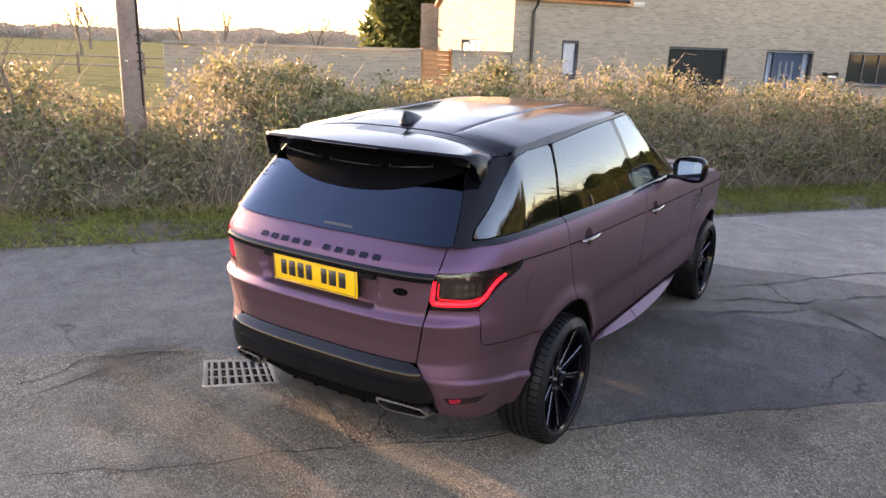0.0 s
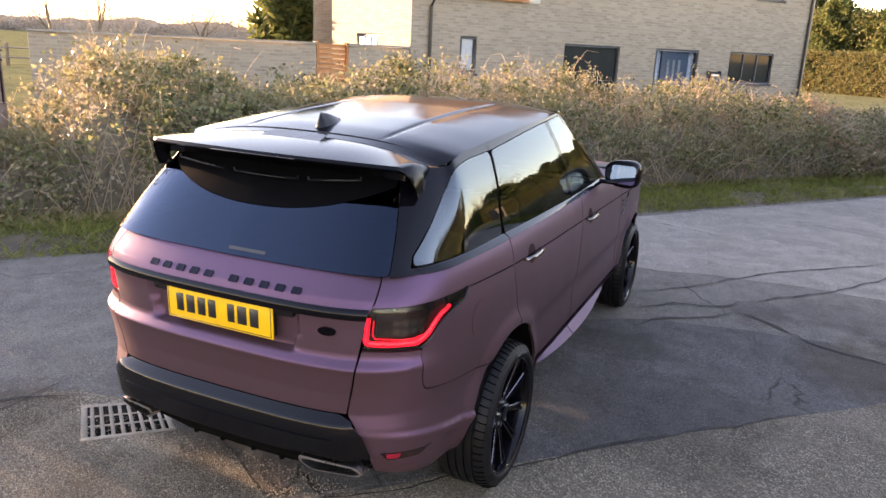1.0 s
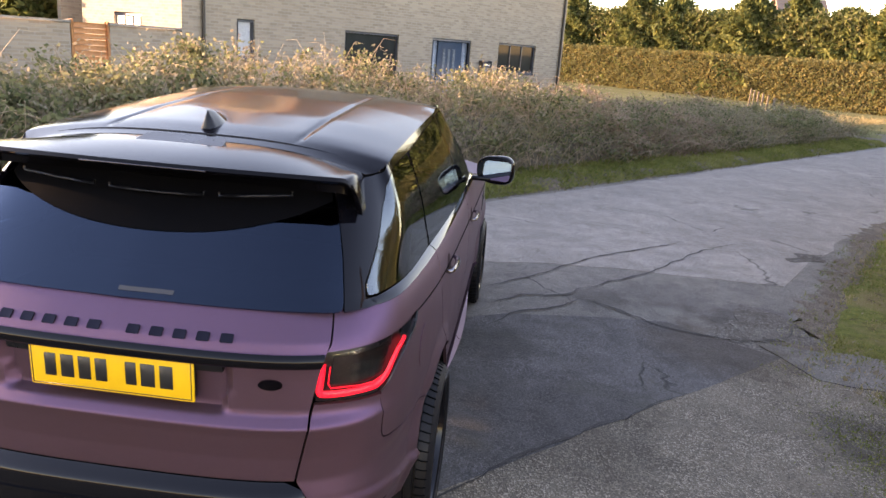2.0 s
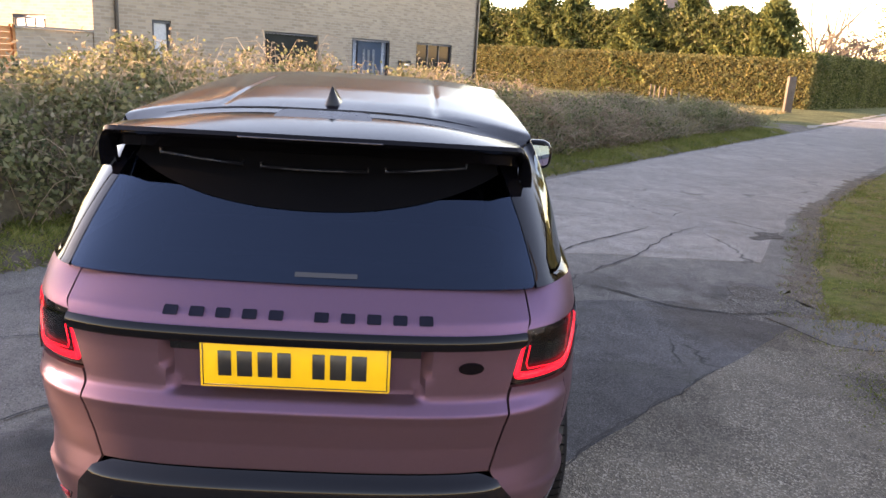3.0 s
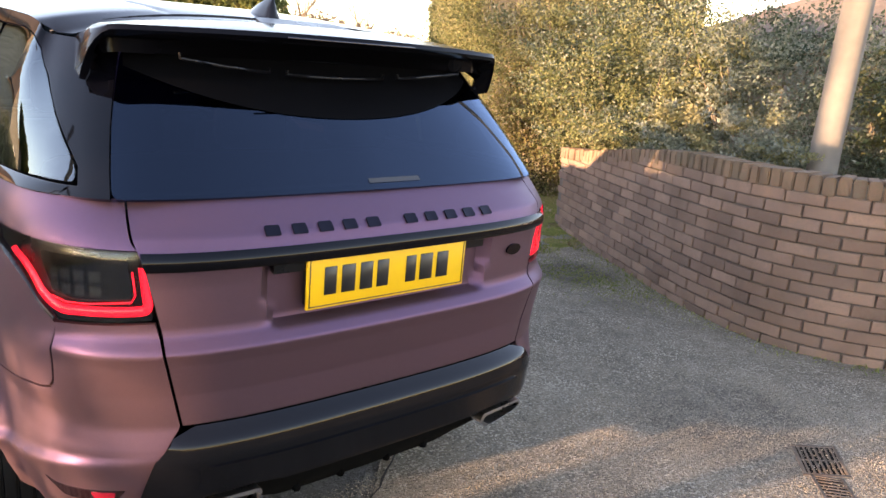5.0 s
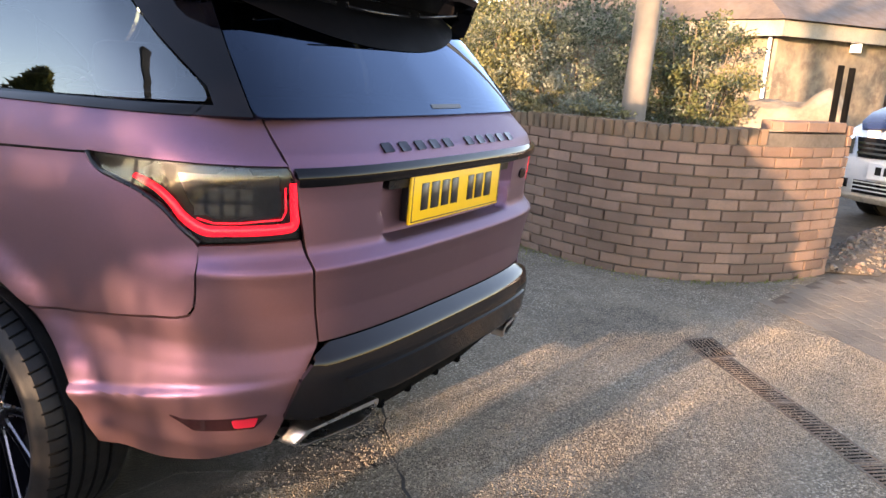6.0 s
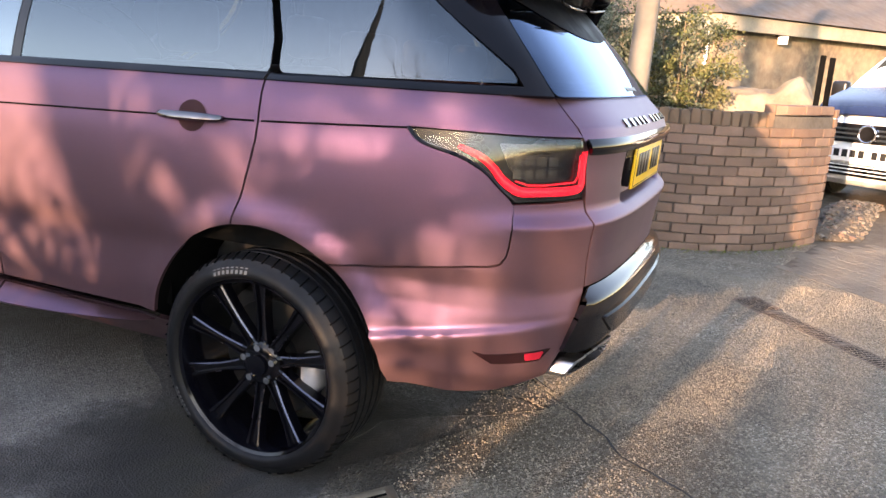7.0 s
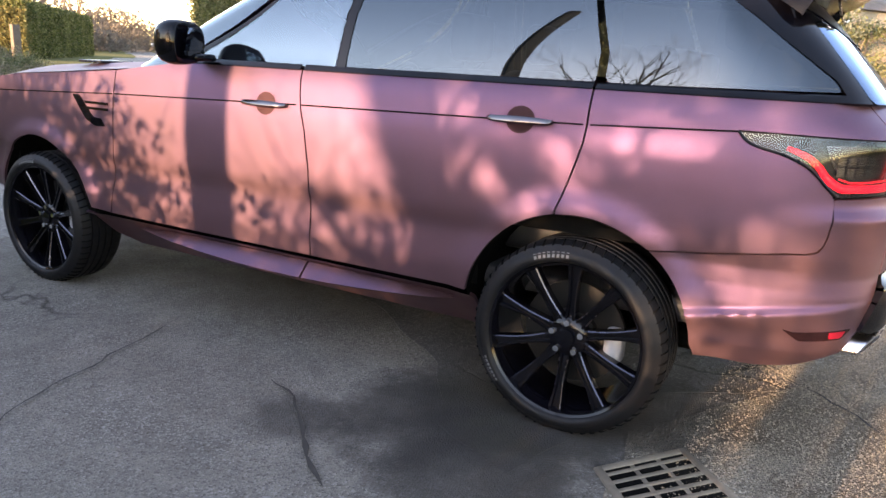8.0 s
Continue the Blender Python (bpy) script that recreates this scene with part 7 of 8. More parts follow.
# ---- trees
def bare_tree(name, where, height, label, seed, spread=0.5, thick=0.16, levels=5, sides=6, material=None):
    r = random.Random(seed)
    v, f = [], []

    def grow(p, d, ln, rad, lev):
        pts, rads = [p], [rad]
        n = 4
        for i in range(n):
            d = (d + Vector((r.gauss(0, 0.13), r.gauss(0, 0.13), r.gauss(0.05, 0.07)))).normalized()
            p = p + d * (ln / n)
            pts.append(p)
            rads.append(rad * (1 - 0.42 * (i + 1) / n))
        tube(pts, rads, max(3, sides - lev), False, v, f)
        if lev >= levels:
            return
        kids = 3 if lev < 2 else (3 if r.random() < 0.6 else 2)
        for k in range(kids + (1 if lev == 0 else 0)):
            i = r.randint(2, n) if k else n
            ax = Vector((r.gauss(0, 1), r.gauss(0, 1), r.gauss(0, 0.4))).normalized()
            nd = (d + ax * r.uniform(0.45, 0.95) * spread * 1.6 + Vector((0, 0, 0.12))).normalized()
            grow(pts[i], nd, ln * r.uniform(0.58, 0.8), rads[i] * 0.68, lev + 1)

    base = Vector(where)
    grow(base, Vector((r.gauss(0, 0.04), r.gauss(0, 0.04), 1)).normalized(), height * 0.36, thick, 0)
    t = thing(name, base, label, "tree")
    part_mesh("trunk", raw(v, f), material or BARK, t, autosmooth=60)
    return t


bare_tree("bare_tree", (-16.4, 1.95, 0), 15.5, "tall leafless tree in the field across the lane", 3, 0.55, 0.22, 6, 7)
bare_tree("bare_tree", (-24.0, 9.2, 0), 13, "tall leafless tree in the field across the lane", 11, 0.6, 0.24, 5, 7)
bare_tree("bare_tree", (-21, -0.4, 0), 10, "leafless tree in the field across the lane", 21, 0.6, 0.18, 6, 6)
bare_tree("bare_tree", (-15.5, 1.64, 0), 8, "leafless young tree in the field across the lane", 33, 0.6, 0.12, 5, 6)
bare_tree("bare_tree", (-45.0, 17.5, 0), 6.4, "spreading leafless oak out in the field", 81, 0.62, 0.17, 6, 6)
bare_tree("bare_tree", (-45.0, 12.4, 0), 4.8, "small spreading leafless oak out in the field", 84, 0.62, 0.13, 6, 6)
bare_tree("bare_shrub", (-6.95, 1.41, 0), 3.3, "leafless twiggy hawthorn behind the brambles", 71, 0.6, 0.05, 4, 5)
# two hawthorns out of view, added so their twigs dapple the car's flank
bare_tree("bare_shrub", (-8.4, 0.48, 0), 3.4, "leafless twiggy hawthorn behind the brambles", 5, 0.6, 0.05, 3, 5)
bare_tree("bare_shrub", (-10.5, 0.39, 0), 4.2, "leafless twiggy hawthorn behind the brambles", 8, 0.6, 0.06, 4, 5)
for k, (a, b, h) in enumerate(((-2.0, -1.9, 3.0), (-1.75, -2.6, 3.4), (-2.3, -2.9, 2.8))):
    bare_tree("bare_shrub", road(a, b), h, "leafless twiggy hazel rising from the brambles", 60 + k, 0.5, 0.03, 3, 5)
# unseen leaf clumps, added to keep the sun off the car's rear flank
shrub("evergreen_shrub", "unseen leaf clump added to shade the car's rear flank", (-9.6, 1.34, 0), 0.75, 0.46, 1.35, 2.45, 1350, 0.085, 0.06, (LEAF_GREEN, LEAF_DRY))
shrub("evergreen_shrub", "unseen upper leaf clump added to shade the car's shoulder", (-9.6, 0.78, 0), 0.55, 0.50, 1.90, 2.62, 1200, 0.085, 0.06, (LEAF_GREEN, LEAF_DRY))
far_tree = bare_tree("bare_tree", (-49.5, 38.1, 0), 7.2, "slender leafless tree far across the field", 17, 0.5, 0.16, 4, 5)
for x, y, s, rot in ((-62, 37, 1.1, 40), (-43, 47, 0.8, 100), (-74, 64, 1.4, 200), (-90, 56, 1.5, 310), (34, 76, 2.0, 20), (38, 81, 2.3, 140), (43, 80, 1.9, 250), (50, 91, 2.4, 70), (58, 88, 2.0, 190), (51, 76, 1.5, 300), (40, 74, 1.7, 60)):
    t = copy_thing(far_tree, Matrix.LocRotScale((x, y, rise(x, y)), Euler((0, 0, radians(rot))), (s, s, s)))
    t.scale = (s, s, s)
    tagged(t, "slender leafless tree beyond the far hedge" if x > 0 else "slender leafless tree far across the field")


def conifer(where, h, r, n, label):
    t = thing("conifer", where, label, "tree")
    z = rng.uniform(0.05, 1, n) ** 0.8
    a = rng.uniform(0, 6.283, n)
    rad = r * (1 - z) ** 0.5 * (0.75 + 0.3 * np.sin(a * 5 + z * 23)) * (1 - rng.exponential(0.12, n)).clip(0.2, 1) + 0.1
    p = np.stack([where[0] + np.cos(a) * rad, where[1] + np.sin(a) * rad, where[2] + z * h], 1)
    foliage("crown", p, 0.42, 0.16, LEAF_CONIFER, t)
    v, f = tube([Vector(where), Vector(where) + Vector((0, 0, h * 0.9))], [0.18, 0.03], 8)
    part_mesh("trunk", raw(v, f), BARK, t)


for k in range(2, 13):
    aa, bb = -3.0 + 3.3 * k, 3.6 + 0.8 * math.sin(k * 2.3)
    q = front_frame(np.array([aa]), np.array([bb]), np.array([0.0]))[0]
    conifer(tuple(float(c) for c in q), 6.5 + 0.7 * math.sin(k * 1.9) + 0.3 * math.sin(k * 4.1), 3.1 + 0.4 * math.sin(k * 2.7), 6800, "dark green bushy conifer behind the clipped hedge")
conifer((-14.2, 19.6, 0), 6.6, 1.65, 9000, "dark green conifer behind the garden wall")


# gabled cottage far behind the conifers
cottage = thing("cottage", (21.8, 62.0, 0), "small brown brick gabled cottage behind the conifers", "house")
COTTAGE_WALL = plain("brown cottage brick", (0.23, 0.165, 0.125), 0.9, var=0.3, scale=6, bump=0.3)
bm = bmesh.new()
rows = [[bm.verts.new((x, y, z)) for y, z in ((58.8, -0.2), (58.8, 5.0), (62.0, 7.7), (65.2, 5.0), (65.2, -0.2))] for x in (20.2, 23.4)]
bm.faces.new(rows[0])
bm.faces.new(rows[1][::-1])
for k in range(5):
    bm.faces.new((rows[0][k], rows[0][(k + 1) % 5], rows[1][(k + 1) % 5], rows[1][k]))
bmesh.ops.recalc_face_normals(bm, faces=bm.faces)
part("wall", bm, COTTAGE_WALL, cottage, flat=True)
bm = bmesh.new()
for sy in (-1, 1):
    box_bm(19.9, 23.75, 0, 4.6, 0.02, 0.16, 0.0, 1, bm, Matrix.Translation((0, 62.0 + sy * 3.6, 4.72)) @ Matrix.Rotation(sy * -math.atan2(2.7, 3.2) if sy > 0 else math.atan2(2.7, 3.2), 4, "X") @ Matrix.Translation((0, -4.6 if sy > 0 else 0, 0)))
part("roof", bm, plain("brown cottage tile", (0.15, 0.105, 0.08), 0.85, var=0.3, scale=8, bump=0.3), cottage, flat=True)
for z in (1.3, 3.6):
    part("window", box_bm(23.38, 23.43, 61.3, 62.7, z, z + 1.1, 0.01), WINDOW_DARK, cottage)

# woods along the skyline, their haze put into the leaf colour
def woods(name, centre_line, n, height, label, material, depth=25):
    p = []
    segs = list(zip(centre_line, centre_line[1:]))
    for k in range(n):
        (x0, y0), (x1, y1) = segs[k % len(segs)]
        t = rng.uniform()
        x, y = x0 + (x1 - x0) * t + rng.normal() * depth * 0.3, y0 + (y1 - y0) * t + rng.normal() * depth * 0.3
        h = height * (0.62 + 0.30 * math.sin(x * 0.13 + y * 0.09) + 0.2 * math.sin(x * 0.41 + 1) + 0.12 * math.sin(y * 0.77))
        p.append((x, y, rise(x, y) + h * rng.uniform() ** 0.8))
    ob = foliage(name, np.array(p), 0.9, 0.26, material, None, "", 0.6)
    return tagged(ob, label, "woods", "", "stuff")


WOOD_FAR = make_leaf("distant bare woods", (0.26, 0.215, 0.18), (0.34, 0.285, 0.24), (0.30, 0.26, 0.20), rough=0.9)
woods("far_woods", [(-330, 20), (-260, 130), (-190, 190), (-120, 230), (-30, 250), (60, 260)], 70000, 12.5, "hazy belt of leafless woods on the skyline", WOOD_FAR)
# dense lower band of the same woods, a ragged far backdrop
def treeline(name, line, height, label, material, seed):
    v, f = [], []
    for i in range(len(line) - 1):
        (x0, y0), (x1, y1) = line[i], line[i + 1]
        for k in range(120):
            t = k / 119
            x, y = x0 + (x1 - x0) * t, y0 + (y1 - y0) * t
            u = i * 120 + k
            h = height * (0.72 + 0.25 * hump(u * 0.05, seed, 1) + 0.10 * hump(u * 0.21, seed + 3, 1) + 0.05 * hump(u * 0.9, seed + 5, 1))
            v += [Vector((x, y, rise(x, y) - 1)), Vector((x, y, rise(x, y) + max(1.5, h)))]
    f = [(2 * i, 2 * i + 2, 2 * i + 3, 2 * i + 1) for i in range(len(v) // 2 - 1)]
    return tagged(part_mesh(name, raw(v, f), material, flat=True), label, "woods", "", "structure")


# pale colour of the backdrop: the haze before the far trees, painted in
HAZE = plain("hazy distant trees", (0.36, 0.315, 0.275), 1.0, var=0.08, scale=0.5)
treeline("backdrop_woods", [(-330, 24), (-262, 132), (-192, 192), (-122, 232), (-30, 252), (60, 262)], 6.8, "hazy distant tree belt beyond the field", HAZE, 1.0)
WOOD_HAZY = make_leaf("hazy bare thicket", (0.115, 0.095, 0.082), (0.16, 0.135, 0.115), (0.135, 0.12, 0.095), rough=0.9)
woods("far_thicket", [(47, 80), (60, 93), (77, 106), (100, 125)], 12000, 6.0, "leafless pinkish-brown thicket at the end of the lane", WOOD_HAZY, 10)
woods("field_woods", [(-120, -90), (-150, -30), (-160, 30), (-150, 60)], 5000, 7, "leafless thicket at the edge of the field", WOOD_FAR, 14)
woods("rear_woods", [(-60, -90), (0, -110), (80, -90), (140, -20), (150, 40)], 6000, 9, "belt of trees behind the drive", WOOD_FAR, 14)

# ---------------------------------------------------------------- telegraph pole and roadside things
POLE = Vector((-5.99, 2.41, 0))
pole = thing("telegraph_pole", POLE, "weathered brown timber telegraph pole standing in the brambles", "telegraph pole")
v, f = tube([POLE + Vector((0.00 - 0.006 * k, 0, k * 0.9 - 0.1)) for k in range(9)], [0.137 - 0.004 * k for k in range(9)], 20)
part_mesh("shaft", raw(v, f), POLE_WOOD, pole, autosmooth=50)
cab = POLE + Vector((0.105, 0.040, 0))
v, f = tube([cab + Vector((0, 0, 1.15)), cab + Vector((-0.01, 0, 3.2)), cab + Vector((-0.03, 0, 7))], 0.018, 8)
part_mesh("cable_guard", raw(v, f), PIPE_BLACK, pole)
for k in range(5):
    z = 1.62 + 0.10 * k
    v, f = [], []
    tube([cab + Vector((0.035 * math.cos(t), 0.035 * math.sin(t), z)) for t in np.linspace(0, 6.283, 13)], 0.011, 6, False, v, f)
    part_mesh("insulator_ring", raw(v, f), PIPE_BLACK, pole)
part("number_tag", box_bm(POLE.x + 0.055, POLE.x + 0.10, POLE.y - 0.128, POLE.y - 0.116, 1.70, 1.725, 0.002), STEEL, pole, "small pale metal tag")


def timber_post(name, where, w, d, h, label, material=None, category="post", group=""):
    t = thing(name, where, label, category, group)
    x, y, z = where
    part("shaft", box_bm(x - w / 2, x + w / 2, y - d / 2, y + d / 2, z - 0.2, z + h, 0.012), material or TIMBER, t)
    return t


gp = Vector((19.78, 37.05, 0))
timber_post("gatepost", gp, 0.40, 0.25, 1.92, "weathered brown timber gatepost at the hedge corner", plain("dark gatepost timber", (0.095, 0.075, 0.058), 0.9, var=0.3))
# low wire fence before the hedge
for k in range(7):
    q = road(30 + 2.6 * k, -4.0 - 1.3 * k)
    timber_post("fence_post", q, 0.075, 0.075, 1.05, "weathered timber fence post in the yard", BARK, group="yard fence posts")
# field fence: posts and rails
for k in range(8):
    x, y = -34.4 + 2.95 * k, 19.4 + 1.7 * k
    q = Vector((x, y, rise(x, y) - 0.03))
    timber_post("field_post", q, 0.12, 0.12, 1.17, "dark timber post of the field fence", BARK, group="field fence posts")
rails = thing("field_rails", (-34.4, 19.4, 0), "pale timber field fence rails", "fence")
for h in (0.48, 0.92):
    v, f = tube([Vector((-44.8, 13.4, h)), Vector((-34.4, 19.4, h)), Vector((-13.7, 31.3, h))], 0.045, 6)
    part_mesh("rail", raw(v, f), TIMBER, rails)
patch("concrete_strip", [(19.26, 33.08), (20.2, 32.5), (30.4, 36.0), (29.6, 36.9)], 0.012, CONCRETE, "pale concrete strip across the lane")


# ---------------------------------------------------------------- drain gratings
def grating(name, corners, n_bars, label, frame_w, bar_w, material, gully_depth=0.22, rows=2):
    """A cast frame with bars across it over a flat black slab, painted for the gully's shade. corners: four plan points
    in order.
    """
    A, B, C, D = (Vector((*c, 0)) for c in corners)
    t = thing(name, (A + C) / 2, label, "drain grating")

    def at(u, w, z):
        p = A.lerp(B, u).lerp(D.lerp(C, u), w)
        return Vector((p.x, p.y, z))

    def slab(u0, u1, w0, w1, z0, z1):
        bm = bmesh.new()
        lo = [bm.verts.new(at(u, w, z0)) for u, w in ((u0, w0), (u1, w0), (u1, w1), (u0, w1))]
        hi = [bm.verts.new(at(u, w, z1)) for u, w in ((u0, w0), (u1, w0), (u1, w1), (u0, w1))]
        bm.faces.new(hi)
        bm.faces.new(lo[::-1])
        for i in range(4):
            j = (i + 1) % 4
            bm.faces.new((lo[i], lo[j], hi[j], hi[i]))
        bmesh.ops.recalc_face_normals(bm, faces=bm.faces)
        bmesh.ops.bevel(bm, geom=bm.edges[:], offset=0.0012, segments=1, affect="EDGES")
        return bm
    lu, lw = (B - A).length, (D - A).length
    fu, fw = frame_w / lu, frame_w / lw
    for q in ((0, 1, 0, fw), (0, 1, 1 - fw, 1), (0, fu, fw, 1 - fw), (1 - fu, 1, fw, 1 - fw)):
        part("frame_bar", slab(*q, -0.03, 0.0066), material, t)
    for k in range(n_bars):
        c = fu + (1 - 2 * fu) * (k + 0.5) / n_bars
        part("bar", slab(c - bar_w / lu / 2, c + bar_w / lu / 2, fw, 1 - fw, -0.03, 0.0060), material, t)
    for r in range(rows):
        c = fw + (1 - 2 * fw) * (r + 1) / (rows + 1)
        part("cross_bar", slab(fu, 1 - fu, c - bar_w / lw / 2, c + bar_w / lw / 2, -0.03, 0.0055), material, t)
    # no hole below: a thin black slab paints the dark between the bars
    part("gully", slab(fu * 0.5, 1 - fu * 0.5, fw * 0.5, 1 - fw * 0.5, 0.0030, 0.0046), UNDER, t, "thin black slab painted as the gully's shade")
    return t


grating("road_gully", ((-1.09, -0.74), (-0.763, -0.425), (-1.07, -0.205), (-1.395, -0.475)), 8, "worn iron road gully grating beside the rear wheel", 0.032, 0.020, IRON_PALE)
grating("yard_drain", ((2.0, -1.22), (2.16, -1.345), (1.94, -1.505), (1.79, -1.38)), 7, "small rusty yard drain grating", 0.018, 0.011, IRON, rows=1)
chan0, chan1 = Vector((1.86, -1.44, 0)), Vector((0.32, -2.79, 0))
side = Vector((-(chan1 - chan0).y, (chan1 - chan0).x, 0)).normalized() * 0.065
for k in range(4):
    p, q = chan0.lerp(chan1, k / 4), chan0.lerp(chan1, (k + 0.985) / 4)
    grating("drain_channel", ((p + side).xy, (q + side).xy, (q - side).xy, (p - side).xy), 20, "rusty slotted drain channel grating across the drive", 0.014, 0.012, IRON, rows=0)["group"] = "drain channel sections"

# ---------------------------------------------------------------- behind the brick wall
PP = Vector((4.44, -0.10, 0))
pale = thing("pale_pole", PP, "smooth pale grey pole behind the brick wall", "pole")
v, f = tube([PP + Vector((0.012 * k, 0.02 * math.sin(k), 0.6 * k - 0.1)) for k in range(9)], [0.108 - 0.002 * k for k in range(9)], 16)
part_mesh("shaft", raw(v, f), PALE_TRUNK, pale)
bp = thing("black_post", (4.62, -1.56, 0), "dark twin-slat timber post at the wall's end", "post")
for dx in (0.0, 0.075):
    part("slat", box_bm(4.60 + dx * 0.4, 4.645 + dx * 0.4, -1.60 - dx, -1.555 - dx, 0, 1.52 - dx * 0.2, 0.004), UNDER, bp)
fence = thing("picket_fence", (6.9, -0.2, 0), "short brown timber picket fence behind the wall", "fence")
for k in range(6):
    y = -0.05 - 0.165 * k
    bm = box_bm(7.0, 7.03, y - 0.045, y + 0.045, 0, 1.22)
    for q in bm.verts:
        if q.co.z > 1.2:
            q.co.y = y + (q.co.y - y) * 0.6
    bmesh.ops.bevel(bm, geom=bm.edges[:], offset=0.006, segments=1, affect="EDGES")
    part("picket", bm, BARK, fence)
for z in (0.45, 1.03):
    part("rail", box_bm(7.03, 7.07, -1.0, 0.05, z, z + 0.07, 0.006), BARK, fence)

# pale weathered boulder behind the wall's end, with a lower shelf beside it
BOULDER = Nodes("pale weathered stone")
BOULDER.set(color=BOULDER.mix(BOULDER.ramp(BOULDER.noise(3.5, 7, 0.68), (0.40, 0.0), (0.62, 1.0)), (0.205, 0.178, 0.142), (0.135, 0.113, 0.088)), rough=0.95, spec=0.1)
BOULDER.bump(BOULDER.noise(22, 6, 0.7), 0.8, 0.02)
bm = bmesh.new()
bmesh.ops.create_icosphere(bm, subdivisions=5, radius=1.0)
for q in bm.verts:
    d = q.co.copy()
    k = (abs(d.x) ** 3.2 + abs(d.y) ** 3.2 + abs(d.z) ** 3.2) ** (-1 / 3.2)
    d *= k * (1 + 0.07 * hump(d.x * 3, d.y * 3 + d.z * 2, 1.0) + 0.05 * hump(d.y * 7, d.z * 6 + d.x * 3, 1.0))
    high = 0.70 + 0.13 * smooth((-0.25 - d.y) / 0.5)
    q.co = Vector((6.0 + 0.38 * d.x, -1.03 + 0.60 * d.y, high * (1 + d.z) * 0.86))
tagged(part("boulder", bm, BOULDER.mat, None), "large pale weathered boulder behind the end of the brick wall", "boulder")

# bungalow beyond the drive, its near corner towards the camera
BC = Vector((13.85, 0.15, 0))
LD, RD = Vector((0.30, 0.954, 0)), Vector((0.80, -0.60, 0))


def make_old_wall():
    n = Nodes("patchy old rendered brick")
    base = n.mix(n.ramp(n.noise(1.4, 6, 0.65), (0.40, 0.0), (0.62, 1.0)), (0.195, 0.156, 0.113), (0.105, 0.084, 0.067))
    base = n.mix(n.ramp(n.noise(7, 5), (0.45, 0.0), (0.7, 0.6)), base, (0.25, 0.207, 0.152))
    n.set(color=base, rough=0.95, spec=0.2)
    n.bump(n.noise(40, 4), 0.4, 0.01)
    return n.mat


OLD_WALL = make_old_wall()
FASCIA = plain("cream fascia paint", (0.22, 0.195, 0.155), 0.6, var=0.2)
bung = thing("bungalow", BC, "low pale brick bungalow with white fascia and brown tiled roof", "house")


def wall_run(p0, d, length, h, thick, material, name):
    n = Vector((d.y, -d.x, 0))
    bm = bmesh.new()
    lo = [bm.verts.new(p0 + d * u + n * t + Vector((0, 0, -0.2))) for u, t in ((0, 0), (length, 0), (length, thick), (0, thick))]
    hi = [bm.verts.new(v_.co + Vector((0, 0, h + 0.2))) for v_ in lo]
    bm.faces.new(hi)
    bm.faces.new(lo[::-1])
    for i in range(4):
        j = (i + 1) % 4
        bm.faces.new((lo[i], lo[j], hi[j], hi[i]))
    bmesh.ops.recalc_face_normals(bm, faces=bm.faces)
    return part(name, bm, material, bung, flat=True)


wall_run(BC, LD, 9.0, 2.42, 0.25, OLD_WALL, "wall")
wall_run(BC, RD, 10.0, 2.42, -0.25, OLD_WALL, "wall")
wall_run(BC + LD * 9, RD, 10.0, 2.42, 0.25, OLD_WALL, "wall")
wall_run(BC - LD * 0.30 - RD * 0.30 + Vector((0, 0, 2.50)), LD, 9.5, 0.08, 0.03, FASCIA, "fascia")
wall_run(BC - RD * 0.30 - LD * 0.30 + Vector((0, 0, 2.50)), RD, 10.4, 0.08, -0.03, FASCIA, "fascia")
bm = bmesh.new()
o = BC - LD * 0.42 - RD * 0.42 + Vector((0, 0, 2.60))
cs = [o, o + LD * 10, o + LD * 10 + RD * 11, o + RD * 11]
top = [o + LD * 5 + RD * 4 + Vector((0, 0, 2.3)), o + LD * 5 + RD * 8 + Vector((0, 0, 2.3))]
vs = [bm.verts.new(p) for p in cs + top]
for q in ((0, 1, 4), (1, 2, 5, 4), (2, 3, 5), (3, 0, 4, 5), (3, 2, 1, 0)):
    bm.faces.new([vs[i] for i in q])
bmesh.ops.recalc_face_normals(bm, faces=bm.faces)
part("roof", bm, plain("brown roof tile", (0.10, 0.075, 0.058), 0.85, var=0.3, scale=10, bump=0.4), bung, flat=True)
part("soffit_vent", box_bm(BC.x + 1.35, BC.x + 1.55, BC.y - 1.35, BC.y - 1.15, 2.12, 2.38, 0.01), WHITE_PAINT, bung)
v, f = tube([BC + LD * 0.1 - RD * 0.05 + Vector((-0.06, 0, 0)), BC + LD * 0.1 - RD * 0.05 + Vector((-0.06, 0, 2.4))], 0.035, 8)
part_mesh("downpipe", raw(v, f), WHITE_PAINT, bung)

# gravel bed behind the wall and in front of the van
sheet("gravel_bed", steps((0, 1, 40)), steps((0, 1, 40)), lambda u, w: Vector((4.1 + 8.5 * u, -6.5 + 10.0 * w - 0.8 * u * w, 0.002 + 0.004 * hump(u * 20, w * 20))), EARTH, "bare stony earth behind the wall", "earth")


# heap of soil and broken stone between the wall's end and the van
heap = thing("rubble_heap", (5.5, -2.02, 0), "low heap of soil and broken stones beside the drive wall", "rubble", kind="stuff")


def heap_at(u, w):
    """u along the heap, w across it, both -1 to 1."""
    k = max(0.0, 1 - u * u) * max(0.0, 1 - w * w)
    return Vector((5.55 + 1.25 * u - 0.12 * w, -2.03 - 0.22 * u + 0.27 * w, 0.012 + 0.12 * k ** 0.6 + 0.04 * k * hump(u * 9, w * 5)))


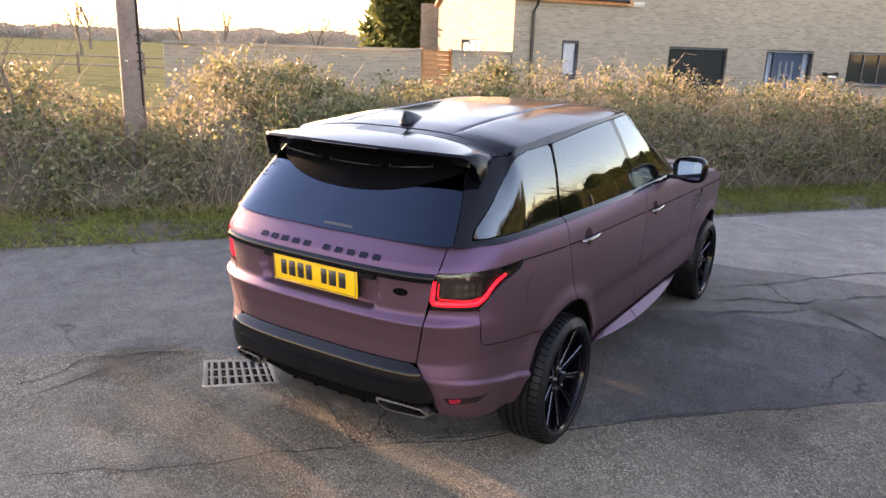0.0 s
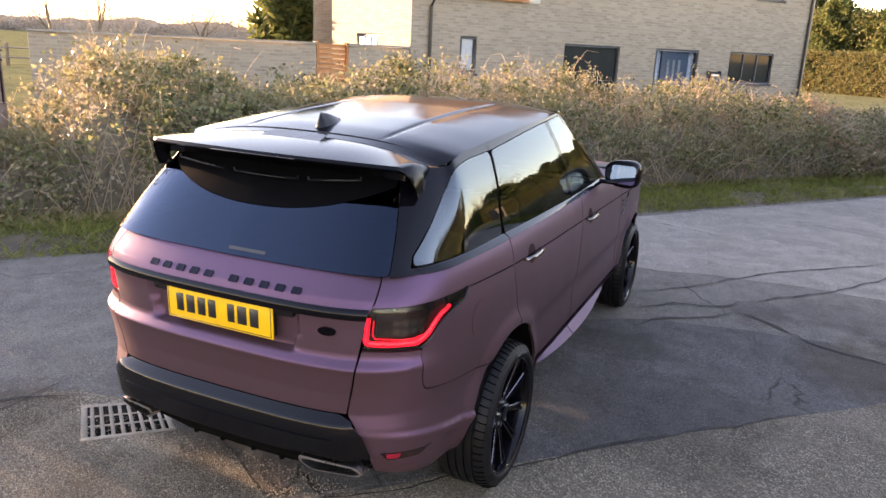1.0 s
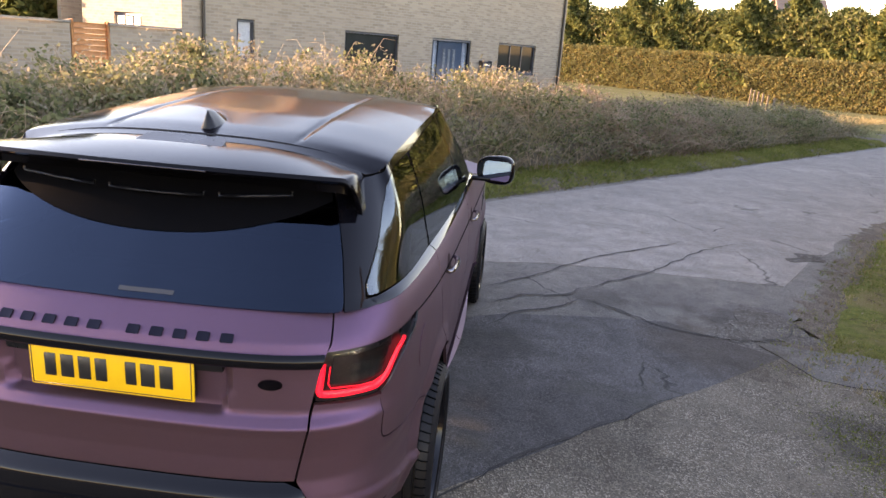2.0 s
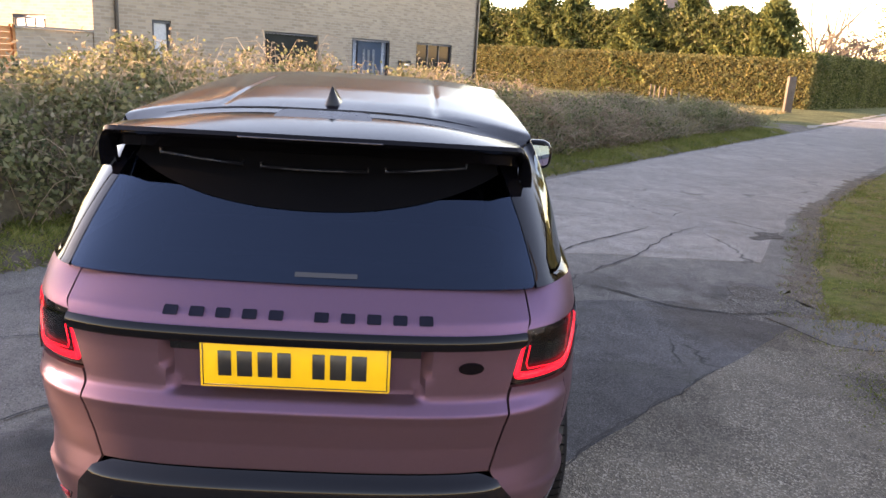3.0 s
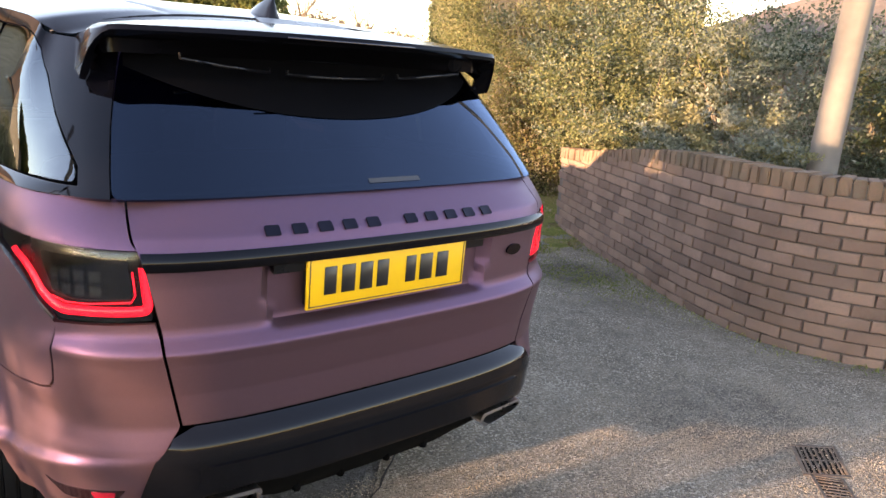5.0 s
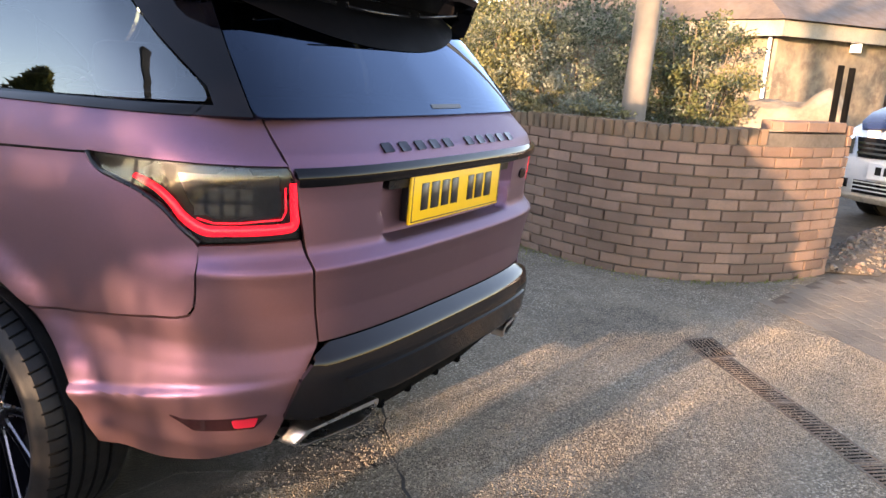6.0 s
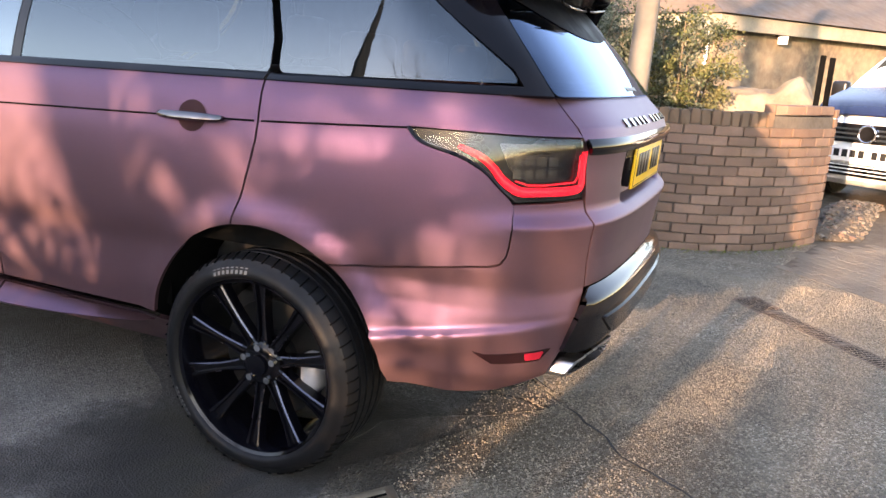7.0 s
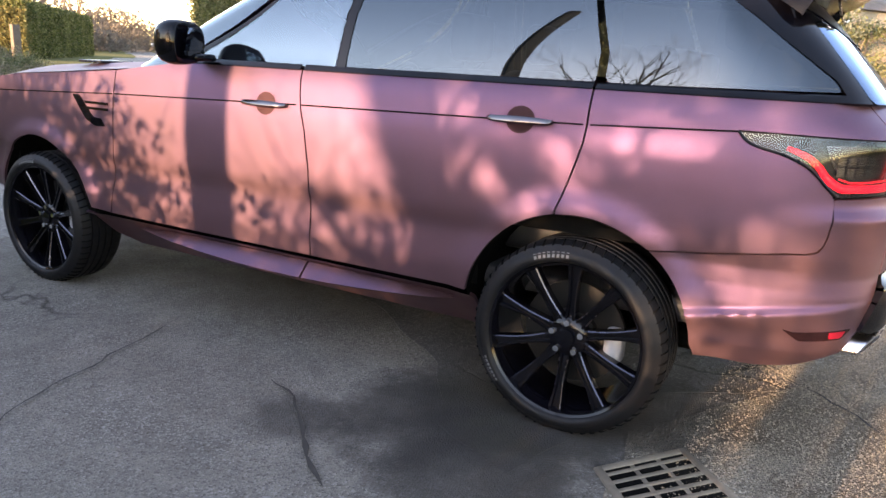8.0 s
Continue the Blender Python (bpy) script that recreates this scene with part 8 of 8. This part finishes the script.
gu, gw = steps((-1, 1, 40)), steps((-1, 1, 16))
part_mesh("soil", raw([heap_at(u, w) for u in gu for w in gw], [(i * 17 + j, i * 17 + j + 1, i * 17 + j + 18, i * 17 + j + 17) for i in range(40) for j in range(16)]), EARTH, heap)
rs = random.Random(31)
sv, sf = [], []
for k in range(800):
    p = heap_at(rs.uniform(-1, 1), rs.uniform(-1, 1))
    r0, c = rs.choice((0.006, 0.008, 0.010, 0.013, 0.018, 0.026)), rs.uniform(0, 6.28)
    k0 = len(sv)
    for zz, rr in ((-0.3, 0.9), (0.35, 1.0), (0.8, 0.55)):
        sv += [p + Vector((r0 * rr * math.cos(c + j * 1.257) * rs.uniform(0.75, 1.25), r0 * rr * math.sin(c + j * 1.257) * rs.uniform(0.75, 1.25), r0 * zz)) for j in range(5)]
    sf += [(k0 + 5 * q + j, k0 + 5 * q + (j + 1) % 5, k0 + 5 * q + 5 + (j + 1) % 5, k0 + 5 * q + 5 + j) for q in range(2) for j in range(5)] + [tuple(k0 + 10 + j for j in range(5))]
RUBBLE = Nodes("broken stone and brick rubble")
RUBBLE.set(color=RUBBLE.ramp(RUBBLE.island(), (0.0, (0.06, 0.051, 0.042)), (0.5, (0.11, 0.092, 0.072)), (0.8, (0.15, 0.13, 0.108)), (1.0, (0.13, 0.072, 0.052))), rough=0.9)
tagged(part_mesh("stones", raw(sv, sf), RUBBLE.mat, heap, flat=True), kind="stuff")


# ---------------------------------------------------------------- white van on the drive
def build_van():
    fx, rx = Vector((-0.85, 0.527, 0)).normalized(), Vector((0.527, 0.85, 0)).normalized()     # ahead, and to its right
    nose = Vector((6.62, -2.22, 0))
    m = Matrix(((rx.x, fx.x, 0, nose.x), (rx.y, fx.y, 0, nose.y), (0, 0, 1, 0), (0, 0, 0, 1)))
    van = thing("van", nose - fx * 2.4, "white van with dark navy bonnet parked on the block-paved drive", "van")

    def loft(stations, name, mat, n=24, close=True, smooth_deg=40):
        """stations: (y, half width, z low, z high, roundness); y runs back from the nose."""
        bm = bmesh.new()
        rings = []
        for y, w, z0, z1, e in stations:
            ring_ = []
            for k in range(n):
                t = 2 * math.pi * k / n
                c, s = math.cos(t), math.sin(t)
                ring_.append(bm.verts.new(m @ Vector((w * math.copysign(abs(c) ** e, c), y, (z0 + z1) / 2 + (z1 - z0) / 2 * math.copysign(abs(s) ** e, s)))))
            rings.append(ring_)
        for r0, r1 in zip(rings, rings[1:]):
            for k in range(n):
                bm.faces.new((r0[k], r0[(k + 1) % n], r1[(k + 1) % n], r1[k]))
        bm.faces.new(rings[0][::-1])
        bm.faces.new(rings[-1])
        bmesh.ops.recalc_face_normals(bm, faces=bm.faces)
        return part(name, bm, mat, van, autosmooth=smooth_deg)

    body = loft([(0.02, 0.74, 0.30, 0.70, 0.35), (-0.04, 0.86, 0.24, 0.86, 0.33), (-0.15, 0.93, 0.22, 0.97, 0.3), (-0.45, 0.955, 0.22, 1.09, 0.3), (-0.95, 0.96, 0.22, 1.20, 0.28), (-1.0, 0.96, 0.22, 1.25, 0.25), (-4.6, 0.96, 0.24, 1.2, 0.25), (-4.75, 0.93, 0.3, 1.15, 0.3)], "body", WHITE_PAINT)
    loft([(-0.95, 0.90, 1.0, 1.24, 0.3), (-1.25, 0.88, 1.0, 1.48, 0.3), (-1.75, 0.84, 1.0, 1.82, 0.32), (-2.1, 0.83, 1.0, 1.90, 0.32), (-4.4, 0.83, 1.0, 1.92, 0.3), (-4.7, 0.82, 1.0, 1.8, 0.3)], "cabin", WHITE_PAINT)

    def face(pts, name, mat, parent=van, label="", thick=0.01, grid=None):
        bm = bmesh.new()
        vs_ = [bm.verts.new(m @ Vector(p)) for p in pts]
        fc = bm.faces.new(vs_)
        r = bmesh.ops.extrude_face_region(bm, geom=[fc])
        for e in r["geom"]:
            if isinstance(e, bmesh.types.BMVert):
                e.co += m.to_3x3() @ Vector((0, -thick, 0))
        bmesh.ops.recalc_face_normals(bm, faces=bm.faces)
        return part(name, bm, mat, parent, label, flat=True)
    # bonnet skin
    bm = bmesh.new()
    rows_ = []
    for y, w, z in ((-0.10, 0.68, 0.985), (-0.2, 0.76, 1.055), (-0.45, 0.84, 1.145), (-0.75, 0.86, 1.225), (-0.98, 0.86, 1.295)):
        rows_.append([bm.verts.new(m @ Vector((u * w, y - 0.05 * u * u, z + 0.006 - 0.03 * u * u))) for u in np.linspace(-1, 1, 13)])
    for r0, r1 in zip(rows_, rows_[1:]):
        for k in range(12):
            bm.faces.new((r0[k], r0[k + 1], r1[k + 1], r1[k]))
    bmesh.ops.recalc_face_normals(bm, faces=bm.faces)
    bmesh.ops.solidify(bm, geom=bm.faces[:], thickness=0.02)
    part("bonnet", bm, NAVY, van, "dark navy bonnet", autosmooth=50)
    face([(-0.78, -1.02, 1.27), (0.78, -1.02, 1.27), (0.70, -1.70, 1.82), (-0.70, -1.70, 1.82)], "windscreen", WINDOW_DARK, thick=0.02)
    face([(-0.56, 0.035, 0.70), (0.56, 0.035, 0.70), (0.62, 0.0, 0.90), (-0.62, 0.0, 0.90)], "grille", BLACK_TRIM)
    for z in (0.735, 0.785, 0.835):
        face([(-0.57, 0.05, z), (0.57, 0.05, z), (0.57, 0.048, z + 0.022), (-0.57, 0.048, z + 0.022)], "grille_slat", CHROME)
    v_, f_ = [], []
    tube([m @ Vector((0.088 * math.cos(t), 0.075, 0.80 + 0.088 * math.sin(t))) for t in np.linspace(0, 6.2832, 25)], 0.012, 6, False, v_, f_)
    part_mesh("badge_ring", raw(v_, f_), CHROME, van)
    face([(0.085 * math.cos(t), 0.068, 0.80 + 0.085 * math.sin(t)) for t in np.linspace(0, 6.2832, 25)[:-1]], "badge_disc", BLACK_TRIM)
    for s in (-1, 1):
        face([(s * 0.63, 0.03, 0.72), (s * 0.86, -0.055, 0.73), (s * 0.925, -0.17, 0.93), (s * 0.84, -0.06, 0.935), (s * 0.64, 0.0, 0.91)], "headlamp", CHROME, label="clear headlamp", thick=0.02)
        face([(s * 0.62, 0.05, 0.38), (s * 0.84, 0.0, 0.38), (s * 0.83, 0.0, 0.47), (s * 0.62, 0.05, 0.47)], "fog_recess", BLACK_TRIM)
    low_ = face([(-0.55, 0.055, 0.34), (0.55, 0.055, 0.34), (0.55, 0.055, 0.47), (-0.55, 0.055, 0.47)], "lower_grille", BLACK_TRIM)
    for z in (0.37, 0.41, 0.45):
        face([(-0.55, 0.065, z), (0.55, 0.065, z), (0.55, 0.065, z + 0.012), (-0.55, 0.065, z + 0.012)], "grille_bar", WHITE_PAINT)
    pl = face([(-0.40, 0.085, 0.50), (0.40, 0.085, 0.50), (0.40, 0.08, 0.66), (-0.40, 0.08, 0.66)], "number_plate", PLATE_WHITE, label="white front plate with dark bars", thick=0.015)
    for k in range(7):
        u = -0.33 + 0.09 * k + (0.05 if k > 2 else 0)
        face([(u, 0.0885, 0.545), (u + 0.06, 0.0885, 0.545), (u + 0.06, 0.0865, 0.625), (u, 0.0865, 0.625)], "plate_bar", PLATE_INK, pl, thick=0.004)
    for s in (-1, 1):
        for y in (-0.95, -3.9):
            c = m @ Vector((s * 0.86, y, 0.33))
            bm = bmesh.new()
            bmesh.ops.create_cone(bm, cap_ends=True, segments=28, radius1=0.33, radius2=0.33, depth=0.24, matrix=Matrix.Translation(c) @ (m.to_3x3().to_4x4()) @ Matrix.Rotation(math.pi / 2, 4, "Y"))
            bmesh.ops.bevel(bm, geom=bm.edges[:], offset=0.02, segments=2, affect="EDGES")
            part("wheel", bm, RUBBER, van, autosmooth=40)
        part("wing_mirror", box_bm(s * 1.03 - 0.10, s * 1.03 + 0.10, -1.22, -1.08, 1.12, 1.36, 0.04, 3, None, m), PIPE_BLACK, van)


build_van()

# ---------------------------------------------------------------- bricks of the curved wall
brick_meshes = []
for k in range(6):
    r = random.Random(100 + k)
    bm = box_bm(-0.5, 0.5, -0.5, 0.5, -0.5, 0.5)
    for q in bm.verts:
        q.co += Vector((r.uniform(-0.012, 0.012), r.uniform(-0.03, 0.03), r.uniform(-0.04, 0.04)))
    me = bpy.data.meshes.new("brick")
    for q in bm.verts:
        q.co = Vector((q.co.x * 0.212, q.co.y * 0.05, q.co.z * 0.0665))
    bmesh.ops.bevel(bm, geom=bm.edges[:], offset=0.004, segments=1, affect="EDGES")
    bm.to_mesh(me)
    bm.free()
    me.materials.append(RED_BRICK)
    brick_meshes.append(me)
cope_meshes = []
for k in range(4):
    r = random.Random(300 + k)
    bm = box_bm(-0.033, 0.033, -0.112, 0.112, -0.052, 0.052)
    for q in bm.verts:
        q.co += Vector((r.uniform(-0.002, 0.002), r.uniform(-0.006, 0.006), r.uniform(-0.005, 0.005)))
    bmesh.ops.bevel(bm, geom=bm.edges[:], offset=0.007, segments=2, affect="EDGES")
    me = bpy.data.meshes.new("coping_brick")
    bm.to_mesh(me)
    bm.free()
    me.materials.append(COPING_BRICK)
    cope_meshes.append(me)


def lay(name, me, p, along, z, scale_x=1.0, tilt=0.0):
    o = new(name, me)
    o.parent = brick_wall
    o.matrix_parent_inverse = brick_wall.matrix_basis.inverted()
    ang = math.atan2(along.y, along.x)
    o.matrix_basis = Matrix.LocRotScale((p.x, p.y, z), Euler((0, tilt, ang)), (scale_x, 1, 1))
    return o


r = random.Random(55)
ROW = 0.074
L = wall_len[-1]
for row in range(13):
    z = row * ROW + 0.032 - 0.012
    s = (0.0 if row % 2 else 0.1125) + 0.0
    while s < L - 0.04:
        ln = min(0.225, L - s)
        mid = s + ln / 2
        p, t = wall_at(mid)
        limit = wall_height(mid) - 0.115
        if z + 0.035 < limit + (0.13 if mid > L - 0.75 else 0.065):
            behind = Vector((-t.y, t.x, 0))
            q = p + behind * (0.021 + r.uniform(-0.003, 0.003))
            lay("brick", r.choice(brick_meshes), q, t, z + r.uniform(-0.002, 0.002), (ln - 0.009) / 0.213, r.uniform(-0.01, 0.01))
        s += 0.225
s = 0.04
while s < L - 0.78:
    p, t = wall_at(s)
    behind = Vector((-t.y, t.x, 0))
    z = wall_height(s) - 0.052
    lay("coping_brick", r.choice(cope_meshes), p + behind * (0.102 + r.uniform(-0.006, 0.006)), t, z + r.uniform(-0.005, 0.005), 1.0, r.uniform(-0.04, 0.04))
    s += 0.075
# end of the wall: headers turning the corner, and a flat top course
pe, te = wall_at(L)
be = Vector((-te.y, te.x, 0))
for row in range(15):
    z = row * ROW + 0.02
    if z > wall_height(L) + 0.02:
        break
    lay("brick", r.choice(brick_meshes), pe + be * 0.11 + te * (0.012 + 0.0028 * row), be, z, 0.97)
s = L - 0.70
while s < L - 0.05:
    p, t = wall_at(s + 0.11)
    b2 = Vector((-t.y, t.x, 0))
    for d in (0.05, 0.155):
        o = lay("brick", r.choice(brick_meshes), p + b2 * d, t, wall_height(s) + 0.028, 1.0)
        o.scale = (1.0, 2.0, 1.0)
    s += 0.225

# ---------------------------------------------------------------- loose chippings on the apron
sv, sf = [], []
rs = random.Random(9)
for k in range(105000):
    x, y = rs.uniform(-1.7, 2.6), rs.uniform(-2.5, -0.42)
    if rs.random() > 0.35 + 0.65 * smooth(0.5 + 1.6 * hump(x, y, 1.4)):
        continue
    r0 = rs.choice((0.0020, 0.0024, 0.0028, 0.0034, 0.0046))
    k0 = len(sv)
    c = rs.uniform(0, 6.28)
    sv += [Vector((x + r0 * math.cos(c + j * 1.57) * rs.uniform(0.7, 1.3), y + r0 * math.sin(c + j * 1.57) * rs.uniform(0.7, 1.3), 0.0035)) for j in range(4)]
    sv.append(Vector((x, y, 0.0035 + r0 * rs.uniform(0.7, 1.2))))
    sf += [(k0 + j, k0 + (j + 1) % 4, k0 + 4) for j in range(4)]
CHIP = Nodes("loose stone chippings")
CHIP.set(color=CHIP.ramp(CHIP.island(), (0.0, (0.13, 0.105, 0.075)), (0.6, (0.21, 0.172, 0.125)), (1.0, (0.29, 0.242, 0.18))), rough=0.9)
tagged(part_mesh("gravel", raw(sv, sf), CHIP.mat, flat=True), "loose stone chippings scattered on the drive apron", "gravel", "", "stuff")

# ---------------------------------------------------------------- block paving of the drive
PAVER = make_brick("drive paving block", (0.125, 0.105, 0.085), (0.20, 0.165, 0.13), (0.16, 0.15, 0.12))
# base slab
drive = thing("drive_paving", (3.4, -2.6, 0), "weathered brown block paving of the drive in running bond", "paving", kind="structure")
BORD = [Vector((4.32, -1.80, 0)), Vector((3.03, -1.47, 0)), Vector((0.84, -3.64, 0)), Vector((3.6, -6.0, 0)), Vector((7.5, -3.2, 0)), Vector((6.4, -1.9, 0))]
bm = bmesh.new()
bm.faces.new([bm.verts.new(p + Vector((0, 0, 0.0056))) for p in BORD])
bmesh.ops.recalc_face_normals(bm, faces=bm.faces)
part("sand_bed", bm, EARTH, drive, flat=True)
pm = []
for k in range(4):
    rr = random.Random(500 + k)
    bm = box_bm(-0.097, 0.097, -0.047, 0.047, -0.03, 0.022)
    for q in bm.verts:
        q.co.z += rr.uniform(-0.0005, 0.0005)
    bmesh.ops.bevel(bm, geom=[e for e in bm.edges if all(v_.co.z > 0 for v_ in e.verts)], offset=0.002, segments=1, affect="EDGES")
    me = bpy.data.meshes.new("paving_block")
    bm.to_mesh(me)
    bm.free()
    me.materials.append(PAVER)
    pm.append(me)


def inside_drive(p):
    hit = False
    for i in range(len(BORD)):
        a, b = BORD[i - 1], BORD[i]
        if (a.y > p.y) != (b.y > p.y) and p.x < (b.x - a.x) * (p.y - a.y) / (b.y - a.y) + a.x:
            hit = not hit
    return hit


ea = (BORD[2] - BORD[1]).normalized()
eb = Vector((-ea.y, ea.x, 0))
rr = random.Random(77)
extra_v, extra_f = [], []
cells = []
for i in range(-4, 34):
    for j in range(-2, 44):
        p = BORD[1] + ea * (0.2 * j + (0.1 if i % 2 else 0)) + eb * (0.1 * i + 0.05)
        if inside_drive(p):
            cells.append(((p - Vector((2.7, -1.9, 0))).length, p))
cells.sort(key=lambda c: c[0])
ang = math.atan2(ea.y, ea.x)
for dist, p in cells[:290]:
    o = new("paving_block", rr.choice(pm))
    o.parent = drive
    o.matrix_parent_inverse = drive.matrix_basis.inverted()
    o.matrix_basis = Matrix.LocRotScale((p.x, p.y, -0.0152 + rr.uniform(-0.0005, 0.0005)), Euler((rr.uniform(-0.004, 0.004), rr.uniform(-0.004, 0.004), ang)), (1, 1, 1))
for dist, p in cells[290:]:
    k0 = len(extra_v)
    for dx, dy in ((-0.096, -0.046), (0.096, -0.046), (0.096, 0.046), (-0.096, 0.046)):
        q = p + ea * dx + eb * dy
        extra_v += [Vector((q.x, q.y, 0.0)), Vector((q.x, q.y, 0.0068))]
    extra_f.append((k0 + 1, k0 + 3, k0 + 5, k0 + 7))
    for a, b in ((0, 2), (2, 4), (4, 6), (6, 0)):
        extra_f.append((k0 + a, k0 + b, k0 + b + 1, k0 + a + 1))
if extra_v:
    tagged(part_mesh("far_blocks", raw(extra_v, extra_f), make_brick("far paving block", (0.125, 0.105, 0.085), (0.20, 0.165, 0.13), (0.16, 0.15, 0.12), by_object=False), drive, flat=True), kind="stuff")
